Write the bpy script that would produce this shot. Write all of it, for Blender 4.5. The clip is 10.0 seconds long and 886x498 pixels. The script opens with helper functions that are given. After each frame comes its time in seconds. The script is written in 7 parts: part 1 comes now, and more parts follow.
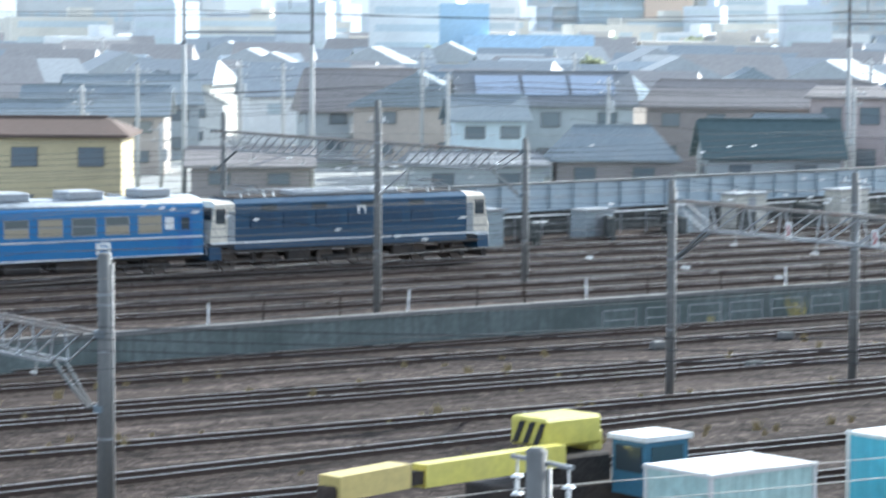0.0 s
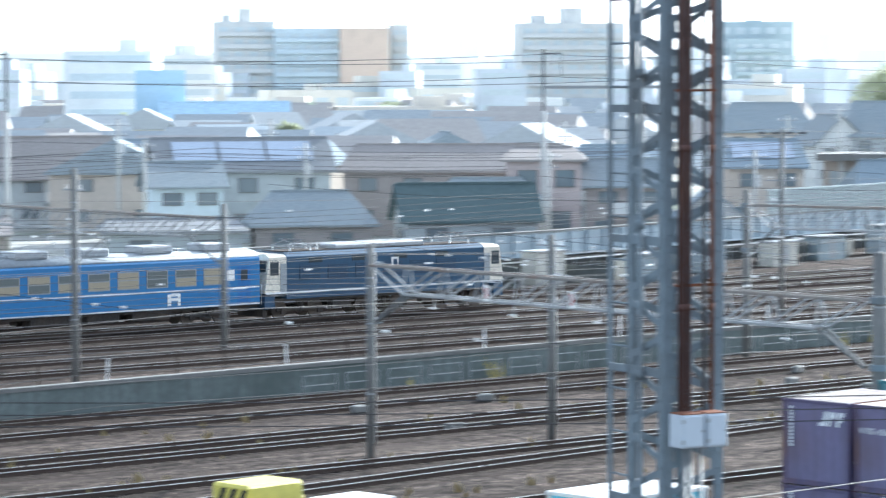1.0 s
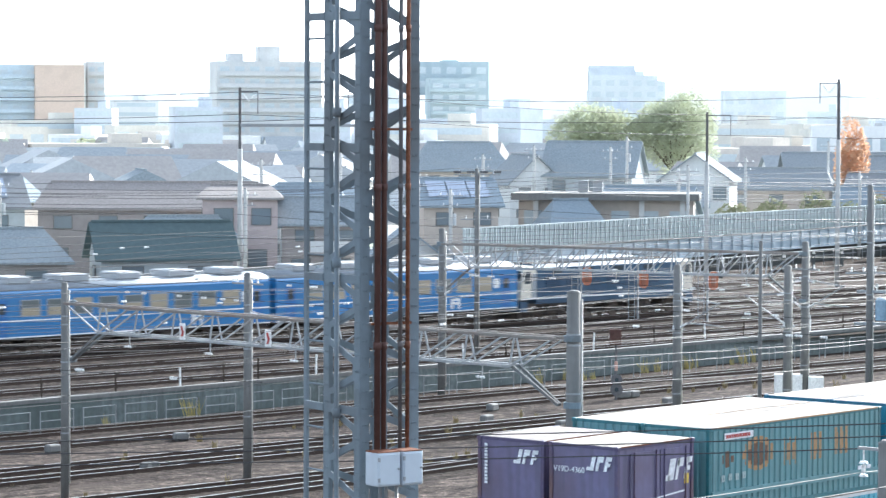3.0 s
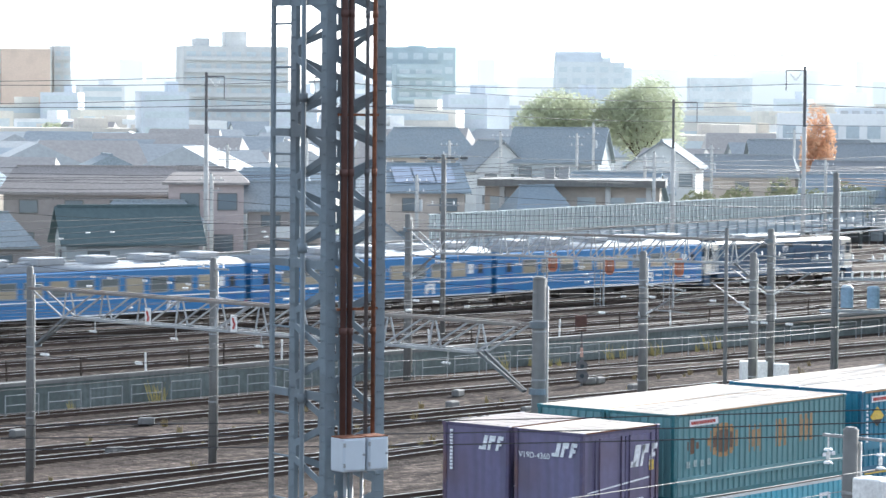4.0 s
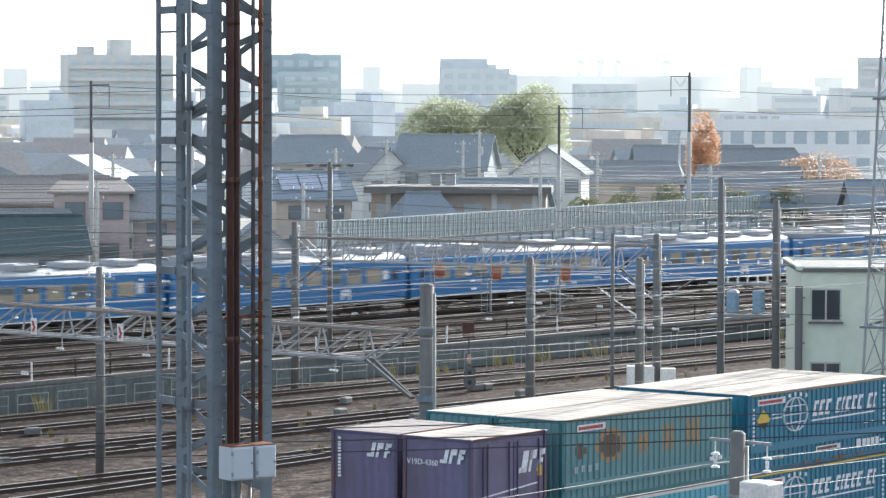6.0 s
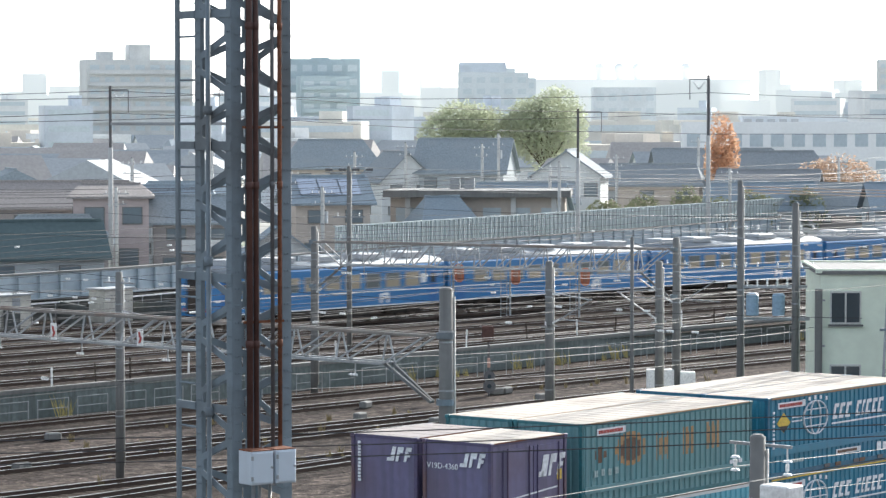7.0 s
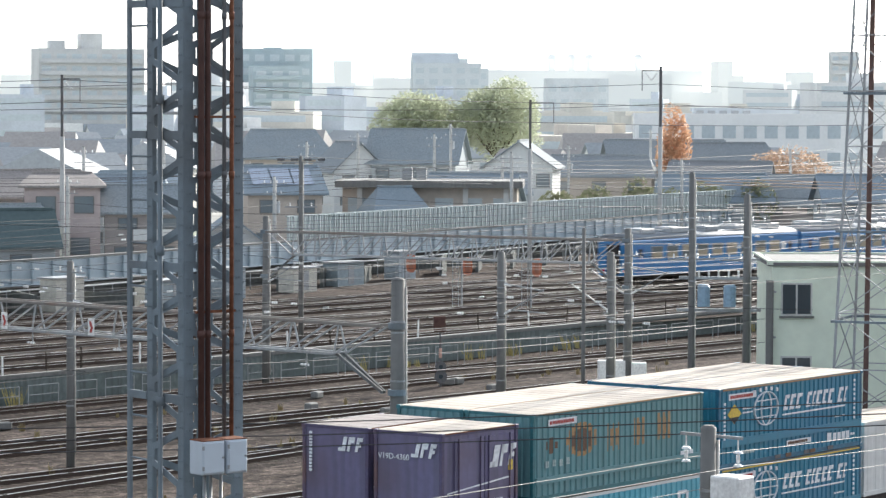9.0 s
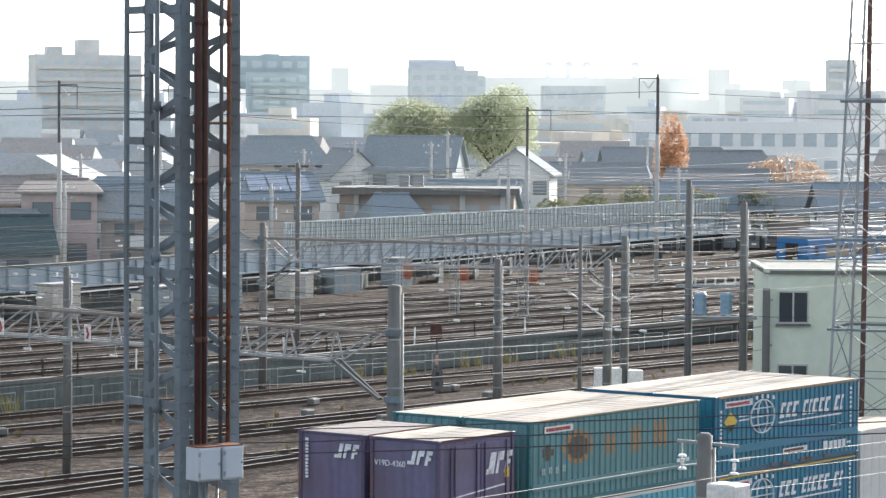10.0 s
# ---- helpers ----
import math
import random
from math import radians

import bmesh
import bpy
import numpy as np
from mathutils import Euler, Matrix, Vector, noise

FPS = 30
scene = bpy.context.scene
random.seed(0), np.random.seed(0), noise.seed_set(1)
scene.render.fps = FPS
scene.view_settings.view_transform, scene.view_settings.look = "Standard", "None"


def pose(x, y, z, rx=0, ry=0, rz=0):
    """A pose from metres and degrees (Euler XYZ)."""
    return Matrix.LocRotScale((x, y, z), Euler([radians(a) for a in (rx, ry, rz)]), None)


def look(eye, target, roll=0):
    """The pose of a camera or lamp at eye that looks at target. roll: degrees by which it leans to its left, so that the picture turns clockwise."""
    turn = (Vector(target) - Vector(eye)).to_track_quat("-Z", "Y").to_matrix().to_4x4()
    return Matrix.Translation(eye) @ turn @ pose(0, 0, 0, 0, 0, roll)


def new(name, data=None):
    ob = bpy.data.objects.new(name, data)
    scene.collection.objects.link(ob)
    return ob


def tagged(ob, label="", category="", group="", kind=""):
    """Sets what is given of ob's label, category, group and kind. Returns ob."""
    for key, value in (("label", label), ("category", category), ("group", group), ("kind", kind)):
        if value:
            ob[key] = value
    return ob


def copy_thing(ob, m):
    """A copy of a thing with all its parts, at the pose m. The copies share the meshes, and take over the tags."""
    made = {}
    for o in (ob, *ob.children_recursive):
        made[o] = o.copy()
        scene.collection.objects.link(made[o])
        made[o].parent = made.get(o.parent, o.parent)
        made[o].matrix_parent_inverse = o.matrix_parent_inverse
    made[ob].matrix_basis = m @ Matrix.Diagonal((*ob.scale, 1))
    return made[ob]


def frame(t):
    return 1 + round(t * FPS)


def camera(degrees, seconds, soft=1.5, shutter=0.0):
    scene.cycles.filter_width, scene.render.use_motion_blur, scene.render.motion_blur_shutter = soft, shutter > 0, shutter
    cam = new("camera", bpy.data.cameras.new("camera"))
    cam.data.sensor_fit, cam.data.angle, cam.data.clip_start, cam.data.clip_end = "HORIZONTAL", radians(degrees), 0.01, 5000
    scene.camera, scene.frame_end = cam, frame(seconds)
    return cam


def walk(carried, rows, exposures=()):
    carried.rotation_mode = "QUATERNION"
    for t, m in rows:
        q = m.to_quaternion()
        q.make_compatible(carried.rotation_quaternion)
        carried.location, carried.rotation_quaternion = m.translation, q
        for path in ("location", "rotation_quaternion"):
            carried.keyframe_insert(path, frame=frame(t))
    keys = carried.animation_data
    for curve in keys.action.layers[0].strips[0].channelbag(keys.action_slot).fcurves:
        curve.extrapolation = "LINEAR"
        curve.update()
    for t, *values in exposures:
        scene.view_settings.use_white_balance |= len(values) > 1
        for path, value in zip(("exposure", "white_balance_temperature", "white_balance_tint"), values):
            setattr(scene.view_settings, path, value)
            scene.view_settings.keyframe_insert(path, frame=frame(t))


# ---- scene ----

# x runs along the tracks, y across them and away from the eye, z up from the near yard's rails.
EYE = 14.33
FAR = 1.165          # rail level of the raised far yard
PAN = [
    (0.0, -34.376, -4.406, 0.285), (0.1, -34.790, -3.930, 0.250), (0.2, -35.155, -3.170, 0.220), (0.3, -35.265, -3.180, 0.230),
    (0.5, -36.034, -3.632, 0.196), (0.7, -37.495, -3.517, 0.050), (0.9, -39.255, -3.234, -0.100),
    (1.0, -39.982, -3.184, -0.146), (1.3, -41.409, -3.228, -0.330), (1.5, -41.882, -3.218, -0.412),
    (2.0, -43.670, -2.722, -0.220), (2.5, -44.913, -2.792, -0.035), (3.0, -45.630, -2.469, 0.229),
    (4.5, -47.031, -2.867, 0.585), (5.0, -48.151, -2.556, 0.544), (6.5, -48.251, -2.591, 0.028),
    (7.0, -48.010, -2.512, -0.024), (7.5, -48.094, -2.588, -0.031), (8.0, -48.334, -2.720, 0.001),
    (8.5, -48.689, -2.665, 0.051), (9.0, -48.905, -2.689, 0.212), (9.5, -48.794, -2.617, 0.417),
    (10.0, -48.965, -2.558, 0.364),
]
cam = camera(16.365, 10.0, soft=1.4, shutter=0.5)
walk(cam, [(t, pose(0, 0, EYE, 90 + pitch, 0, yaw) @ pose(0, 0, 0, 0, 0, roll)) for t, yaw, pitch, roll in PAN],
     [(0.0, 1.38, 5380, 5), (1.0, 1.54, 5400, 5), (3.0, 1.6, 5600, 7), (4.5, 1.22, 5700, 8), (6.5, 1.04, 5880, 8), (10.0, 1.02, 6060, 9)])

# ---- light ----
SUN_ANGLE, SUN_UP = 12.0, 24.0
world = bpy.data.worlds.new("world")
scene.world = world
world.use_nodes = True
wn = world.node_tree.nodes
wn.clear()
sky = wn.new("ShaderNodeTexSky")
sky.sky_type, sky.sun_disc = "NISHITA", False
sky.sun_elevation, sky.sun_rotation = radians(SUN_UP), radians(90 - SUN_ANGLE)
sky.air_density, sky.dust_density, sky.ozone_density = 1.0, 2.0, 1.5
bg = wn.new("ShaderNodeBackground")
bg.inputs["Strength"].default_value = 0.15
wout = wn.new("ShaderNodeOutputWorld")
hsv = wn.new("ShaderNodeHueSaturation")
hsv.inputs["Saturation"].default_value = 0.28
world.node_tree.links.new(sky.outputs[0], hsv.inputs["Color"])
world.node_tree.links.new(hsv.outputs[0], bg.inputs[0])
world.node_tree.links.new(bg.outputs[0], wout.inputs[0])
sun = new("sun", bpy.data.lights.new("sun", "SUN"))
sun.data.energy, sun.data.angle, sun.data.color = 4.2, radians(0.6), (1.0, 0.9, 0.76)
sd = Vector((math.cos(radians(SUN_ANGLE)) * math.cos(radians(SUN_UP)), math.sin(radians(SUN_ANGLE)) * math.cos(radians(SUN_UP)), math.sin(radians(SUN_UP))))
sun.matrix_world = look(tuple(sd * 200), (0, 0, 0))

# ---- materials ----
MATS = {}


def mat(name, color, rough=0.7, metal=0.0, vary=0.18, scale=3.0, bump=0.0, dirt=None, dirt_amount=0.35, spread=0.0, coat=0.0, streak=0.0):
    """A surface: colour with fine grain and broad stains, roughness that follows them, and fine relief."""
    if name in MATS:
        return MATS[name]
    m = bpy.data.materials.new(name)
    m.use_nodes = True
    nt = m.node_tree
    nodes, links = nt.nodes, nt.links
    b = nodes["Principled BSDF"]
    co = nodes.new("ShaderNodeTexCoord")
    fine = nodes.new("ShaderNodeTexNoise")
    fine.inputs["Scale"].default_value, fine.inputs["Detail"].default_value = scale * 6, 4
    broad = nodes.new("ShaderNodeTexNoise")
    broad.inputs["Scale"].default_value, broad.inputs["Detail"].default_value = scale * 0.5, 5
    for n in (fine, broad):
        links.new(co.outputs["Object"], n.inputs["Vector"])
    ramp = nodes.new("ShaderNodeValToRGB")
    c = color
    ramp.color_ramp.elements[0].position, ramp.color_ramp.elements[1].position = 0.3, 0.7
    ramp.color_ramp.elements[0].color = (*[max(0, v * (1 - vary)) for v in c], 1)
    ramp.color_ramp.elements[1].color = (*[min(1, v * (1 + vary)) for v in c], 1)
    links.new(fine.outputs["Fac"], ramp.inputs[0])
    last = ramp.outputs[0]
    if dirt is not None:
        mask = nodes.new("ShaderNodeValToRGB")
        mask.color_ramp.elements[0].position, mask.color_ramp.elements[1].position = 0.48, 0.68
        mask.color_ramp.elements[1].color = (dirt_amount, dirt_amount, dirt_amount, 1)
        links.new(broad.outputs["Fac"], mask.inputs[0])
        mix = nodes.new("ShaderNodeMix")
        mix.data_type = "RGBA"
        links.new(mask.outputs[0], mix.inputs[0])
        links.new(last, mix.inputs[6])
        mix.inputs[7].default_value = (*dirt, 1)
        last = mix.outputs[2]
    if streak:
        mp = nodes.new("ShaderNodeMapping")
        mp.inputs["Scale"].default_value = (5.0, 5.0, 0.35)
        sn = nodes.new("ShaderNodeTexNoise")
        sn.inputs["Scale"].default_value, sn.inputs["Detail"].default_value = 1.0, 5
        links.new(co.outputs["Object"], mp.inputs[0])
        links.new(mp.outputs[0], sn.inputs["Vector"])
        sr = nodes.new("ShaderNodeValToRGB")
        sr.color_ramp.elements[0].position, sr.color_ramp.elements[1].position = 0.45, 0.75
        sr.color_ramp.elements[1].color = (streak, streak, streak, 1)
        links.new(sn.outputs["Fac"], sr.inputs[0])
        sm = nodes.new("ShaderNodeMix")
        sm.data_type = "RGBA"
        links.new(sr.outputs[0], sm.inputs[0])
        links.new(last, sm.inputs[6])
        sm.inputs[7].default_value = (*[v * 0.4 + 0.03 for v in color], 1)
        last = sm.outputs[2]
    if spread:
        info = nodes.new("ShaderNodeObjectInfo")
        hsv = nodes.new("ShaderNodeHueSaturation")
        rng = nodes.new("ShaderNodeMapRange")
        rng.inputs[3].default_value, rng.inputs[4].default_value = 1 - spread, 1 + spread
        links.new(info.outputs["Random"], rng.inputs[0])
        links.new(rng.outputs[0], hsv.inputs["Value"])
        links.new(last, hsv.inputs["Color"])
        last = hsv.outputs[0]
    links.new(last, b.inputs["Base Color"])
    rr = nodes.new("ShaderNodeMapRange")
    rr.inputs[3].default_value, rr.inputs[4].default_value = max(0.02, rough - 0.1), min(1, rough + 0.1)
    links.new(broad.outputs["Fac"], rr.inputs[0])
    links.new(rr.outputs[0], b.inputs["Roughness"])
    b.inputs["Metallic"].default_value = metal
    b.inputs["Coat Weight"].default_value = coat
    b.inputs["Specular IOR Level"].default_value = 0.1 if rough > 0.8 else 0.5
    if bump:
        bp = nodes.new("ShaderNodeBump")
        bp.inputs["Strength"].default_value, bp.inputs["Distance"].default_value = bump, 0.03
        links.new(fine.outputs["Fac"], bp.inputs["Height"])
        links.new(bp.outputs[0], b.inputs["Normal"])
    MATS[name] = m
    return m


def glow(name, color, strength):
    m = bpy.data.materials.new(name)
    m.use_nodes = True
    b = m.node_tree.nodes["Principled BSDF"]
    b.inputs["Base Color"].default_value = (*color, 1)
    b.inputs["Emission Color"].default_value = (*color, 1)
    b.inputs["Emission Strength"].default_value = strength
    b.inputs["Roughness"].default_value = 0.9
    return m


CONCRETE = mat("concrete", (0.27, 0.275, 0.265), 0.85, streak=0.5, dirt=(0.16, 0.16, 0.14), scale=1.2, bump=0.2)
POLE_CONCRETE = mat("pole_concrete", (0.165, 0.165, 0.158), 0.8, vary=0.08, dirt=(0.14, 0.14, 0.13), scale=0.8, bump=0.08, streak=0.6)
PALE_CONCRETE = mat("pale_concrete", (0.5, 0.5, 0.48), 0.8, vary=0.08, dirt=(0.3, 0.29, 0.27), scale=0.8, streak=0.5)
GALV = mat("galvanised_steel", (0.3, 0.315, 0.325), 0.5, 0.3, dirt=(0.3, 0.26, 0.22), scale=2.0)
PAINT_STEEL = mat("painted_steel", (0.165, 0.205, 0.235), 0.68, 0.0, vary=0.1, dirt=(0.1, 0.1, 0.095), dirt_amount=0.6, scale=1.2, streak=0.35)
DARK_STEEL = mat("dark_steel", (0.12, 0.12, 0.125), 0.6, 0.3, dirt=(0.16, 0.09, 0.05), scale=2.0)
RUST = mat("rust", (0.2, 0.085, 0.05), 0.85, 0.1, vary=0.3, dirt=(0.08, 0.05, 0.04), dirt_amount=0.6, scale=3.0, bump=0.2)
RUST_PIPE = mat("rust_pipe", (0.085, 0.04, 0.032), 0.8, 0.1, vary=0.25, dirt=(0.17, 0.075, 0.04), dirt_amount=0.6, scale=0.9, streak=0.5)
RAIL_TOP = mat("rail_steel", (0.5, 0.47, 0.44), 0.3, 0.9, scale=1.0)
RAIL_SIDE = mat("rail_rust", (0.06, 0.04, 0.031), 0.8, 0.2, scale=4.0)
SLEEPER = mat("sleeper_concrete", (0.06, 0.048, 0.04), 0.9, dirt=(0.03, 0.022, 0.017), dirt_amount=0.7, scale=1.5, spread=0.2)
WHITE = mat("white_paint", (0.78, 0.78, 0.76), 0.5, dirt=(0.5, 0.48, 0.45), scale=2.0)
GLASS = mat("window_glass", (0.05, 0.065, 0.075), 0.08, 0.0, vary=0.05, coat=0.5)
WIRE = mat("wire_dark", (0.035, 0.035, 0.038), 0.5, 0.4)
COPPER = mat("wire_bright", (0.16, 0.15, 0.14), 0.75, 0.3)
WEB_GALV = mat("dull_galvanised", (0.36, 0.375, 0.385), 0.7, 0.1, vary=0.1, dirt=(0.24, 0.2, 0.17), dirt_amount=0.4, scale=2.0)
WEB_STEEL = mat("weathered_galvanised", (0.15, 0.16, 0.165), 0.85, 0.0, vary=0.1, dirt=(0.16, 0.12, 0.09), dirt_amount=0.4, scale=2.0)
PORCELAIN = mat("porcelain", (0.8, 0.8, 0.78), 0.15, coat=0.6)


# ---- helpers ----
def box_bm(bm, cx, cy, cz, sx, sy, sz, rot=0.0, bev=0.0):
    """An axis box of full sizes sx, sy, sz round its centre, turned about z."""
    m = Matrix.Translation((cx, cy, cz)) @ Matrix.Rotation(rot, 4, "Z") @ Matrix.Diagonal((sx, sy, sz, 1))
    r = bmesh.ops.create_cube(bm, size=1.0, matrix=m)
    if bev:
        es = {e for v in r["verts"] for e in v.link_edges}
        bmesh.ops.bevel(bm, geom=list(es), offset=bev, segments=1, affect="EDGES")


def bar_bm(bm, a, b, w, h=None, up=(0, 0, 1)):
    """A straight bar of section w x h from a to b."""
    a, b = Vector(a), Vector(b)
    h = h or w
    d = b - a
    z = d.normalized()
    x = Vector(up).cross(z)
    if x.length < 1e-4:
        x = Vector((1, 0, 0))
    x.normalize()
    y = z.cross(x)
    m = Matrix((x, y, z)).transposed().to_4x4()
    m.translation = (a + b) / 2
    bmesh.ops.create_cube(bm, size=1.0, matrix=m @ Matrix.Diagonal((w, h, d.length, 1)))


def tube_bm(bm, a, b, r1, r2=None, seg=10):
    a, b = Vector(a), Vector(b)
    d = b - a
    m = d.to_track_quat("Z", "Y").to_matrix().to_4x4()
    m.translation = (a + b) / 2
    bmesh.ops.create_cone(bm, cap_ends=True, segments=seg, radius1=r1, radius2=r1 if r2 is None else r2, depth=d.length, matrix=m)


def mesh_of(name, bm, material, smooth=False):
    me = bpy.data.meshes.new(name)
    bmesh.ops.recalc_face_normals(bm, faces=bm.faces)
    bm.to_mesh(me)
    bm.free()
    if smooth:
        for p in me.polygons:
            p.use_smooth = True
    me.materials.append(material)
    return me


def part(name, bm, material, parent=None, label="", smooth=False):
    ob = new(name, mesh_of(name, bm, material, smooth))
    if parent is not None:
        ob.parent = parent
    if label:
        ob["label"] = label
    return ob


def thing(name, m, label, category, group="", kind=""):
    ob = new(name)
    ob.matrix_basis = m
    return tagged(ob, label, category, group, kind)


def boxes(name, rows, material, parent=None, label=""):
    bm = bmesh.new()
    for r in rows:
        box_bm(bm, *r)
    return part(name, bm, material, parent, label)


def from_lists(name, verts, faces, material, parent=None, label=""):
    me = bpy.data.meshes.new(name)
    me.from_pydata(verts, [], faces)
    me.materials.append(material)
    ob = new(name, me)
    if parent is not None:
        ob.parent = parent
    if label:
        ob["label"] = label
    return ob


# ---- ground ----
def wall_y(x):
    """The line of the retaining wall between the two yards."""
    return 111.2 + (x - 70) * 0.052


def ground_material(name="yard_ballast", low=(0.032, 0.025, 0.021), high=(0.088, 0.07, 0.06)):
    m = bpy.data.materials.new(name)
    m.use_nodes = True
    nt = m.node_tree
    n, l = nt.nodes, nt.links
    b = n["Principled BSDF"]
    co = n.new("ShaderNodeTexCoord")
    broad = n.new("ShaderNodeTexNoise")
    broad.inputs["Scale"].default_value, broad.inputs["Detail"].default_value = 0.12, 6
    st = n.new("ShaderNodeMapping")
    st.inputs["Scale"].default_value = (0.12, 0.9, 1)
    streak = n.new("ShaderNodeTexNoise")
    streak.inputs["Scale"].default_value, streak.inputs["Detail"].default_value = 1.0, 6
    fine = n.new("ShaderNodeTexVoronoi")
    fine.inputs["Scale"].default_value = 9
    l.new(co.outputs["Object"], broad.inputs["Vector"])
    l.new(co.outputs["Object"], st.inputs["Vector"])
    l.new(st.outputs[0], streak.inputs["Vector"])
    l.new(co.outputs["Object"], fine.inputs["Vector"])
    r1 = n.new("ShaderNodeValToRGB")
    r1.color_ramp.elements[0].position, r1.color_ramp.elements[1].position = 0.35, 0.7
    r1.color_ramp.elements[0].color = (*low, 1)
    r1.color_ramp.elements[1].color = (*high, 1)
    l.new(streak.outputs["Fac"], r1.inputs[0])
    r2 = n.new("ShaderNodeValToRGB")
    r2.color_ramp.elements[0].color = (0.4, 0.4, 0.4, 1)
    r2.color_ramp.elements[1].color = (3.2, 3.1, 3.0, 1)
    e = r2.color_ramp.elements.new(0.8)
    e.color = (1.25, 1.25, 1.25, 1)
    l.new(fine.outputs["Color"], r2.inputs[0])
    mx = n.new("ShaderNodeMix")
    mx.data_type, mx.blend_type = "RGBA", "MULTIPLY"
    mx.inputs[0].default_value = 1.0
    l.new(r1.outputs[0], mx.inputs[6])
    l.new(r2.outputs[0], mx.inputs[7])
    mid = n.new("ShaderNodeTexNoise")
    mid.inputs["Scale"].default_value, mid.inputs["Detail"].default_value = 2.2, 6
    l.new(co.outputs["Object"], mid.inputs["Vector"])
    r3 = n.new("ShaderNodeValToRGB")
    r3.color_ramp.elements[0].position, r3.color_ramp.elements[1].position = 0.35, 0.68
    r3.color_ramp.elements[0].color = (0.4, 0.4, 0.4, 1)
    r3.color_ramp.elements[1].color = (1.75, 1.75, 1.78, 1)
    l.new(mid.outputs["Fac"], r3.inputs[0])
    mx3 = n.new("ShaderNodeMix")
    mx3.data_type, mx3.blend_type = "RGBA", "MULTIPLY"
    mx3.inputs[0].default_value = 1.0
    l.new(mx.outputs[2], mx3.inputs[6])
    l.new(r3.outputs[0], mx3.inputs[7])
    mask = n.new("ShaderNodeValToRGB")
    mask.color_ramp.elements[0].position, mask.color_ramp.elements[1].position = 0.55, 0.72
    l.new(broad.outputs["Fac"], mask.inputs[0])
    mx2 = n.new("ShaderNodeMix")
    mx2.data_type = "RGBA"
    l.new(mask.outputs[0], mx2.inputs[0])
    l.new(mx3.outputs[2], mx2.inputs[6])
    mx2.inputs[7].default_value = (*[0.3 * a + 0.6 * b for a, b in zip(low, high)], 1)
    l.new(mx2.outputs[2], b.inputs["Base Color"])
    b.inputs["Roughness"].default_value = 0.95
    b.inputs["Specular IOR Level"].default_value = 0.05
    bp = n.new("ShaderNodeBump")
    bp.inputs["Strength"].default_value, bp.inputs["Distance"].default_value = 0.5, 0.05
    l.new(fine.outputs["Distance"], bp.inputs["Height"])
    l.new(bp.outputs[0], b.inputs["Normal"])
    return m


BALLAST = ground_material()
BED = ground_material("track_bed", (0.017, 0.0135, 0.012), (0.055, 0.043, 0.036))
TOWN_GROUND = mat("town_ground", (0.34, 0.34, 0.32), 0.95, vary=0.25, dirt=(0.16, 0.2, 0.12), dirt_amount=0.7, scale=0.05)


def build_ground():
    xs = [-400, 0, 400, 4500]
    v, f = [], []
    for x in xs:
        y = wall_y(x) + 0.15 if x < 401 else wall_y(400) + 0.15
        v += [(x, -400, -0.2), (x, y, -0.2), (x, y, FAR - 0.2), (x, y + (45 if x < 100 else 75), FAR - 0.2)]
    for i in range(len(xs) - 1):
        for k in range(3):
            a = i * 4 + k
            f.append((a, a + 4, a + 5, a + 1))
    g = from_lists("ground", v, f, BALLAST)
    tagged(g, "brown gravel and ballast yard ground with dry weeds", "ground", kind="structure")
    v, f = [], []
    for x in xs:
        y = (wall_y(x) if x < 401 else wall_y(400)) + (45.15 if x < 100 else 75.15)
        v += [(x - (3000 if x < -300 else 0), y, FAR - 0.2), (x - (3000 if x < -300 else 0), 4500, FAR - 0.2)]
    for i in range(len(xs) - 1):
        f.append((i * 2, i * 2 + 2, i * 2 + 3, i * 2 + 1))
    t = from_lists("ground_town", v, f, TOWN_GROUND)
    tagged(t, "pale streets and plots of the town beyond the railway", "ground", kind="structure")


build_ground()


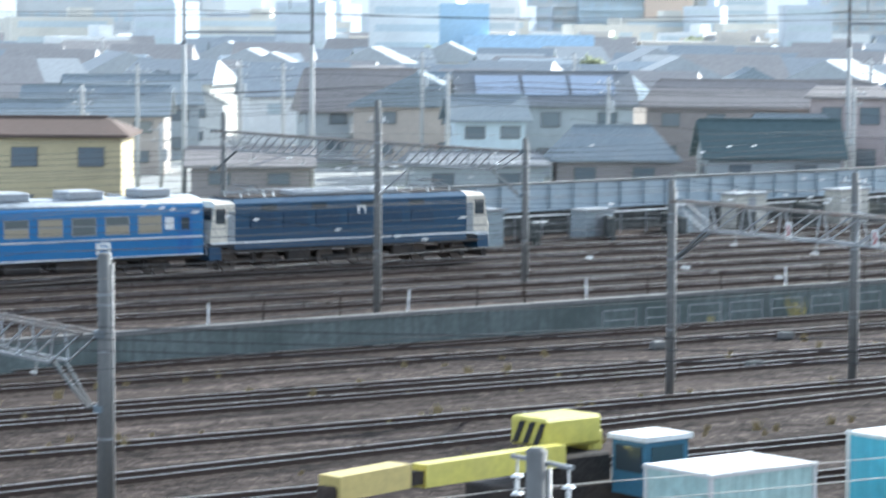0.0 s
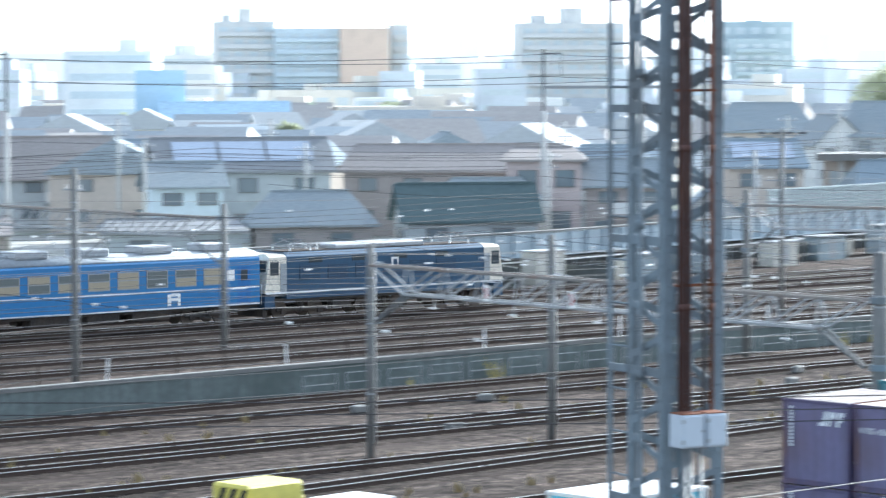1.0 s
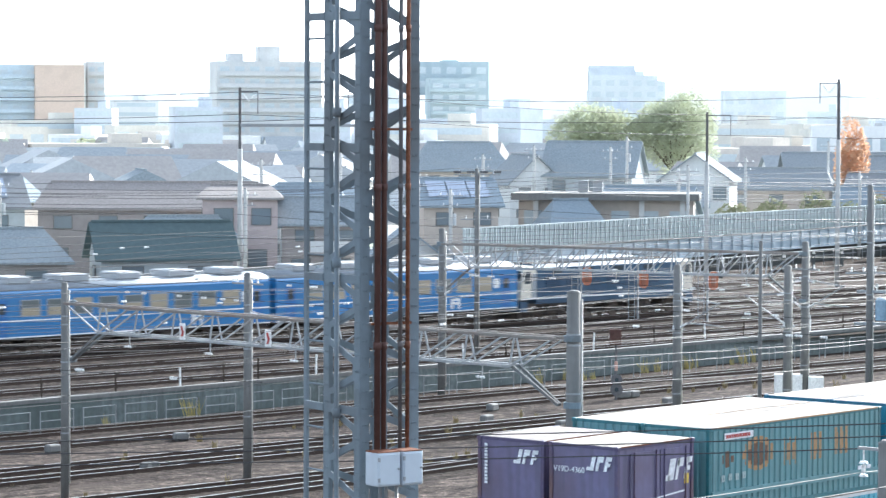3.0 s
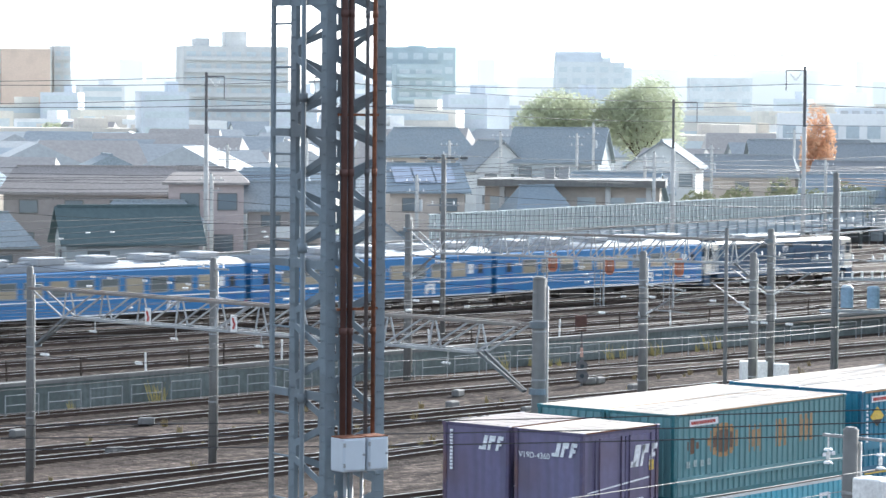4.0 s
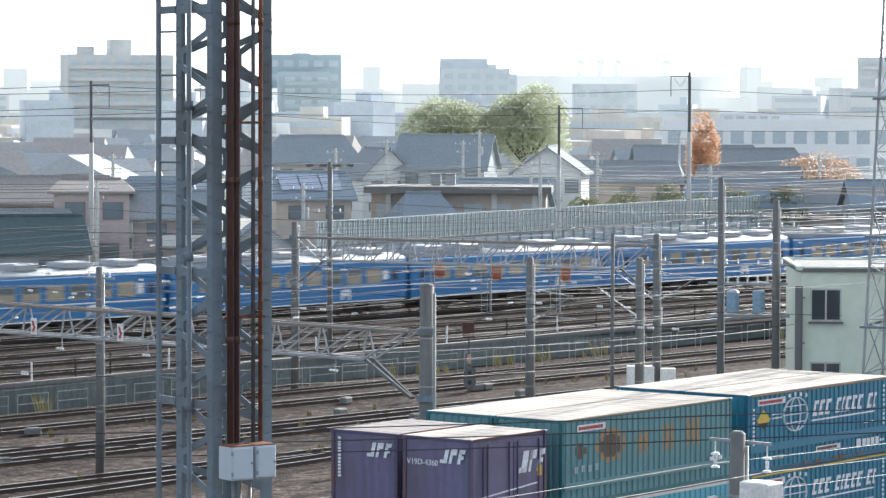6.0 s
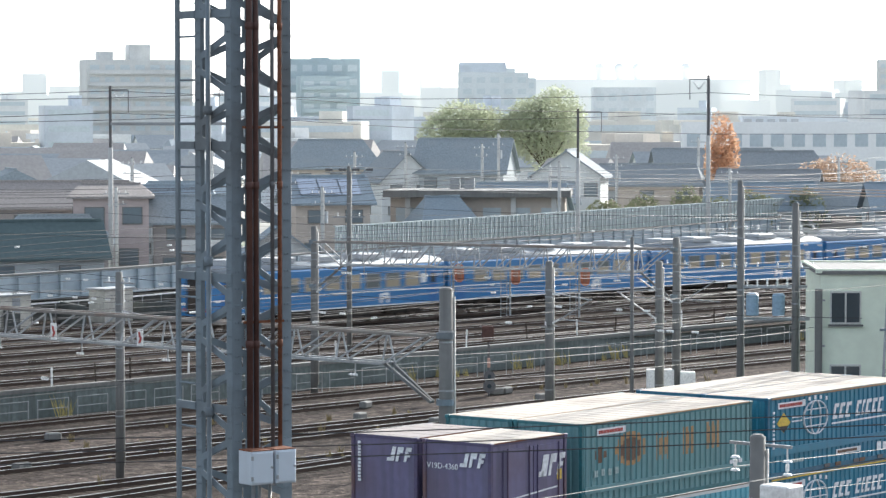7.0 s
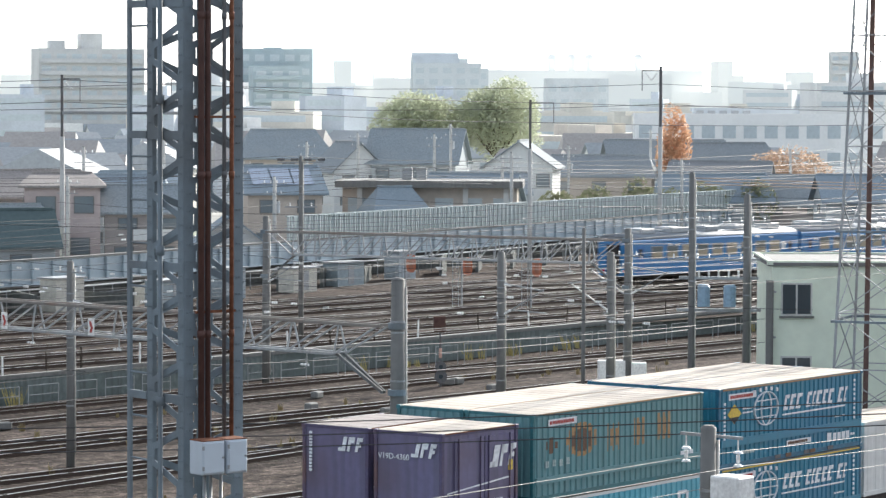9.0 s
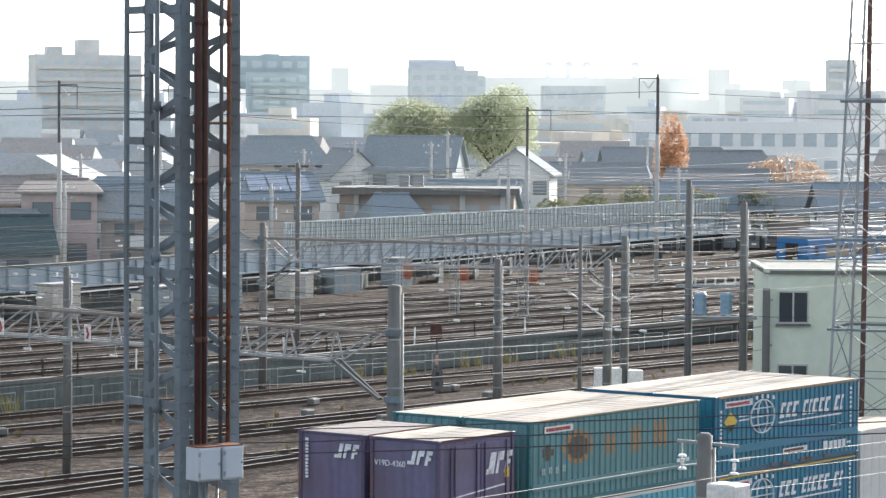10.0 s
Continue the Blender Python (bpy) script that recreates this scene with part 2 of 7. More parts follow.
# ---- tracks ----
def build_track(x0, x1, y0, y1, z, label="railway track with rusty rails on concrete sleepers"):
    """One track of 1.067 m gauge from (x0, y0) to (x1, y1)."""
    ang = math.atan2(y1 - y0, x1 - x0)
    n = math.hypot(x1 - x0, y1 - y0)
    t = thing("railway_track", pose(x0, y0, z, 0, 0, math.degrees(ang)), label, "railway track", "yard tracks", "structure")
    for side in (-0.5335, 0.5335):
        bm = bmesh.new()
        box_bm(bm, n / 2, side, -0.075, n, 0.045, 0.15)
        box_bm(bm, n / 2, side, -0.145, n, 0.12, 0.02)
        rail = part("rail", bm, RAIL_SIDE, t)
        boxes("railhead", [(n / 2, side, 0.003, n, 0.066, 0.014)], RAIL_TOP, rail, "worn bright rail head")
    v = [(x, y, q) for x in (0, n) for y, q in ((-2.1, -0.225), (-1.4, -0.168), (1.4, -0.168), (2.1, -0.225))]
    from_lists("ballast_bed", v, [(0, 4, 5, 1), (1, 5, 6, 2), (2, 6, 7, 3)], BED, t, "dark oily ballast bed")
    v, f = [], []
    for i in range(int(n / 0.62)):
        x = i * 0.62
        w, h = 0.12, 1.0
        k = len(v)
        v += [(x - w, -h, -0.22), (x + w, -h, -0.22), (x + w, h, -0.22), (x - w, h, -0.22),
              (x - w * 0.8, -h, -0.155), (x + w * 0.8, -h, -0.155), (x + w * 0.8, h, -0.155), (x - w * 0.8, h, -0.155)]
        f += [(k + 4, k + 5, k + 6, k + 7), (k, k + 1, k + 5, k + 4), (k + 1, k + 2, k + 6, k + 5), (k + 2, k + 3, k + 7, k + 6), (k + 3, k, k + 4, k + 7)]
    s = from_lists("sleepers", v, f, SLEEPER, t)
    s["kind"] = "stuff"
    return t


TRACKS = [(89.6, 0), (96.3, 0), (98.95, 0), (105.6, 0), (109.9, 0)]
for yy, z in TRACKS:
    build_track(30, 330, yy, yy, z)
for yy in (117, 121.5, 126, 130.5, 135.06, 139.4, 143.6):
    build_track(30, 420, yy, yy, FAR)
build_track(165, 420, 147.2, 190.0, FAR)
build_track(185, 420, 154.5, 207.0, FAR)
for yy in (72.0, 78.0):
    build_track(20, 250, yy, yy, 0)

build_track(24, 104, 81.2, 89.4, 0.0, "diverging yard track with bright worn rails")

# ---- retaining wall ----
wall = tagged(new("retaining_wall"), "dark stained concrete retaining wall with a pale coping", "wall", kind="structure")
from_lists("wall_face", [(x, wall_y(x) + d, z) for x in (20, 400) for d, z in ((0, -0.3), (0, FAR - 0.1), (0.3, FAR - 0.1), (0.3, -0.3))],
           [(0, 4, 5, 1), (1, 5, 6, 2), (2, 6, 7, 3), (0, 1, 2, 3), (4, 7, 6, 5)], mat("wall_stained", (0.15, 0.175, 0.17), 0.9, streak=0.8, vary=0.2, dirt=(0.085, 0.105, 0.1), dirt_amount=0.8, scale=0.6, bump=0.2), wall)
from_lists("coping", [(x, wall_y(x) + d, z) for x in (20, 400) for d, z in ((-0.06, FAR - 0.1), (-0.06, FAR + 0.08), (0.36, FAR + 0.08), (0.36, FAR - 0.1))],
           [(0, 4, 5, 1), (1, 5, 6, 2), (2, 6, 7, 3), (0, 1, 2, 3), (4, 7, 6, 5), (0, 3, 7, 4)], POLE_CONCRETE, wall)
# ---- the passenger train ----
COACH_BLUE = mat("coach_blue", (0.026, 0.165, 0.39), 0.4, 0.0, vary=0.06, dirt=(0.055, 0.18, 0.36), dirt_amount=0.4, scale=0.6, coat=0.3)
COACH_ROOF = mat("coach_roof_silver", (0.26, 0.29, 0.32), 0.7, 0.05, dirt=(0.19, 0.2, 0.21), dirt_amount=0.5, scale=0.7)
LOCO_BLUE = mat("loco_blue", (0.014, 0.06, 0.12), 0.4, vary=0.1, dirt=(0.04, 0.06, 0.12), scale=0.8, coat=0.2)
LOCO_CREAM = mat("loco_cream", (0.72, 0.66, 0.55), 0.45, dirt=(0.5, 0.45, 0.38), scale=1.0)
UNDER = mat("underframe_grime", (0.05, 0.045, 0.042), 0.85, 0.1, vary=0.3, dirt=(0.12, 0.09, 0.07), dirt_amount=0.5, scale=1.5)
WHEEL = mat("wheel_steel", (0.16, 0.13, 0.11), 0.6, 0.6)
AC_GREY = mat("roof_unit_grey", (0.34, 0.36, 0.38), 0.55, dirt=(0.4, 0.38, 0.36), scale=1.5)
BLIND = mat("window_blind", (0.36, 0.31, 0.22), 0.7, scale=3.0)
COACH_GLASS = mat("coach_glass", (0.15, 0.17, 0.165), 0.12, vary=0.1, coat=0.5)


def extrude_profile(bm, prof, x0, x1):
    """A closed y-z outline drawn out along x."""
    a = [bm.verts.new((x0, y, z)) for y, z in prof]
    b = [bm.verts.new((x1, y, z)) for y, z in prof]
    n = len(prof)
    for i in range(n):
        j = (i + 1) % n
        bm.faces.new((a[i], a[j], b[j], b[i]))
    bm.faces.new(a[::-1])
    bm.faces.new(b)


def add_bogie(parent, x, wheelbase=2.1, r=0.43):
    bm = bmesh.new()
    for s in (-0.98, 0.98):
        box_bm(bm, x, s, 0.55, wheelbase + 0.9, 0.1, 0.22, bev=0.03)
        for k in (-1, 1):
            box_bm(bm, x + k * wheelbase / 2, s * 1.03, 0.45, 0.32, 0.16, 0.3, bev=0.03)
        tube_bm(bm, (x, s, 0.4), (x, s, 0.95), 0.16, seg=8)
    box_bm(bm, x, 0, 0.6, 0.5, 2.0, 0.2)
    bog = part("bogie", bm, UNDER, parent, "grimy dark bogie")
    for k in (-1, 1):
        bm = bmesh.new()
        for s in (-0.57, 0.57):
            tube_bm(bm, (x + k * wheelbase / 2, s - 0.06, r), (x + k * wheelbase / 2, s + 0.06, r), r, seg=18)
        tube_bm(bm, (x + k * wheelbase / 2, -0.57, r), (x + k * wheelbase / 2, 0.57, r), 0.08, seg=8)
        part("wheelset", bm, WHEEL, bog)


def build_coach(m):
    """A 20.8 m coach; its origin is at rail level under the front coupling plane, the body reaches back along -x."""
    c = thing("passenger_coach", m, "bright blue passenger coach with white lines and silver roof", "train coach", "coaches of the train")
    x0, x1 = -21.05, -0.25
    hw = 1.45
    bm = bmesh.new()
    extrude_profile(bm, [(-hw, 0.98), (hw, 0.98), (hw + 0.02, 1.9), (hw, 3.45), (hw - 0.08, 3.58), (-hw + 0.08, 3.58), (-hw, 3.45), (-hw - 0.02, 1.9)], x0, x1)
    part("body", bm, COACH_BLUE, c)
    prof = [(-hw + 0.06, 3.56)] + [(-math.cos(a) * (hw - 0.08), 3.58 + math.sin(a) * 0.38) for a in [math.pi * k / 14 for k in range(1, 14)]] + [(hw - 0.06, 3.56)]
    bm = bmesh.new()
    extrude_profile(bm, prof, x0 + 0.02, x1 - 0.02)
    roof = part("roof", bm, COACH_ROOF, c, "weathered silver arched roof", True)
    for p in roof.data.polygons:
        p.use_smooth = len(p.vertices) == 4
    for zz in (1.03, 1.93):
        for s in (-1, 1):
            boxes("stripe", [((x0 + x1) / 2, s * (hw + 0.012), zz, x1 - x0 - 0.05, 0.03, 0.07)], WHITE, c, "white painted line")
    for k in range(9):
        x = -3.3 - k * 1.83
        for s in (-1, 1):
            w = boxes("window", [(x, s * (hw + 0.012), 2.6, 1.36, 0.05, 0.92)], GALV, c, "wide window in a bright metal frame")
            boxes("pane", [(x, s * (hw + 0.022), 2.4, 1.22, 0.05, 0.4)], BLIND if k % 4 != 2 else COACH_GLASS, w)
            boxes("pane", [(x, s * (hw + 0.022), 2.83, 1.22, 0.05, 0.36)], COACH_GLASS if k % 3 else BLIND, w)
    for x in (-1.3, -19.9):
        for s in (-1, 1):
            d = boxes("door", [(x, s * (hw + 0.006), 2.05, 0.85, 0.03, 2.05)], mat("door_blue", (0.02, 0.13, 0.36), 0.4, scale=0.8), c, "recessed darker blue door")
            boxes("pane", [(x, s * (hw + 0.016), 2.6, 0.45, 0.03, 0.6)], GLASS, d)
    boxes("small_window", [(-2.2, -hw - 0.012, 2.62, 0.5, 0.05, 0.6)], WHITE, c)
    bm = bmesh.new()
    for dx, w, h, dz in ((0, 0.16, 0.5, 0), (0.24, 0.34, 0.14, 0.2), (0.24, 0.34, 0.14, 0.02), (0.42, 0.12, 0.52, 0)):
        box_bm(bm, -6.2 + dx * 1.5, -hw - 0.02, 1.47 + dz * 1.3, w * 1.4, 0.03, h * 1.2)
    part("emblem", bm, WHITE, c, "white company emblem")
    for k in range(5):
        x = -2.6 - k * 3.9
        bm = bmesh.new()
        box_bm(bm, x, 0, 4.1, 2.0 if k % 2 else 1.7, 1.7, 0.42, bev=0.07)
        u = part("roof_unit", bm, AC_GREY, c, "pale grey roof air conditioner")
        boxes("grille", [(x, 0, 4.295, 1.1, 1.1, 0.02)], DARK_STEEL, u)
    for k in range(3):
        boxes("vent", [(-4.5 - k * 5.5, 0.1, 3.98, 0.5, 0.5, 0.2)], AC_GREY, c)
    bm = bmesh.new()
    for x, w in ((-7.2, 2.4), (-10.2, 2.0), (-13.4, 2.6)):
        box_bm(bm, x, -0.85, 0.68, w, 0.8, 0.55, bev=0.05)
        box_bm(bm, x + 0.3, 0.85, 0.68, w, 0.8, 0.55, bev=0.05)
    box_bm(bm, -10.6, 0, 0.9, 20.6, 2.6, 0.14)
    part("underframe", bm, UNDER, c)
    for x in (-3.4, -17.9):
        add_bogie(c, x)
    for xx in (x0 - 0.11, x1 + 0.11):
        boxes("gangway", [(xx, 0, 2.15, 0.24, 1.0, 2.1)], UNDER, c, "black rubber gangway")
    bm = bmesh.new()
    for y in (-0.42, 0.42):
        tube_bm(bm, (x0 - 0.02, y, 1.1), (x0 - 0.02, y, 3.2), 0.025, seg=6)
    part("handrail", bm, WHITE, c)
    for y in (-0.95, 0.95):
        bm = bmesh.new()
        tube_bm(bm, (x0 - 0.06, y, 1.35), (x0 + 0.02, y, 1.35), 0.1, seg=12)
        part("tail_lamp", bm, mat("tail_red", (0.4, 0.02, 0.02), 0.2), c, "round red tail lamp")
    return c


def build_pantograph(parent, x):
    """A folded pantograph: base frame on four insulators, two pairs of arms and two collector strips."""
    bm = bmesh.new()
    for y in (-0.8, 0.8):
        bar_bm(bm, (x - 0.9, y, 3.95), (x + 0.9, y, 3.95), 0.06)
    for k in (-0.88, 0.88):
        bar_bm(bm, (x + k, -0.8, 3.95), (x + k, 0.8, 3.95), 0.06)
    base = part("pantograph", bm, GALV, parent, "folded steel pantograph")
    for y in (-0.8, 0.8):
        for s in (-1, 1):
            bm = bmesh.new()
            bar_bm(bm, (x + s * 0.88, y * 0.98, 3.97), (x - s * 0.2, y * 0.8, 4.28), 0.05)
            part("arm", bm, GALV, base)
            bm = bmesh.new()
            tube_bm(bm, (x + s * 0.7, y, 3.68), (x + s * 0.7, y, 3.93), 0.07, 0.05, seg=8)
            part("insulator", bm, PORCELAIN, base)
    for k in (-0.18, 0.18):
        bm = bmesh.new()
        bar_bm(bm, (x + k, -0.95, 4.3), (x + k, 0.95, 4.3), 0.05)
        part("collector_strip", bm, DARK_STEEL, base)


def build_loco(m):
    c = thing("electric_locomotive", m, "dark blue electric locomotive with cream cab fronts and white band", "locomotive")
    n, hw = 17.4, 1.4
    bm = bmesh.new()
    extrude_profile(bm, [(-hw, 1.15), (hw, 1.15), (hw, 3.45), (hw - 0.3, 3.68), (-hw + 0.3, 3.68), (-hw, 3.45)], 1.6, n - 1.6)
    part("body", bm, LOCO_BLUE, c)
    for k, (a, b) in enumerate(((0.15, 1.6), (n - 1.6, n - 0.15))):
        s = -1 if k == 0 else 1
        out, inn = (a, b) if k == 0 else (b, a)
        bm = bmesh.new()
        extrude_profile(bm, [(-hw, 1.5), (hw, 1.5), (hw, 3.45), (hw - 0.3, 3.6), (-hw + 0.3, 3.6), (-hw, 3.45)], a, b)
        for v in bm.verts:
            if abs(v.co.x - out) < 0.01 and v.co.z > 2.4:
                v.co.x -= s * 0.28
        cab = part("cab", bm, LOCO_CREAM, c, "cream painted driving cab")
        for y in (-0.72, 0.72):
            boxes("windscreen", [(out - s * 0.2, y, 2.98, 0.14, 1.1, 0.62)], GLASS, cab)
            bm = bmesh.new()
            tube_bm(bm, (out - s * 0.02, y * 1.35, 1.85), (out + s * 0.05, y * 1.35, 1.85), 0.13, seg=12)
            part("headlamp", bm, WHITE, cab)
        boxes("front_door", [(out - s * 0.12, 0, 2.4, 0.2, 0.6, 1.7)], LOCO_CREAM, cab)
        for y in (-1, 1):
            boxes("side_window", [((a + b) / 2 + s * 0.1, y * (hw + 0.005), 2.85, 0.55, 0.05, 0.75)], GLASS, cab)
            boxes("side_door", [((a + b) / 2 - s * 0.52, y * (hw + 0.004), 2.3, 0.42, 0.04, 1.6)], mat("cab_grey", (0.3, 0.32, 0.33), 0.5), cab)
        boxes("skirt", [(out - s * 0.35, 0, 1.0, 0.7, 2.7, 0.7)], LOCO_BLUE, c)
        boxes("snow_plough", [(out - s * 0.15, 0, 0.42, 0.3, 2.3, 0.4)], UNDER, c)
        bm = bmesh.new()
        box_bm(bm, out + s * 0.2, 0, 0.88, 0.6, 0.25, 0.25, bev=0.05)
        part("coupler", bm, UNDER, c)
        bm = bmesh.new()
        for y in (-1.2, -0.5, 0.5, 1.2):
            tube_bm(bm, (out + s * 0.1, y, 0.9), (out + s * 0.1, y, 2.0), 0.02, seg=6)
        bar_bm(bm, (out + s * 0.1, -1.2, 2.0), (out + s * 0.1, 1.2, 2.0), 0.04)
        part("front_handrail", bm, WHITE, c)
    for s in (-1, 1):
        boxes("band", [(n / 2, s * (hw + 0.012), 1.5, n - 0.4, 0.03, 0.09)], WHITE, c, "thin white band")
        for k in range(6):
            x = 3.2 + k * 1.95
            f = boxes("louvre", [(x, s * (hw + 0.01), 2.55, 1.4, 0.04, 0.75)], mat("loco_louvre", (0.012, 0.04, 0.085), 0.5), c)
            boxes("slat", [(x, s * (hw + 0.02), 2.3 + j * 0.13, 1.34, 0.04, 0.04) for j in range(5)], LOCO_BLUE, f)
        for k in range(4):
            boxes("high_window", [(3.6 + k * 3.0, s * (hw + 0.01), 3.22, 0.9, 0.04, 0.28)], GLASS, c)
    bm = bmesh.new()
    for dx, w, h, dz in ((0, 0.14, 0.42, 0), (0.22, 0.3, 0.12, 0.15), (0.4, 0.1, 0.42, 0)):
        box_bm(bm, 9.0 + dx, -hw - 0.02, 2.95 + dz, w, 0.03, h)
    part("emblem", bm, WHITE, c, "white company emblem")
    boxes("walkway", [(n / 2, 0, 1.1, n - 1.6, 2.7, 0.16)], UNDER, c)
    bm = bmesh.new()
    box_bm(bm, n / 2, 0, 3.82, 6.4, 1.5, 0.3, bev=0.08)
    part("roof_hood", bm, AC_GREY, c, "pale sunlit roof cover")
    boxes("roof_deck", [(n / 2, 0, 3.7, n - 3.4, 2.0, 0.06)], UNDER, c)
    for x in (3.0, n - 3.0):
        build_pantograph(c, x)
    bm = bmesh.new()
    for x in (4.4, 11.9):
        for y in (-0.5, 0.5):
            tube_bm(bm, (x, y, 3.7), (x, y, 4.0), 0.08, 0.05, seg=8)
    bar_bm(bm, (3.2, 0.5, 4.02), (13, 0.5, 4.02), 0.04)
    part("roof_insulator", bm, PORCELAIN, c)
    for x in (2.9, n / 2, n - 2.9):
        add_bogie(c, x, 2.5, 0.52)
    for x in (5.5, n - 5.5):
        for y in (-1.05, 1.05):
            bm = bmesh.new()
            box_bm(bm, x, y, 0.75, 1.3, 0.5, 0.5, bev=0.04)
            part("equipment_box", bm, UNDER, c)
    return c


TRAIN_Y, TRAIN_X, TRAIN_V = 135.06, 99.31, 22.18
LOCO = build_loco(pose(TRAIN_X, TRAIN_Y, FAR))
COACHES = [build_coach(pose(TRAIN_X, TRAIN_Y, FAR))]
for k in range(1, 5):
    COACHES.append(copy_thing(COACHES[0], pose(TRAIN_X - 21.3 * k, TRAIN_Y, FAR)))

# ---- containers ----
PURPLE = mat("container_purple", (0.135, 0.118, 0.21), 0.55, vary=0.08, streak=0.65, dirt=(0.12, 0.085, 0.115), dirt_amount=0.75, scale=0.7)
PURPLE_DARK = mat("container_purple_rim", (0.075, 0.06, 0.12), 0.55, dirt=(0.14, 0.07, 0.05), dirt_amount=0.7, scale=1.2)
TEAL = mat("container_teal", (0.12, 0.26, 0.28), 0.5, vary=0.06, streak=0.45, dirt=(0.13, 0.25, 0.25), dirt_amount=0.5, scale=0.5)
TEAL_DARK = mat("container_teal_rim", (0.03, 0.14, 0.16), 0.5, dirt=(0.1, 0.12, 0.1), scale=1.0)
BLUE = mat("container_blue", (0.03, 0.19, 0.285), 0.45, vary=0.05, streak=0.3, dirt=(0.04, 0.17, 0.3), dirt_amount=0.5, scale=0.5)
BLUE_DARK = mat("container_blue_rim", (0.015, 0.11, 0.19), 0.5, dirt=(0.08, 0.08, 0.08), scale=1.0)
CYAN = mat("container_cyan", (0.1, 0.38, 0.48), 0.5, vary=0.1, dirt=(0.2, 0.36, 0.4), scale=0.5)
PALE = mat("container_pale", (0.62, 0.62, 0.6), 0.55, vary=0.06, dirt=(0.45, 0.42, 0.38), scale=0.6)
ROOF_PALE = mat("container_roof", (0.42, 0.37, 0.31), 0.75, vary=0.08, dirt=(0.24, 0.21, 0.18), dirt_amount=0.65, scale=0.7)
ROOF_DULL = mat("container_roof_dull", (0.24, 0.21, 0.2), 0.8, vary=0.12, dirt=(0.36, 0.31, 0.28), dirt_amount=0.6, scale=1.3)
MARK = mat("marking_white", (0.72, 0.73, 0.75), 0.5, dirt=(0.5, 0.5, 0.52), scale=2.0)
ORANGE = mat("marking_orange", (0.36, 0.2, 0.08), 0.6, dirt=(0.22, 0.22, 0.16), dirt_amount=0.7, scale=1.0)
BROWN = mat("marking_brown", (0.12, 0.06, 0.03), 0.6)
TEAL_MARK = mat("marking_faded", (0.34, 0.42, 0.42), 0.6)
YELLOW = mat("marking_yellow", (0.6, 0.42, 0.05), 0.55, scale=2.0)
RED = mat("marking_red", (0.4, 0.06, 0.05), 0.6)


def corrugated(name, n, h, pitch, depth, material, parent, m, label=""):
    """A folded steel sheet n long and h high in local x-z, its ribs standing out along -y."""
    v, f = [], []
    x = 0.0
    cols = []
    k = max(2, int(round(n / pitch)))
    p = n / k
    for i in range(k):
        cols += [(i * p, 0), (i * p + 0.3 * p, 0), (i * p + 0.4 * p, -depth), (i * p + 0.9 * p, -depth)]
    cols.append((n, 0))
    for x, y in cols:
        v += [m @ Vector((x, y, 0)), m @ Vector((x, y, h))]
    for i in range(len(cols) - 1):
        f.append((2 * i, 2 * i + 2, 2 * i + 3, 2 * i + 1))
    return from_lists(name, [tuple(q) for q in v], f, material, parent, label)


def build_container(m, n, w, h, wall_mat, rim_mat, label, pitch=0.3, depth=0.04, group="stacked containers", roof_mat=None, name="freight_container"):
    """Origin at the bottom corner; length along x, width along y."""
    c = thing(name, m, label, "container", group)
    t = 0.12
    corrugated("side_wall", n - 2 * t, h - 0.26, pitch, depth, wall_mat, c, pose(t, 0.045, 0.16))
    corrugated("side_wall", n - 2 * t, h - 0.26, pitch, depth, wall_mat, c, pose(n - t, w - 0.045, 0.16, 0, 0, 180))
    corrugated("end_wall", w - 2 * t, h - 0.26, pitch, depth, wall_mat, c, pose(0.045, w - t, 0.16, 0, 0, -90))
    corrugated("end_wall", w - 2 * t, h - 0.26, pitch, depth, wall_mat, c, pose(n - 0.045, t, 0.16, 0, 0, 90))
    for x in (t / 2, n - t / 2):
        for y in (t / 2, w - t / 2):
            bm = bmesh.new()
            box_bm(bm, x, y, h / 2, t, t, h - 0.2, bev=0.01)
            part("corner_post", bm, rim_mat, c)
            for z in (0.06, h - 0.06):
                bm = bmesh.new()
                box_bm(bm, x, y, z, 0.17, 0.16, 0.12, bev=0.015)
                part("corner_casting", bm, rim_mat, c)
    for y in (t / 2 - 0.01, w - t / 2 + 0.01):
        boxes("bottom_rail", [(n / 2, y, 0.09, n - 0.3, 0.1, 0.15)], rim_mat, c)
        boxes("top_rail", [(n / 2, y, h - 0.06, n - 0.3, 0.08, 0.09)], rim_mat, c)
    for x in (t / 2 - 0.01, n - t / 2 + 0.01):
        boxes("end_sill", [(x, w / 2, 0.09, 0.1, w - 0.3, 0.15)], rim_mat, c)
        boxes("end_header", [(x, w / 2, h - 0.06, 0.08, w - 0.3, 0.09)], rim_mat, c)
    rows = [(n / 2, w / 2, h - 0.021, n - 0.1, w - 0.05, 0.03)]
    k = int(n / 0.62)
    roof = boxes("roof", rows, roof_mat or ROOF_PALE, c, "dusty sun-bleached roof")
    boxes("roof_rib", [(0.4 + i * (n - 0.8) / (k - 1), w / 2, h - 0.004, 0.2, w - 0.35, 0.007) for i in range(k)], roof_mat or ROOF_PALE, roof)
    boxes("floor", [(n / 2, w / 2, 0.14, n - 0.2, w - 0.2, 0.06)], UNDER, c)
    return c


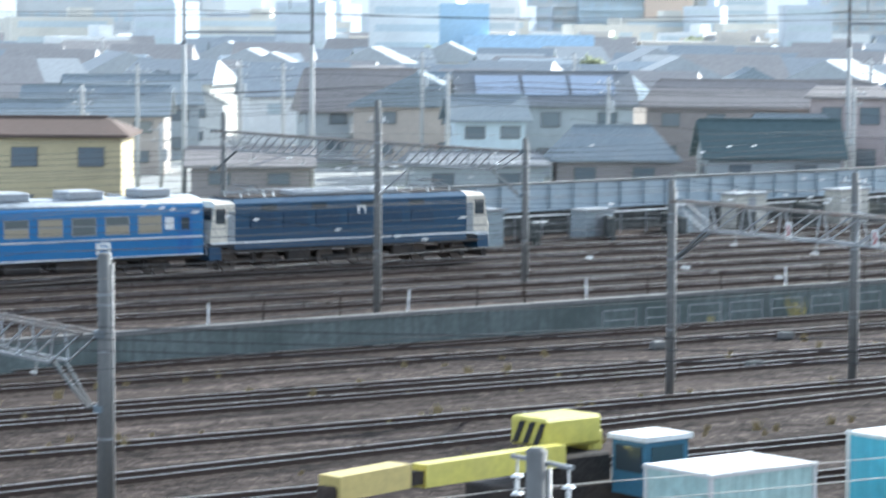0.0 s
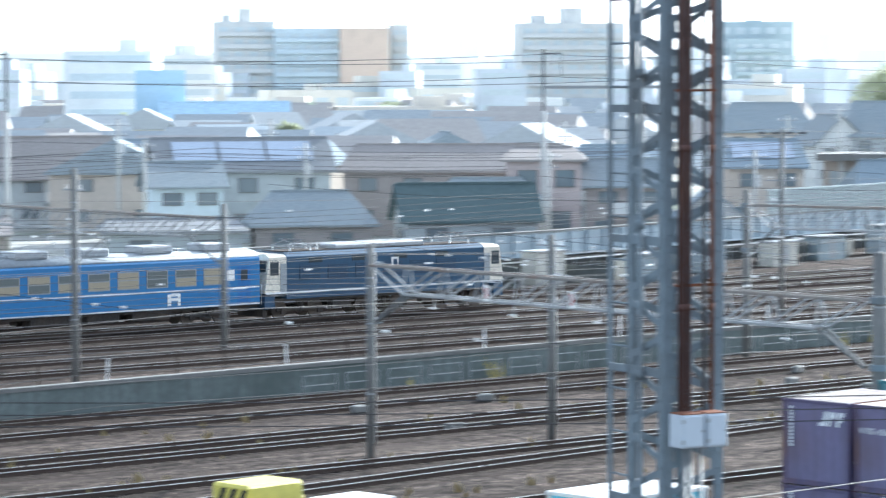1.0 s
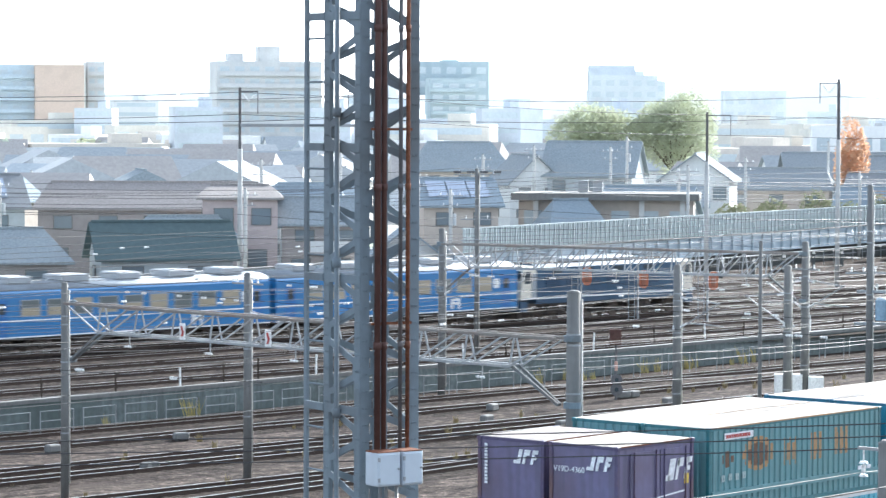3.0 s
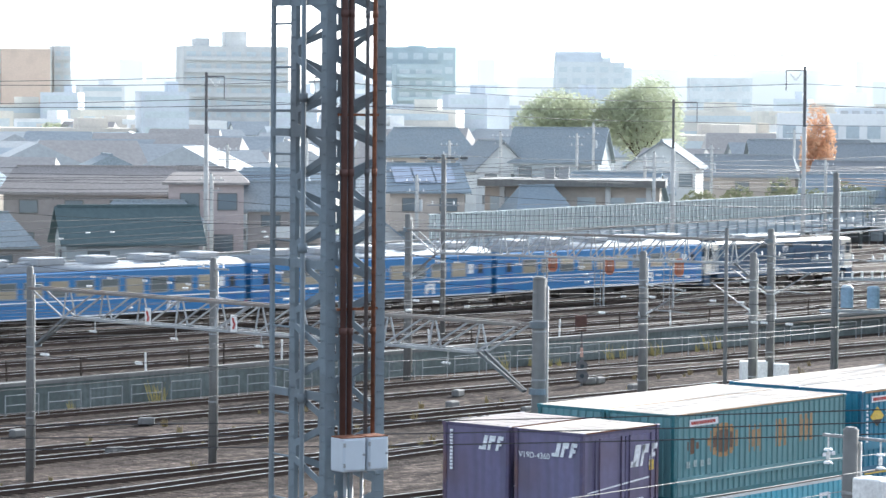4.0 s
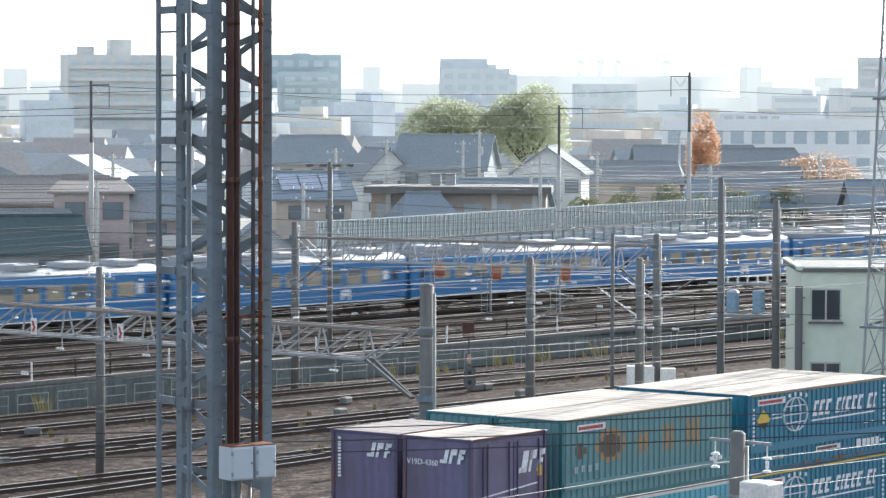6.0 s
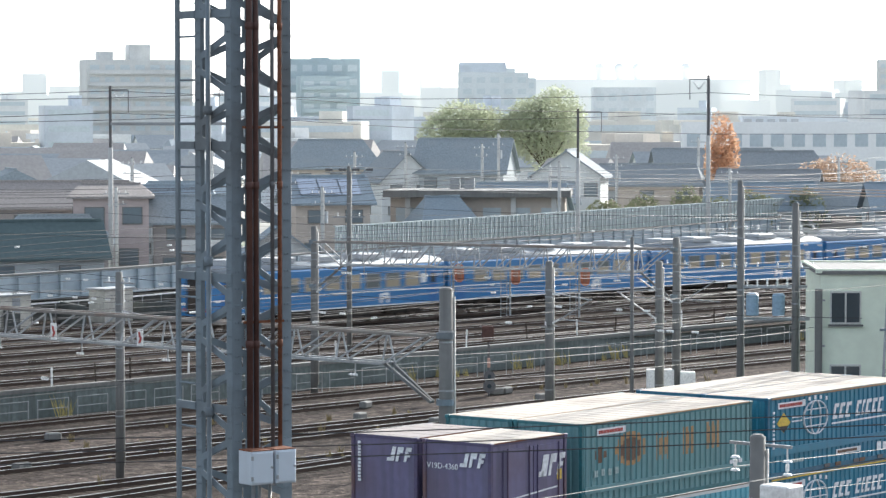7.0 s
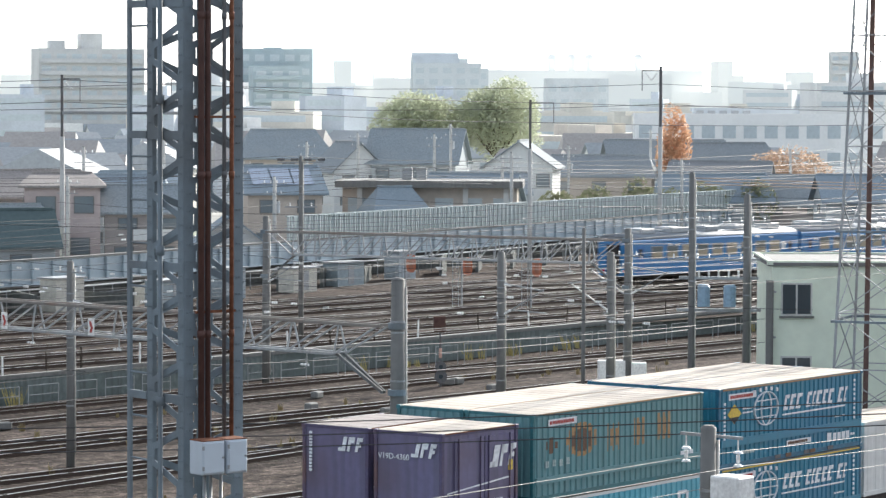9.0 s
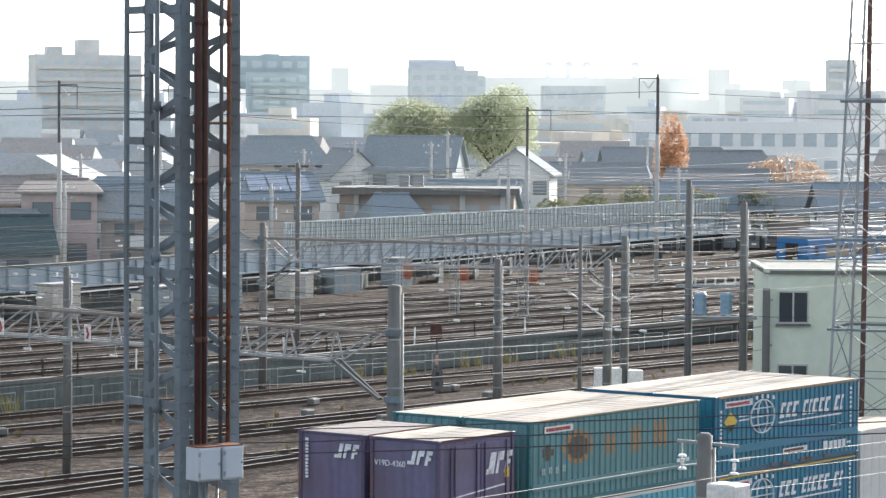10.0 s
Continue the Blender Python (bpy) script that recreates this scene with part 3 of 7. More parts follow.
def slanted(bm, x, z, w, h, y, lean=0.25):
    """A leaning flat letter-sized bar on the wall plane y."""
    vs = [bm.verts.new((x + dx + lean * dz * h, y + dy, z + dz * h)) for dy in (0, -0.012) for dx, dz in ((0, 0), (w, 0), (w, 1), (0, 1))]
    for q in ((4, 5, 6, 7), (0, 1, 5, 4), (1, 2, 6, 5), (2, 3, 7, 6), (3, 0, 4, 7)):
        bm.faces.new([vs[i] for i in q])


def bar_row(name, c, x, z, count, w, h, y, material, gap=0.3, lean=0.0, side=False, label=""):
    """A row of plain bars that stands for writing; side=True puts it on the left end wall."""
    bm = bmesh.new()
    for i in range(count):
        slanted(bm, i * w * (1 + gap), 0, w, h, 0, lean)
    ob = part(name, bm, material, c, label)
    if count > 1:
        ob["kind"] = "stuff"
    ob.matrix_basis = pose(y, x, z, 0, 0, -90) if side else pose(x, y, z)
    return ob


def painted(name, parent, n, pitch, half, zc, material, label="", lift=0.0):
    """A mark painted over the folds of a corrugated side: upright strips on ribs and in grooves, half(x) high each way."""
    bm = bmesh.new()
    k = int(round(n / pitch))
    p = n / k
    for i in range(k):
        for f, w, y in ((0.65, 0.48, 0.003), (0.15, 0.28, 0.043)):
            x = (i + f) * p
            h = half(x)
            if h:
                box_bm(bm, x + 0.12, y - lift, zc, w * p, 0.006, 2 * h)
    return part(name, bm, material, parent, label)


CYARD = pose(65.3, 56.96, 0, 0, 0, 4.433)


def at_yard(x, y, z=0.0):
    return CYARD @ pose(x, y, z)


def ribbed_purple(x, y, z, front=True):
    c = build_container(at_yard(x, y, z), 3.715, 2.45, 2.5, PURPLE, PURPLE_DARK, "faded purple freight container with rusty edges and white marks", 0.9, 0.012, roof_mat=ROOF_DULL if y > 1 else None)
    boxes("rust_edge", [(3.715 / 2, -0.004, 2.475, 3.4, 0.02, 0.03)], RUST, c, "rusty roof edge")
    # doors with lock rods on the long side
    for k in range(2):
        d = boxes("door", [(1.0 + k * 1.45 + 0.3, -0.002, 1.22, 1.4, 0.04, 2.1)], PURPLE, c)
        for j in (0.15, 1.2):
            bm = bmesh.new()
            tube_bm(bm, (0.6 + k * 1.45 + j, -0.045, 0.25), (0.6 + k * 1.45 + j, -0.045, 2.3), 0.022, seg=6)
            part("lock_rod", bm, PURPLE_DARK, d)
    bm = bmesh.new()
    slanted(bm, 2.35, 1.35, 0.28, 0.62, -0.03)
    slanted(bm, 2.25, 1.35, 0.25, 0.16, -0.03)
    slanted(bm, 2.72, 1.35, 0.12, 0.62, -0.03)
    slanted(bm, 2.82, 1.72, 0.3, 0.25, -0.03)
    slanted(bm, 3.15, 1.35, 0.12, 0.62, -0.03)
    slanted(bm, 3.27, 1.8, 0.28, 0.17, -0.03)
    slanted(bm, 3.25, 1.58, 0.2, 0.13, -0.03)
    part("emblem", bm, MARK, c, "white slanted emblem")
    bm = bmesh.new()
    vs = [bm.verts.new(q) for q in ((0.2, -0.035, 0.76), (3.2, -0.035, 0.98), (3.2, -0.035, 1.03), (0.2, -0.035, 0.8))]
    bm.faces.new(vs)
    part("slash", bm, MARK, c, "thin white slanting line")
    bar_row("plate", c, 3.18, 1.2, 1, 0.22, 0.3, -0.03, YELLOW)
    bar_row("marks", c, 1.75, 0.35, 7, 0.13, 0.09, -0.03, MARK, lean=0.1)
    # end wall: small emblem and number
    bm = bmesh.new()
    for a, b, w, h in ((0, 0, 0.2, 0.1), (0.12, 0, 0.13, 0.42), (0.32, 0, 0.1, 0.42), (0.4, 0.25, 0.2, 0.17), (0.62, 0, 0.1, 0.42), (0.7, 0.3, 0.2, 0.12), (0.7, 0.14, 0.14, 0.1)):
        slanted(bm, a, b, w, h, 0)
    e = part("end_emblem", bm, MARK, c, "white slanted emblem")
    e.matrix_basis = pose(-0.012, 1.1, 1.78, 0, 0, -90)
    if y > 1:
        bm = bmesh.new()
        for i in range(12):
            box_bm(bm, 0, 0, -i * 0.1, 0.1, 0.02, 0.07)
        v = part("column_mark", bm, MARK, c)
        v.matrix_basis = pose(-0.012, 2.12, 2.25, 0, 0, -90)
    return c


def label_text(text, size, m, material, parent, name="lettering"):
    cu = bpy.data.curves.new(name, "FONT")
    cu.body, cu.size, cu.extrude = text, size, 0.004
    ob = new("text_tmp", cu)
    me = bpy.data.meshes.new_from_object(ob.evaluated_get(bpy.context.evaluated_depsgraph_get()))
    bpy.data.objects.remove(ob)
    me.materials.clear()
    me.materials.append(material)
    o = new(name, me)
    o.parent = parent
    o.matrix_basis = m
    return o


for (x, y) in ((0, 0), (0, 2.65)):
    ribbed_purple(x, y, 0)
    top = ribbed_purple(x, y, 2.52)
    if y == 0:
        label_text("V19D-4360", 0.24, pose(-0.014, 2.28, 1.68, 90, 0, -90), MARK, top)

GX, BX = 4.4, 4.4 + 9.41 + 0.96


def long_teal(x, y, z, marks):
    c = build_container(at_yard(x, y, z), 9.41, 2.49, 2.605, TEAL, TEAL_DARK, "teal green corrugated freight container with faded orange flower mark", 0.3, 0.04)
    boxes("rust_edge", [(4.7, 0.012, 2.575, 9.1, 0.02, 0.035)], ORANGE, c, "rusty roof edge")
    boxes("belt_rail", [(4.7, -0.03, 0.62, 9.2, 0.05, 0.2)], TEAL, c, "plain teal belt")
    if marks:
        fl = painted("flower_mark", c, 9.17, 0.3, lambda x: (0.8 ** 2 - (x - 2.45) ** 2) ** 0.5 * 0.64 if abs(x - 2.45) < 0.8 else 0, 1.68, ORANGE, "faded orange flower")
        painted("flower_heart", fl, 9.17, 0.3, lambda x: (0.55 ** 2 - (x - 2.45) ** 2) ** 0.5 * 0.64 if abs(x - 2.45) < 0.55 else 0, 1.66, BROWN, "", 0.004)
        for k in range(3):
            x0 = 4.2 + k * 1.4
            painted("writing", c, 9.17, 0.3, lambda x: (0.42 if (int(x * 9) + k) % 3 else 0.26) if x0 - 0.35 < x < x0 + 0.35 else 0, 1.6 + 0.06 * k, ORANGE, "faded orange writing")
        bar_row("label_plate", c, 0.75, 2.2, 1, 1.5, 0.2, -0.012, MARK)
        bar_row("writing", c, 0.82, 2.25, 9, 0.11, 0.1, -0.026, RED)
        painted("round_mark", c, 9.17, 0.3, lambda x: (0.25 ** 2 - (x - 0.85) ** 2) ** 0.5 if abs(x - 0.85) < 0.25 else 0, 1.62, BROWN, "small dark round mark")
        for k in range(4):
            bar_row("writing", c, 0.6 + 0.36 * k, 0.98 + 0.02 * (k % 2), 2, 0.07, 0.2, -0.03, TEAL_MARK)
        bar_row("writing", c, 8.0, 0.72, 3, 0.2, 0.12, -0.06, MARK)
    return c


def long_blue(x, y, z, marks):
    c = build_container(at_yard(x, y, z), 9.41, 2.49, 2.605, BLUE, BLUE_DARK, "deep blue corrugated freight container with white globe mark", 0.3, 0.04)
    boxes("belt_rail", [(4.7, -0.03, 0.82, 9.2, 0.05, 0.24)], BLUE, c, "plain blue belt")
    if marks:
        bm = bmesh.new()
        for a, b in ((0.52, 0.06), (0.22, 0.05)):
            pts = [(2.95 + 1.45 * a * math.cos(k * math.tau / 20), 1.78 + 0.55 * math.sin(k * math.tau / 20)) for k in range(21)]
            for p, q in zip(pts, pts[1:]):
                bar_bm(bm, (p[0], -0.012, p[1]), (q[0], -0.012, q[1]), b, 0.03)
        for dz in (-0.27, 0, 0.27):
            hw_ = 0.75 * math.sqrt(1 - (dz / 0.55) ** 2)
            bar_bm(bm, (2.95 - hw_, -0.012, 1.78 + dz), (2.95 + hw_, -0.012, 1.78 + dz), 0.04, 0.03)
        for k in range(5):
            box_bm(bm, 2.2 + k * 0.36, -0.012, 2.36 + 0.07 * math.sin(k * 0.8), 0.12, 0.03, 0.12)
        part("globe_mark", bm, MARK, c, "white outline globe")
        x = 4.05
        for w in (0.3, 0.32, 0.34, 0, 0.3, 0.16, 0.34, 0.3, 0.32, 0, 0.32, 0.16):
            if w:
                bm = bmesh.new()
                slanted(bm, x, 1.62, w * 0.42, 0.5, -0.008, 0.3)
                slanted(bm, x + 0.12, 2.0, w * 0.9, 0.12, -0.009, 0.3)
                slanted(bm, x + 0.03, 1.62, w * 0.8, 0.11, -0.009, 0.3)
                part("brand_bar", bm, MARK, c, "white slanted lettering bar")
                x += w + 0.09
            else:
                x += 0.26
        boxes("underline", [(6.1, -0.01, 1.48, 4.2, 0.02, 0.05)], MARK, c)
        bar_row("label_plate", c, 0.6, 2.2, 1, 1.7, 0.2, -0.008, MARK)
        bar_row("writing", c, 0.68, 2.25, 10, 0.11, 0.1, -0.021, RED)
        bm = bmesh.new()
        vs = [bm.verts.new((0.95 + 0.42 * math.cos(q * math.pi / 2), y_, 1.74 + 0.32 * math.sin(q * math.pi / 2))) for y_ in (-0.004, -0.018) for q in range(4)]
        for q in ((4, 5, 6, 7), (0, 1, 5, 4), (1, 2, 6, 5), (2, 3, 7, 6), (3, 0, 4, 7)):
            bm.faces.new([vs[k] for k in q])
        d = part("hazard_plate", bm, YELLOW, c, "yellow diamond plate with a black foot")
        bm = bmesh.new()
        vs = [bm.verts.new(q) for q in ((0.64, -0.021, 1.64), (1.26, -0.021, 1.64), (0.95, -0.021, 1.42))]
        bm.faces.new(vs)
        part("black_foot", bm, mat("stripe_black", (0.02, 0.02, 0.02), 0.6), d)
        bar_row("writing", c, 1.45, 1.72, 5, 0.1, 0.05, -0.02, MARK)
        bar_row("writing", c, 1.45, 1.85, 5, 0.1, 0.05, -0.02, MARK)
        bar_row("label_plate", c, 4.3, 0.42, 1, 1.6, 0.17, -0.006, MARK)
        bar_row("writing", c, 4.38, 0.46, 9, 0.11, 0.09, -0.02, BROWN)
        bar_row("label_plate", c, 7.0, 0.32, 1, 0.28, 0.3, -0.006, MARK)
        bar_row("writing", c, 7.4, 0.34, 4, 0.22, 0.25, -0.006, MARK, gap=0.35)
        bar_row("writing", c, 8.6, 0.42, 2, 0.12, 0.08, -0.006, MARK)
        bar_row("writing", c, 1.4, 0.4, 5, 0.13, 0.12, -0.006, TEAL_MARK)
        bar_row("writing", c, 7.5, 1.12, 4, 0.14, 0.05, -0.006, MARK)
        for k, xx in enumerate((3.7, 4.4, 5.6, 6.0, 7.2)):
            boxes("fork_pocket", [(xx, -0.022, 0.12, 0.34, 0.02, 0.13)], BROWN if k % 2 else DARK_STEEL, c, "rusty latch")
        bar_row("belt_line", c, 0.2, 2.53, 1, 9.0, 0.05, -0.03, YELLOW if z < 1 else ORANGE)
        bm = bmesh.new()
        for i in range(10):
            box_bm(bm, 8.85, -0.012, 2.3 - i * 0.16, 0.1, 0.02, 0.09)
            box_bm(bm, 0.35, -0.012, 2.1 - i * 0.14, 0.1, 0.02, 0.08)
        part("column_mark", bm, MARK, c)
    return c


for y in (-0.06, 2.5):
    long_teal(GX, y, 2.62, y < 0)
    low = build_container(at_yard(GX, y, 0), 9.41, 2.49, 2.605, CYAN, PALE, "cyan corrugated freight container with pale frame", 0.3, 0.04)
    bm = bmesh.new()
    for dx, w, h, dz in ((0, 0.15, 0.8, 0), (0.15, 0.4, 0.12, 0.68), (0.15, 0.4, 0.12, 0.34), (0.5, 0.14, 0.4, 0.36), (0.4, 0.15, 0.4, 0)):
        slanted(bm, 7.9 + dx, 1.4 + dz, w, h, -0.01, 0.05)
    part("emblem", bm, MARK, low, "white block emblem")
    long_blue(BX, y, 2.62, y < 0)
    long_blue(BX, y, 0, y < 0)
reefer = build_container(at_yard(BX + 9.9, 0.1, 0.75), 6.0, 2.44, 2.6, PALE, PALE, "off-white refrigerated container on a low trailer", 0.6, 0.015)
boxes("door_leaf", [(-0.0, 0.65 + k * 1.15, 1.3, 0.05, 1.1, 2.3) for k in range(2)], PALE, reefer)
bm = bmesh.new()
for y in (0.35, 0.9, 1.6, 2.1):
    tube_bm(bm, (-0.05, y, 0.2), (-0.05, y, 2.45), 0.025, seg=6)
part("lock_rod", bm, GALV, reefer)
trailer = thing("container_trailer", at_yard(BX + 9.9, 0.1, 0), "low dark steel container trailer", "trailer")
boxes("deck", [(3.0, 1.2, 0.65, 6.2, 2.3, 0.2)], UNDER, trailer)
for x in (0.8, 1.9, 5.0):
    for y in (0.2, 2.2):
        bm = bmesh.new()
        tube_bm(bm, (x, y - 0.15, 0.14), (x, y + 0.15, 0.14), 0.34, seg=16)
        part("wheel", bm, mat("rubber", (0.03, 0.03, 0.03), 0.8), trailer)

# white-roofed container and vehicles further along the yard
near1 = build_container(pose(54.7, 58.3, 0.74, 0, 0, 4.4), 3.7, 2.45, 2.6, CYAN, PALE, "light cyan container with a white roof", 0.5, 0.02, roof_mat=WHITE)
base1 = thing("flat_wagon", pose(46.0, 57.1, -0.16, 0, 0, 4.4), "dark steel flat wagon under cyan containers", "wagon")
boxes("deck", [(7.0, 2.4, 0.78, 15.5, 2.6, 0.22)], UNDER, base1)
for x in (2.0, 12.0):
    add_bogie(base1, x)
near2 = build_container(pose(47.7, 58.05, 0.74, 0, 0, 4.4), 3.7, 2.45, 2.3, mat("pale_aqua", (0.4, 0.55, 0.52), 0.5, dirt=(0.5, 0.52, 0.46), scale=0.5), PALE, "pale aqua container with a rounded white roof", 0.6, 0.02, roof_mat=WHITE)
near3 = build_container(pose(60.6, 55.2, 0.0, 0, 0, 4.4), 3.2, 2.2, 2.55, mat("sky_blue", (0.3, 0.5, 0.66), 0.5, dirt=(0.4, 0.55, 0.65), scale=0.5), PALE, "sky blue small container", 0.5, 0.02, roof_mat=mat("sky_roof", (0.5, 0.62, 0.7), 0.5))


def build_crane():
    """Yellow yard crane, seen from above, with its jib lying along the tracks."""
    c = thing("yard_crane", pose(50.15, 68.0, 0, 0, 0, 6), "yellow yard crane with black hazard stripes and a lowered jib", "crane")
    y_ = mat("crane_yellow", (0.56, 0.5, 0.1), 0.5, vary=0.1, dirt=(0.35, 0.3, 0.12), scale=0.8)
    bm = bmesh.new()
    box_bm(bm, 0.2, 0, 2.85, 2.1, 1.5, 0.8, bev=0.08)
    box_bm(bm, 1.2, 0.0, 2.5, 0.5, 1.2, 0.6, bev=0.06)
    cw = part("counterweight", bm, y_, c, "yellow counterweight box")
    bm = bmesh.new()
    for k in range(3):
        slanted(bm, 0.1 + k * 0.42, 0, 0.2, 0.62, 0, 0.5)
    st = part("hazard_stripe", bm, mat("stripe_black", (0.02, 0.02, 0.02), 0.6), cw)
    st.matrix_basis = pose(-0.87, 0.7, 2.52, 0, 0, -90)
    bm = bmesh.new()
    bar_bm(bm, (-0.6, -1.0, 2.3), (-6.2, -1.75, 2.35), 0.5, 0.6)
    jib = part("jib", bm, y_, c, "dirty yellow box jib")
    bm = bmesh.new()
    bar_bm(bm, (-6.9, -1.85, 2.45), (-9.5, -2.2, 2.4), 0.75, 0.62)
    part("jib_head", bm, mat("crane_ochre", (0.5, 0.4, 0.14), 0.55, vary=0.1, dirt=(0.3, 0.24, 0.1), scale=0.8), jib, "ochre jib head")
    bm = bmesh.new()
    bar_bm(bm, (-6.0, -1.75, 2.3), (-7.2, -1.9, 2.35), 0.3, 0.35)
    box_bm(bm, -9.5, -2.2, 2.0, 0.5, 0.5, 0.9, bev=0.06)
    part("hook_block", bm, UNDER, jib, "dark steel hook block")
    bm = bmesh.new()
    box_bm(bm, 0.2, -0.2, 1.2, 5.0, 2.4, 0.6, bev=0.06)
    box_bm(bm, 0.2, -0.2, 1.8, 2.0, 2.0, 0.9, bev=0.06)
    part("chassis", bm, UNDER, c)
    cab = boxes("cab", [(1.5, -2.4, 2.0, 1.6, 1.3, 1.5)], mat("cab_blue", (0.06, 0.16, 0.24), 0.4), c, "blue cab with windows")
    boxes("cab_roof", [(1.5, -2.4, 2.82, 1.8, 1.5, 0.14)], WHITE, cab)
    boxes("cab_window", [(1.5, -3.06, 2.25, 1.2, 0.04, 0.7), (0.68, -2.4, 2.25, 0.04, 1.0, 0.7)], GLASS, cab)
    for x in (-1.6, 0.2, 2.0):
        for y in (-1.3, 0.9):
            bm = bmesh.new()
            tube_bm(bm, (x, y - 0.2, 0.3), (x, y + 0.2, 0.3), 0.5, seg=16)
            part("wheel", bm, mat("rubber", (0.03, 0.03, 0.03), 0.8), c)


build_crane()
# ---- near lattice mast ----
def leg_angle(bm, x, y, sx, sy, z0, z1, w, t):
    """An L-section leg whose flanges point along sx and sy."""
    box_bm(bm, x + sx * w / 2, y, (z0 + z1) / 2, w, t, z1 - z0)
    box_bm(bm, x, y + sy * w / 2, (z0 + z1) / 2, t, w, z1 - z0)


def build_near_mast():
    a, turn = 0.675, -12.0
    c = thing("lattice_mast", pose(20.88, 21.55, 0, 0, 0, turn), "blue-grey painted steel lattice mast with ladder and rusty pipes", "mast")
    top = 19.5
    for x, y, sx, sy in ((0, 0, 1, 1), (a, 0, -1, 1), (0, a, 1, -1), (a, a, -1, -1)):
        bm = bmesh.new()
        leg_angle(bm, x, y, sx, sy, 0, top, 0.1, 0.014)
        leg = part("leg", bm, PAINT_STEEL, c)
        bm = bmesh.new()
        z = 0.25
        while z < top:
            for k in (0.035, 0.07):
                box_bm(bm, x + sx * k, y - sy * 0.011, z, 0.018, 0.012, 0.018)
                box_bm(bm, x - sx * 0.011, y + sy * k, z + 0.03, 0.012, 0.018, 0.018)
            z += 0.165
        rv = part("rivets", bm, PAINT_STEEL, leg)
        rv["kind"] = "stuff"
    # flat lacing bars, set on the inside of the legs, each pair meeting at a small plate
    half = 0.33
    for p, q, fl in (((0, 0), (0, a), False), ((0, 0), (a, 0), True), ((a, 0), (a, a), False), ((0, a), (a, a), True)):
        z, k = 0.3, fl
        nrm = Vector((q[1] - p[1], p[0] - q[0], 0)).normalized()
        while z + half < top:
            bm = bmesh.new()
            e, o = (p, q) if k else (q, p)
            bar_bm(bm, (*e, z + 0.035), (*o, z + half - 0.035), 0.066, 0.012, up=nrm)
            bar = part("lacing_bar", bm, PAINT_STEEL, c)
            bm = bmesh.new()
            along = (Vector(e) - Vector(o)).normalized()
            m_ = Vector(o) + along * 0.09
            bar_bm(bm, (m_.x, m_.y, z + half - 0.085), (m_.x, m_.y, z + half + 0.085), 0.085, 0.01, up=nrm)
            part("gusset", bm, PAINT_STEEL, bar)
            z, k = z + half, not k
    lx, ly = 0.0, a + 0.34
    lad = thing("ladder", pose(20.88, 21.55, 0, 0, 0, turn), "narrow painted steel ladder fixed beside the lattice mast", "ladder")
    bm = bmesh.new()
    box_bm(bm, lx, ly, top / 2, 0.03, 0.055, top)
    part("stile", bm, PAINT_STEEL, lad)
    for k in range(45):
        z = 14.02 + 0.215 - 0.43 * 31 + 0.43 * k
        if z > top:
            break
        bm = bmesh.new()
        tube_bm(bm, (lx, ly, z), (0, a, z), 0.011, seg=6)
        part("rung", bm, PAINT_STEEL, lad)
    for k in range(15):
        z = 14.02 - 1.29 * 10 + 1.29 * k
        if z > top:
            break
        bm = bmesh.new()
        bar_bm(bm, (lx - 0.02, ly, z), (-0.02, a - 0.02, z), 0.02, 0.075)
        part("bracket", bm, PAINT_STEEL, lad)
        bm = bmesh.new()
        bar_bm(bm, (-0.012, a, z), (-0.012, 0, z), 0.012, 0.085)
        part("cross_plate", bm, PAINT_STEEL, c)
    # a thin conduit inside the ladder side and rusty pipes on the face towards the eye
    bm = bmesh.new()
    tube_bm(bm, (-0.05, 0.36, 0.2), (-0.05, 0.36, top), 0.026, seg=10)
    for k in range(13):
        tube_bm(bm, (-0.05, 0.36, 1.0 + k * 1.48), (-0.05, 0.36, 1.09 + k * 1.48), 0.045, seg=10)
    part("side_conduit", bm, PAINT_STEEL, c, "thin blue-grey conduit", True)
    for x, r, rr, low in ((0.15, 0.031, RUST_PIPE, 11.0), (0.225, 0.026, RUST_PIPE, 11.0), (0.415, 0.02, DARK_STEEL, 11.0), (0.5, 0.021, RUST, 11.0)):
        bm = bmesh.new()
        tube_bm(bm, (x, -0.075, low), (x, -0.075, top), r, seg=12)
        for k in range(5):
            tube_bm(bm, (x, -0.075, 12.05 + k * 1.55), (x, -0.075, 12.12 + k * 1.55), r * 1.3, seg=12)
        part("conduit", bm, rr, c, "rusty brown conduit pipe", True)
    for x, r in ((0.17, 0.02), (0.24, 0.018), (0.36, 0.018)):
        bm = bmesh.new()
        tube_bm(bm, (x, -0.1, 0.2), (x, -0.1, 10.75), r, seg=10)
        part("lower_conduit", bm, GALV, c, "grey conduit below the boxes", True)
    for k, z in enumerate((1.0, 2.9, 4.8, 6.7, 8.6, 12.3, 14.2, 16.1, 18.0)):
        boxes("pipe_bracket", [(0.33, -0.045, z, 0.46, 0.03, 0.025)], RUST, c)
    for x, w in ((0.0, 0.262), (0.29, 0.235)):
        bm = bmesh.new()
        box_bm(bm, x + w / 2, -0.21, 10.9, w, 0.23, 0.33, bev=0.01)
        b = part("junction_box", bm, mat("box_paint", (0.5, 0.56, 0.62), 0.4, vary=0.03, dirt=(0.42, 0.44, 0.46), dirt_amount=0.3, scale=1.0, streak=0.2), c, "pale blue-grey junction box with a rusted top edge")
        bm = bmesh.new()
        box_bm(bm, x + w / 2, -0.33, 10.9, w - 0.03, 0.014, 0.295, bev=0.004)
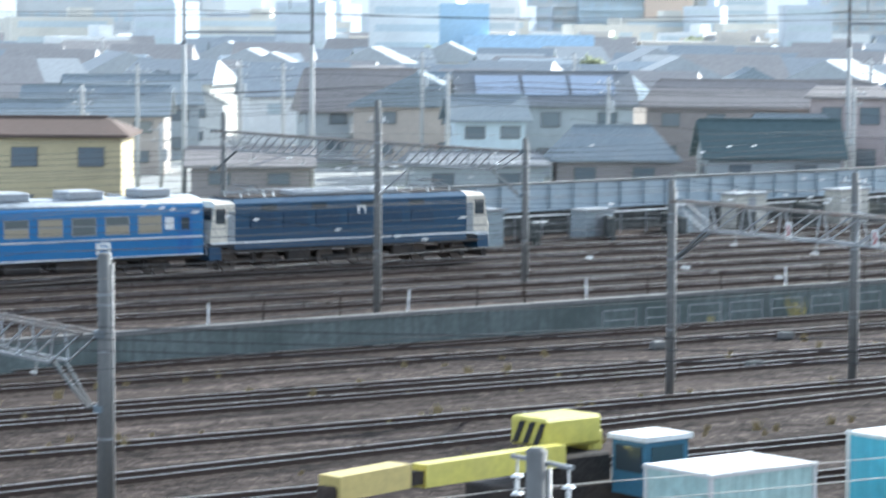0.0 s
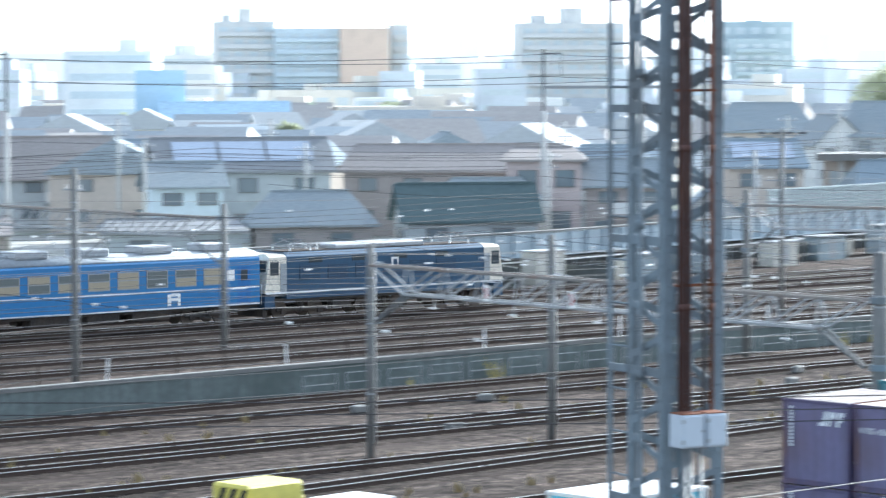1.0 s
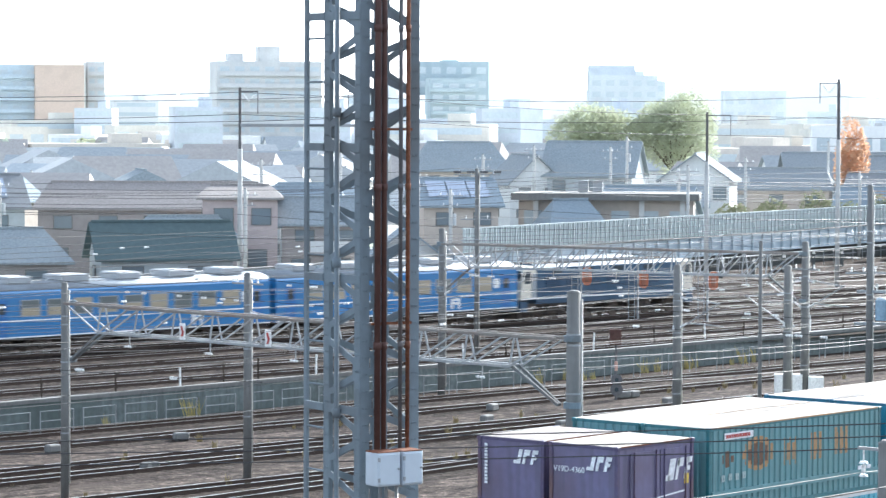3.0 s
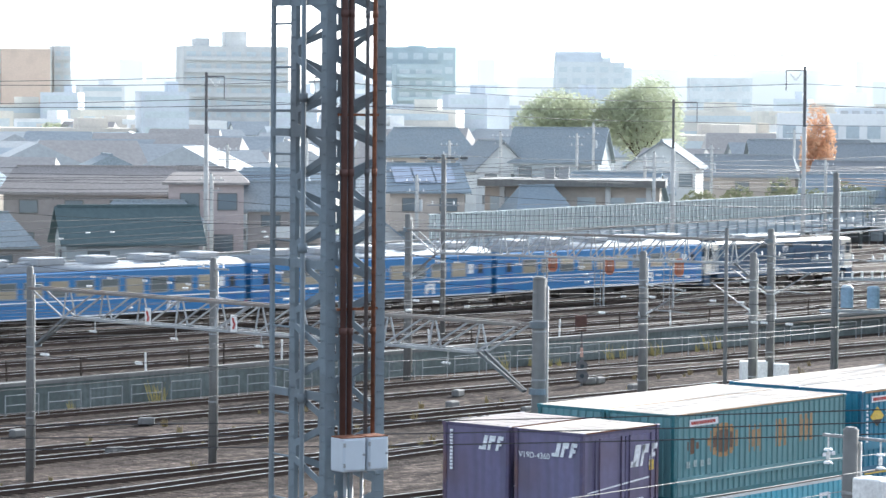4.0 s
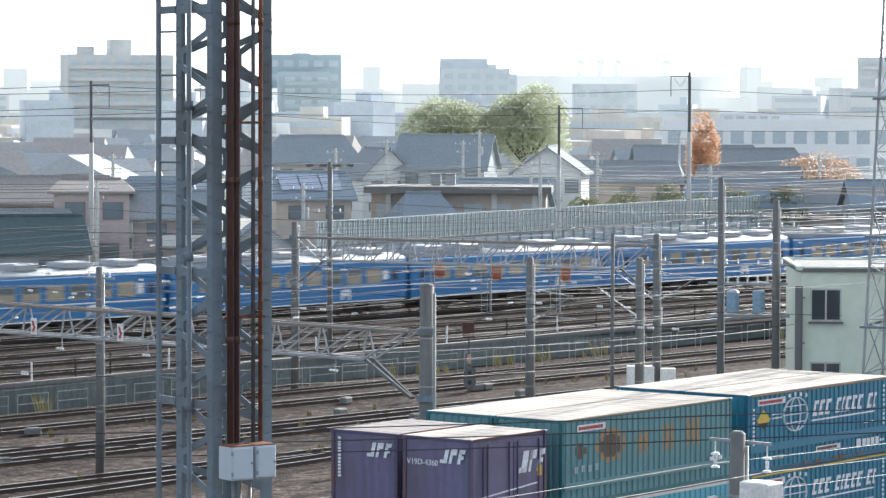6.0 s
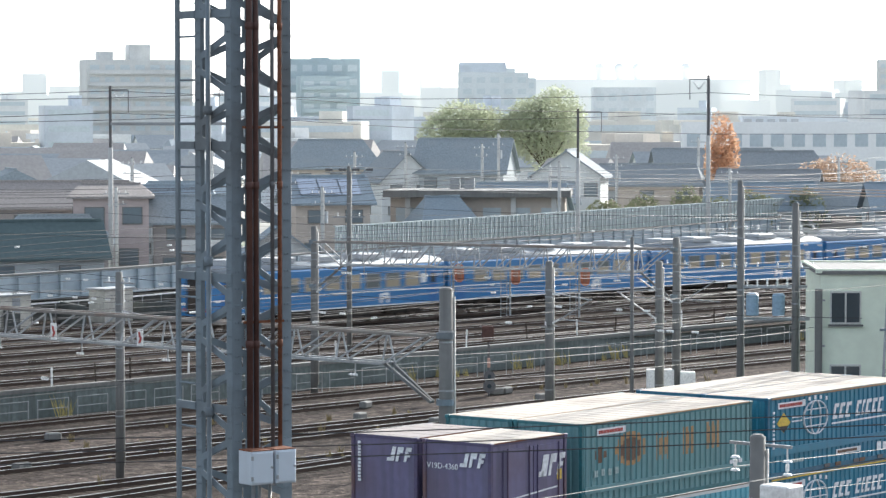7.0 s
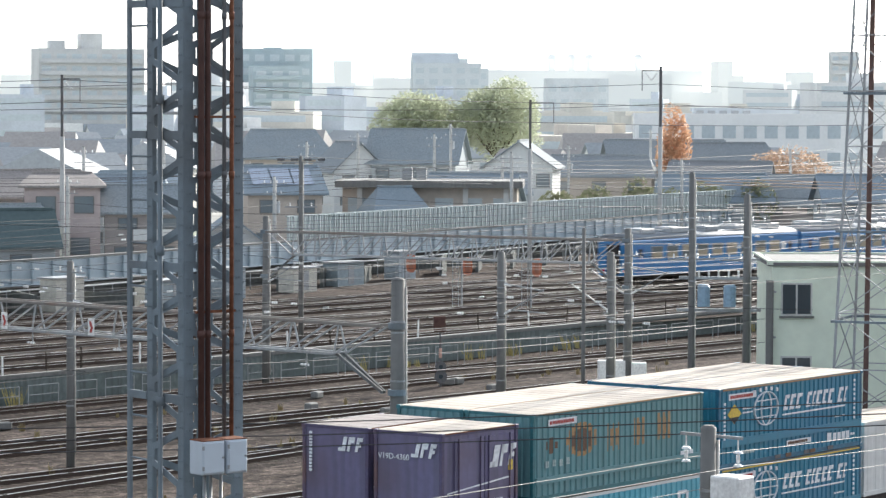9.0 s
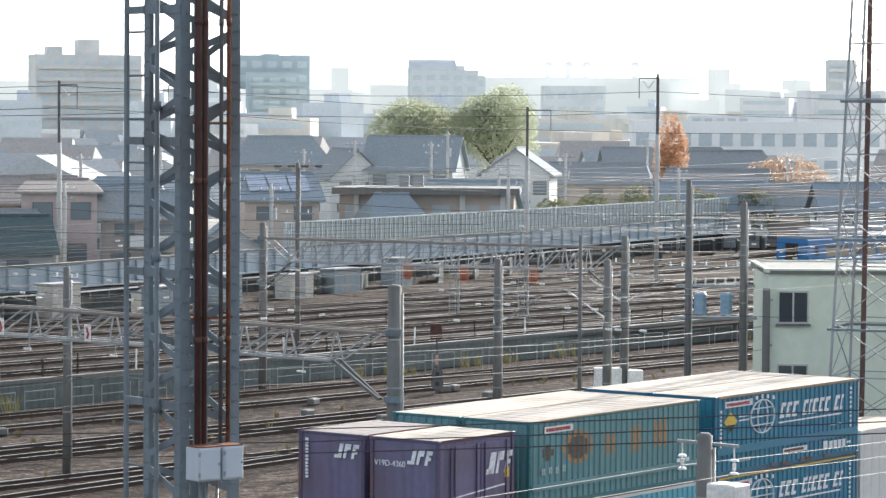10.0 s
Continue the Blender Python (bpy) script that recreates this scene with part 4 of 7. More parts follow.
        part("lid", bm, mat("box_paint", (0.5, 0.56, 0.62)), b)
        boxes("rust_edge", [(x + w / 2, -0.21, 11.067, w - 0.01, 0.22, 0.012)], RUST, b, "rusted top edge")
        for k in (-1, 1):
            boxes("hinge", [(x + 0.01, -0.336, 10.9 + k * 0.1, 0.018, 0.018, 0.04)], GALV, b)
        bm = bmesh.new()
        tube_bm(bm, (x + w - 0.03, -0.335, 10.9), (x + w - 0.03, -0.35, 10.9), 0.012, seg=8)
        part("catch", bm, GALV, b)


build_near_mast()


# ---- masts, gantries, poles ----
def insulator_bm(bm, p, q, n=3, r=0.09):
    """A string of porcelain discs from p to q."""
    p, q = Vector(p), Vector(q)
    for i in range(n):
        c = p.lerp(q, (i + 0.5) / n)
        d = (q - p).normalized() * ((q - p).length / n * 0.3)
        tube_bm(bm, c - d, c + d, r, r * 0.55, seg=8)
    tube_bm(bm, p, q, 0.02, seg=5)


def concrete_pole(x, y, z, h, r=0.17, label="grey concrete pole standing beside the tracks", bands=True, group="line poles", shaft_mat=None):
    c = thing("line_pole", pose(x, y, z), label, "pole", group)
    bm = bmesh.new()
    tube_bm(bm, (0, 0, -0.3), (0, 0, h), r, r * 0.82, seg=24)
    s = part("shaft", bm, shaft_mat or POLE_CONCRETE, c)
    for p in s.data.polygons:
        p.use_smooth = len(p.vertices) == 4
    bm = bmesh.new()
    tube_bm(bm, (0, 0, h - 0.02), (0, 0, h + 0.05), r * 0.9, r * 0.5, seg=14)
    part("cap", bm, POLE_CONCRETE, c)
    if bands:
        # pale conduit; its colour also stands in for the sunlit pole edge
        bm = bmesh.new()
        q = r + 0.02
        tube_bm(bm, (q * 0.72, -q * 0.69, 0.35), (q * 0.66, -q * 0.63, h - 0.25), 0.032, seg=8)
        part("conduit", bm, mat("sunlit_edge_conduit", (0.55, 0.53, 0.49), 0.6, vary=0.1, dirt=(0.4, 0.37, 0.33), scale=2.0), c, "pale thin conduit standing in for the sunlit pole edge", True)
        for f in (0.28, 0.62, 0.8, 0.84):
            bm = bmesh.new()
            rr = r * (1 - 0.18 * f) + 0.012
            tube_bm(bm, (0, 0, h * f), (0, 0, h * f + 0.06), rr, rr, seg=14)
            part("band", bm, GALV, c)
    return c


def arm_with_insulators(c, z, n=3, out=1.0, ang=90.0):
    """A steel arm across a pole with a few upright insulators on it."""
    d = Vector((math.cos(radians(ang)), math.sin(radians(ang)), 0))
    bm = bmesh.new()
    bar_bm(bm, d * -out + Vector((0, 0, z)), d * out + Vector((0, 0, z)), 0.07, 0.07)
    a = part("cross_arm", bm, GALV, c)
    for i in range(n):
        k = -out + (i + 0.5) * 2 * out / n
        bm = bmesh.new()
        insulator_bm(bm, d * k + Vector((0, 0, z + 0.04)), d * k + Vector((0, 0, z + 0.24)), 2, 0.048)
        part("insulator", bm, PORCELAIN, a, "white porcelain insulator")


TOP_CHORD = mat("weathered_chord", (0.2, 0.185, 0.17), 0.6, 0.2, vary=0.15, dirt=(0.2, 0.12, 0.08), dirt_amount=0.5, scale=2.0)


def truss_gantry(x, y0, y1, z_top, depth, panels, label, brace_near=True, turn=0.0, w=0.3, sturdy=False):
    """A steel truss beam across the tracks from y0 to y1, two frames deep: each bay has a pair of posts and a diagonal."""
    c = thing("gantry_beam", pose(x, y0, z_top, 0, 0, turn), label, "gantry", "track gantries")
    n = (y1 - y0) / math.cos(radians(turn))
    p = n * 0.84 / panels
    ends = n * 0.08
    for s in (-w, w):
        bm = bmesh.new()
        bar_bm(bm, (s, 0, 0), (s, n, 0), 0.085, 0.1)
        part("top_chord", bm, TOP_CHORD, c, "rust-stained top chord")
        bm = bmesh.new()
        bar_bm(bm, (s, ends, -depth), (s, n - ends, -depth), 0.09, 0.09)
        part("bottom_chord", bm, GALV, c)
        for i in range(panels + 1):
            ya = ends + i * p
            d = -0.1 if s < 0 else 0.14
            bm = bmesh.new()
            bar_bm(bm, (s, ya, -depth), (s, ya + d * p, 0), 0.05, 0.05)
            part("post", bm, WEB_GALV, c)
            yb = ya - 0.88 * p if i else 0.1
            bm = bmesh.new()
            bar_bm(bm, (s, ya, -depth), (s, yb, 0), 0.055, 0.055)
            part("diagonal", bm, WEB_GALV, c)
        bm = bmesh.new()
        bar_bm(bm, (s, n - ends, -depth), (s, n - 0.1, 0), 0.055, 0.055)
        part("diagonal", bm, WEB_GALV, c)
    for i in range(panels + 1):
        ya = ends + i * p
        for zz in (0, -depth):
            bm = bmesh.new()
            bar_bm(bm, (-w, ya, zz), (w, ya, zz), 0.05)
            part("tie", bm, WEB_STEEL, c)
        if i < panels:
            bm = bmesh.new()
            bar_bm(bm, (-w, ya, -depth), (w, ya + p, -depth), 0.04)
            part("plan_brace", bm, WEB_STEEL, c)
    if brace_near:
        for ye, sgn in ((0, 1), (n, -1)):
            for s in ((-w * 0.6, w * 0.6) if sturdy else (0,)):
                bm = bmesh.new()
                bar_bm(bm, (s * 0.3, ye + sgn * 0.1, -depth - 1.15), (s, ye + sgn * ends, -depth), 0.08, 0.1)
                part("knee_brace", bm, WEB_STEEL, c, "blue-grey painted knee brace" if sturdy else "")
            for zz in (-depth - 1.15, 0.0):
                bm = bmesh.new()
                tube_bm(bm, (0.25 if sturdy else 0, ye - sgn * 0.25, zz - 0.1), (0.25 if sturdy else 0, ye - sgn * 0.25, zz + 0.1), 0.29 if sturdy and sgn > 0 else 0.22, seg=16)
                part("pole_clamp", bm, PAINT_STEEL, c, "blue-grey pole clamp")
    # hangers and small insulators below the beam
    for i in range(5):
        ya = n * (0.14 + 0.18 * i)
        bm = bmesh.new()
        tube_bm(bm, (0, ya, -depth), (0, ya, -depth - 0.5), 0.025, seg=6)
        h = part("hanger", bm, GALV, c)
        bm = bmesh.new()
        insulator_bm(bm, (-0.1, ya - 0.2, -depth - 0.45), (-0.1, ya + 0.2, -depth - 0.45), 3, 0.05)
        part("insulator", bm, PORCELAIN, h, "white porcelain insulator")
    return c


g1 = truss_gantry(73.35, 66.4, 91.5, 7.2, 1.0, 10, "galvanised steel truss gantry carrying overhead wires", sturdy=True)
for k, ya in enumerate((9.0, 13.6, 18.2)):
    s = thing("warning_plate", pose(73.0, 66.4 + ya, 6.5, 0, 0, -90), "small white warning plate with a red mark", "sign", "gantry plates")
    boxes("board", [(0, 0, 0, 0.3, 0.03, 0.6)], WHITE, s)
    bm = bmesh.new()
    slanted(bm, -0.06, -0.2, 0.1, 0.22, -0.02, 0.4)
    slanted(bm, -0.02, 0.0, 0.1, 0.2, -0.02, -0.3)
    part("mark", bm, RED, s)
concrete_pole(73.3, 91.75, 0, 7.95, 0.16)
pa = concrete_pole(73.65, 66.15, 0, 8.7, 0.27)
m2 = concrete_pole(82.56, 91.7, 0, 8.0, 0.17)
arm_with_insulators(m2, 7.6, 3, 0.9)
g2 = truss_gantry(118.6, 91.9, 111.0, 7.75, 1.15, 13, "galvanised steel truss gantry over the middle tracks", turn=14.6, w=0.4)
concrete_pole(113.6, 111.2, 0, 8.5, 0.2)
gp = concrete_pole(118.7, 91.6, 0, 8.3, 0.2)
arm_with_insulators(gp, 7.0, 3, 0.8)
g4 = truss_gantry(88.3, 122.4, 152.0, 7.5, 1.0, 14, "brownish weathered steel truss gantry behind the train")
concrete_pole(88.3, 122.0, FAR, 7.0, 0.16)
concrete_pole(88.3, 151.2, FAR, 7.4, 0.16)
cp = concrete_pole(41.45, 77.66, 0, 7.39, 0.24)
g3 = truss_gantry(41.2, 78.0, 103.0, 5.1, 1.0, 10, "galvanised steel truss gantry ending at a concrete pole", sturdy=True)
concrete_pole(41.3, 103.3, 0, 7.0, 0.2)
px = concrete_pole(74.24, 113.69, FAR, 9.2, 0.16)
arm_with_insulators(px, 8.3, 3, 0.8)
pb = concrete_pole(103.4, 86.8, 0, 7.85, 0.2)
pc = concrete_pole(108.9, 85.0, 0, 7.7, 0.2)
for q in (pb, pc):
    arm_with_insulators(q, 5.0, 2, 0.5, 0)
pd = concrete_pole(97.9, 77.8, 0, 9.3, 0.09, "thin dark steel pole with a rust mark", False)
pe = concrete_pole(100.5, 74.3, 0, 11.6, 0.14, "slim grey lattice-braced pole carrying transformers")
pf = concrete_pole(101.8, 72.5, 0, 10.7, 0.16, "slim grey pole carrying transformers")
for q in (pe, pf):
    arm_with_insulators(q, 9.6, 4, 1.0, -35)
    arm_with_insulators(q, 8.1, 4, 1.0, -35)
tr = thing("transformer_platform", pose(100.5, 74.3, 0, 0, 0, -54), "steel cross beam with blue-grey pole transformers and insulators", "transformer")
boxes("beam", [(1.1, 0, 7.35, 3.2, 0.12, 0.12), (1.1, 0, 6.05, 3.4, 0.14, 0.12)], GALV, tr)
for x in (0.5, 1.55):
    bm = bmesh.new()
    tube_bm(bm, (x, -0.2, 6.2), (x, -0.2, 7.0), 0.26, seg=14)
    tube_bm(bm, (x, -0.2, 7.0), (x, -0.2, 7.1), 0.28, 0.18, seg=14)
    part("tank", bm, mat("transformer_blue", (0.25, 0.36, 0.46), 0.5, scale=1.5), tr, "blue-grey cylindrical transformer")
for k in range(5):
    bm = bmesh.new()
    insulator_bm(bm, (0.3 + k * 0.4, 0, 7.66), (0.3 + k * 0.4, -0.05, 7.35), 3, 0.065)
    part("insulator", bm, PORCELAIN, tr)
for k, (x0, x1) in enumerate(((49.3, 0), (26.3, 0))):
    q = concrete_pole(x0, 36.0, 0, 7.95, 0.19, "thick grey concrete pole with a steel cross arm")
    bm = bmesh.new()
    bar_bm(bm, (0.1, -0.75, 7.78), (0.1, 0.75, 7.78), 0.06)
    part("cross_arm", bm, GALV, q)
    for y in (-0.65, 0.62):
        bm = bmesh.new()
        tube_bm(bm, (0.1, y, 7.75), (0.1, y, 7.2), 0.018, seg=6)
        for zz in (7.24, 7.5):
            tube_bm(bm, (0.1, y, zz - 0.02), (0.1, y, zz + 0.02), 0.1, 0.07, seg=14)
        tube_bm(bm, (0.1, y, 7.3), (0.1, y, 7.44), 0.04, seg=10)
        part("insulator", bm, PORCELAIN, q, "white porcelain insulator")
bx = thing("equipment_box", pose(49.3, 36.0, 0), "white metal equipment box strapped to the concrete pole", "box")
bm = bmesh.new()
box_bm(bm, -0.05, -0.62, 6.75, 0.55, 0.7, 0.6, bev=0.03)
part("case", bm, WHITE, bx)
boxes("bracket", [(0, -0.2, 6.7, 0.1, 0.3, 0.1)], GALV, bx)


# tall portal masts behind the far tracks
def portal_mast(x, y, h, ang=0.0, arm=1.0, label="tall slim grey steel mast with a small top arm"):
    c = thing("tall_mast", pose(x, y, FAR, 0, 0, ang), label, "mast", "tall masts")
    bm = bmesh.new()
    tube_bm(bm, (0, 0, -0.3), (0, 0, h * 0.72), 0.19, 0.17, seg=20)
    part("lower_shaft", bm, PALE_CONCRETE, c, "pale concrete lower shaft", True)
    bm = bmesh.new()
    box_bm(bm, 0, 0, h * 0.85, 0.2, 0.2, h * 0.34)
    part("upper_shaft", bm, DARK_STEEL, c)
    if arm:
        bm = bmesh.new()
        bar_bm(bm, (0, 0, h), (arm, 0, h), 0.1)
        bar_bm(bm, (arm, 0, h), (arm, 0, h - 1.6), 0.06)
        part("top_arm", bm, DARK_STEEL, c)
        bm = bmesh.new()
        insulator_bm(bm, (arm * 0.2, 0, h - 0.2), (arm * 0.5, 0, h - 0.8), 4, 0.09)
        insulator_bm(bm, (arm * 0.8, 0, h - 0.2), (arm * 0.5, 0, h - 0.8), 4, 0.09)
        part("insulator", bm, PORCELAIN, c)
    return c


portal_mast(111.0, 195.7, 14.9, -31, 1.2)
portal_mast(119.0, 190.96, 14.9, 149, 1.6)
beam1 = thing("portal_beam", pose(111.0, 195.7, FAR, 0, 0, -30.7), "slender grey steel beam between two tall masts", "beam")
bm = bmesh.new()
bar_bm(bm, (0, 0, 11.6), (9.3, 0, 11.6), 0.22)
part("beam", bm, GALV, beam1)
portal_mast(150.14, 167.6, 14.9, -48, 1.3)
portal_mast(156.9, 161.4, 14.9, 132, 1.3)
beam2 = thing("portal_beam", pose(150.14, 167.6, FAR, 0, 0, -42.8), "slender grey steel beam between two tall masts", "beam")
bm = bmesh.new()
bar_bm(bm, (0, 0, 12.45), (9.2, 0, 12.45), 0.22)
part("beam", bm, GALV, beam2)
portal_mast(195.5, 147.7, 15.9, 140, 1.5)
portal_mast(193.0, 159.0, 13.3, -50, 1.9)
for x, y, h in ((138.3, 205.3, 9.9), (129.2, 218.5, 9.1), (175, 328.3, 9.8), (197.3, 252.4, 7.4), (111.8, 200.6, 4.8), (171, 166.5, 7.5), (205, 171, 9.0), (160, 178, 7.5), (215, 205, 9.5), (245, 215, 10), (235, 175, 8), (150, 196, 8), (122, 200, 9.2), (131, 191, 8.6), (104, 190, 9.4), (96, 183, 8.2), (187, 186, 8.5), (178, 196, 9.4), (224, 188, 8.4), (232, 214, 10.2), (249, 200, 9.0), (266, 184, 8.6), (196, 205, 9.8), (160, 214, 9.6), (258, 224, 11.0), (284, 216, 10.4)):
    q = concrete_pole(x, y, FAR, h, 0.14, "pale concrete utility pole with cross arms", group="utility poles", shaft_mat=PALE_CONCRETE)
    arm_with_insulators(q, h - 0.5, 4, 1.0, -45)
    arm_with_insulators(q, h - 1.3, 3, 0.8, -45)
    if int(x) % 3 == 0:
        bm = bmesh.new()
        tube_bm(bm, (0.35, 0, h - 2.8), (0.35, 0, h - 1.9), 0.22, seg=10)
        part("transformer", bm, mat("can_grey", (0.45, 0.47, 0.48), 0.5), q, "grey pole transformer")


# signals with orange-backed heads
for k, (x, y) in enumerate(((148.2, 132.5), (153.7, 132.4), (155.9, 128.3))):
    s = thing("signal_post", pose(x, y, FAR - 0.2, 0, 0, -48), "railway signal post with an orange head and ladder", "signal", "signals")
    bm = bmesh.new()
    tube_bm(bm, (0, 0, -0.3), (0, 0, 3.75), 0.07, seg=8)
    part("post", bm, GALV, s)
    zh = 3.1 if k == 0 else 2.7
    bm = bmesh.new()
    rim = [bm.verts.new((0.38 + 0.31 * math.copysign(abs(math.cos(q)) ** 0.7, math.cos(q)), -0.1, zh + 0.36 * math.sin(q) + (0.24 if math.sin(q) > 0 else -0.24))) for q in [(j + 0.5) * math.tau / 20 for j in range(20)]]
    face = bm.faces.new(rim)
    ext = bmesh.ops.extrude_face_region(bm, geom=[face])
    bmesh.ops.translate(bm, verts=[v for v in ext["geom"] if isinstance(v, bmesh.types.BMVert)], vec=(0, 0.08, 0))
    head = part("head", bm, mat("signal_orange", (0.42, 0.13, 0.06), 0.5, scale=2.0), s, "orange rounded signal backboard")
    for q in (-0.26, 0.0, 0.26):
        bm = bmesh.new()
        tube_bm(bm, (0.38, -0.02, zh + q), (0.38, 0.2, zh + q), 0.09, 0.1, seg=12)
        part("lamp_hood", bm, DARK_STEEL, head)
    bm = bmesh.new()
    box_bm(bm, 0.38, -0.16, zh, 0.3, 0.12, 0.75, bev=0.03)
    part("lamp_case", bm, mat("signal_case", (0.3, 0.12, 0.07), 0.6), head)
    bm = bmesh.new()
    bar_bm(bm, (0, 0, zh), (0.38, -0.08, zh), 0.06)
    part("head_bracket", bm, GALV, s)
    bm = bmesh.new()
    for kk in (-0.2, 0.2):
        bar_bm(bm, (-0.4 + kk, 0.3, -0.2), (-0.4 + kk, 0.3, 3.1), 0.05)
    for j in range(8):
        bar_bm(bm, (-0.6, 0.3, 0.2 + j * 0.4), (-0.2, 0.3, 0.2 + j * 0.4), 0.04)
    bar_bm(bm, (-0.4, 0.3, 3.0), (0, 0, 3.0), 0.05)
    part("ladder", bm, GALV, s)


# slim pole in the far yard with a crossbar of line switches on top
tp = concrete_pole(124.6, 119.25, FAR - 0.2, 10.4, 0.13, "slim pale concrete pole with line switches on top")
arm_with_insulators(tp, 10.1, 4, 1.3, -45)
arm_with_insulators(tp, 7.6, 3, 0.9, -45)
arm_with_insulators(tp, 6.4, 2, 0.9, -45)
for k in (-1.1, -0.35, 0.4, 1.15):
    bm = bmesh.new()
    box_bm(bm, k * 0.71, -k * 0.71, 10.25, 0.42, 0.16, 0.14, rot=-0.78, bev=0.02)
    part("line_switch", bm, DARK_STEEL, tp, "dark line switch")
# low colour-light signal with a rusty box beside the middle tracks
ds = thing("dwarf_signal", pose(119.0, 103.95, -0.2, 0, 0, -45), "dark low signal on a post with a rusty route box", "signal")
bm = bmesh.new()
tube_bm(bm, (0, 0, -0.2), (0, 0, 3.4), 0.06, seg=10)
part("post", bm, DARK_STEEL, ds)
bm = bmesh.new()
box_bm(bm, -0.05, -0.05, 3.25, 0.62, 0.3, 0.8, bev=0.04)
part("route_box", bm, RUST_PIPE, ds, "rusty brown box")
for z, r in ((1.05, 0.3), (0.55, 0.33)):
    bm = bmesh.new()
    tube_bm(bm, (0.02, -0.22, z), (0.02, 0.12, z), r, r * 0.9, seg=16)
    lamp = part("lamp_head", bm, DARK_STEEL, ds, "round black lamp head")
    bm = bmesh.new()
    tube_bm(bm, (0.02, -0.24, z), (0.02, -0.22, z), r * 0.35, seg=12)
    part("lens", bm, GLASS, lamp)
bm = bmesh.new()
box_bm(bm, 0.0, -0.08, 1.75, 0.16, 0.16, 0.5, bev=0.03)
part("marker_lamp", bm, mat("marker_pink", (0.5, 0.3, 0.24), 0.5), ds)


# brackets that hold the wires over the near tracks
def bracket(x, y, z, side, reach=2.4):
    c = thing("wire_bracket", pose(x, y, z), "grey steel wire bracket with white insulators", "bracket", "wire brackets")
    bm = bmesh.new()
    bar_bm(bm, (0, side * 0.15, 5.1), (0, side * reach, 6.3), 0.05)
    bar_bm(bm, (0, side * 0.15, 6.5), (0, side * reach, 6.25), 0.05)
    bar_bm(bm, (0, side * 0.6, 5.35), (0, side * (reach + 0.2), 5.3), 0.04)
    part("tube_frame", bm, GALV, c)
    for zz in (5.15, 6.45):
        bm = bmesh.new()
        insulator_bm(bm, (0, side * 0.2, zz), (0, side * 0.6, zz + (0.2 if zz < 6 else -0.05)), 4, 0.06)
        part("insulator", bm, PORCELAIN, c, "white ribbed porcelain insulator")
    return c


for x, y, z, sides in ((82.56, 91.7, 0, (-1,)), (118.7, 91.6, 0, (1, -1)), (103.4, 86.8, 0, (-1,)), (108.9, 85.0, 0, (1,)), 
                      (74.24, 113.69, FAR, (1, -1)), (113.6, 111.2, 0, (-1,))):
    for sd_ in sides:
        bracket(x, y, z, sd_)

# insulators strung in the wires, along a wire or along the span wires
for i in range(150):
    yy = random.choice((86.0, 94.0, 98.5, 102.3, 106.1, 117, 121.5, 126, 130.5))
    along = random.random() < 0.45
    x = random.uniform(70, 190) if along else random.choice((60, 88, 97, 110, 128, 140, 152, 170)) + 0.02
    y = yy if along else random.uniform(67, 112)
    z = (6.02 + (FAR + 0.1 if yy > 112 else 0)) if along else 6.5 - 0.1 * math.sin((y - 66) / 47 * math.pi)
    bm = bmesh.new()
    insulator_bm(bm, (-0.16, 0, 0), (0.16, 0, 0), 3, 0.058)
    c = part("wire_insulator", bm, PORCELAIN)
    c.matrix_basis = pose(x, y, z, 0, 0, 0 if along else 90)
    tagged(c, "white porcelain insulator string in a wire", "insulator", "wire insulators")

# ---- overhead wires ----
def wire(points, r, material, label, group="overhead wires"):
    """A thin line hung through points, each span sagging a little."""
    pts = []
    for p, q in zip(points, points[1:]):
        p, q = Vector(p), Vector(q)
        n = (q - p).length
        sag = min(0.9, n * n * 0.00022)
        for i in range(6):
            t = i / 6
            pts.append(p.lerp(q, t) - Vector((0, 0, 4 * sag * t * (1 - t))))
    pts.append(Vector(points[-1]))
    v, f = [], []
    for i, p in enumerate(pts):
        d = (pts[min(i + 1, len(pts) - 1)] - pts[max(i - 1, 0)]).normalized()
        x = d.cross(Vector((0, 0, 1))).normalized()
        y = x.cross(d)
        v += [tuple(p + x * r * math.cos(a) + y * r * math.sin(a)) for a in (0, math.tau / 3, 2 * math.tau / 3)]
        if i:
            for k in range(3):
                a, b = 3 * (i - 1) + k, 3 * (i - 1) + (k + 1) % 3
                f.append((a, b, b + 3, a + 3))
    ob = from_lists("overhead_wire", v, f, material)
    return tagged(ob, label, "wire", group, "structure")


for xx in (60, 88, 97, 110, 128, 140, 152, 170):
    wire([(xx, 66, 6.6), (xx, 91.7, 6.4), (xx, 113.5, 6.9)], 0.011, WIRE, "thin span wire across the tracks")
for xx in (85, 112, 134, 158, 185):
    wire([(xx, 113.5, 7.9), (xx, 150.0, 7.9)], 0.013, WIRE, "thin span wire across the far tracks")
SPANS = [0, 47.9, 73.35, 118.2, 165, 210, 260, 320]
for yy in (72.0, 78.0, 86.0, 94.0, 98.5, 102.3, 106.1, 109.9):
    wire([(x, yy, 5.15) for x in SPANS[:1] + SPANS[1:]], 0.012, WIRE, "thin dark contact wire over a track")
    wire([(x, yy, 6.1) for x in SPANS], 0.013, WIRE, "thin dark messenger wire over a track")
for yy in (117, 121.5, 126, 130.5, 135.06):
    wire([(x, yy, 5.2 + FAR) for x in SPANS], 0.013, WIRE, "thin dark contact wire over a track")
    wire([(x, yy, 6.2 + FAR) for x in SPANS], 0.015, WIRE, "thin dark messenger wire over a track")
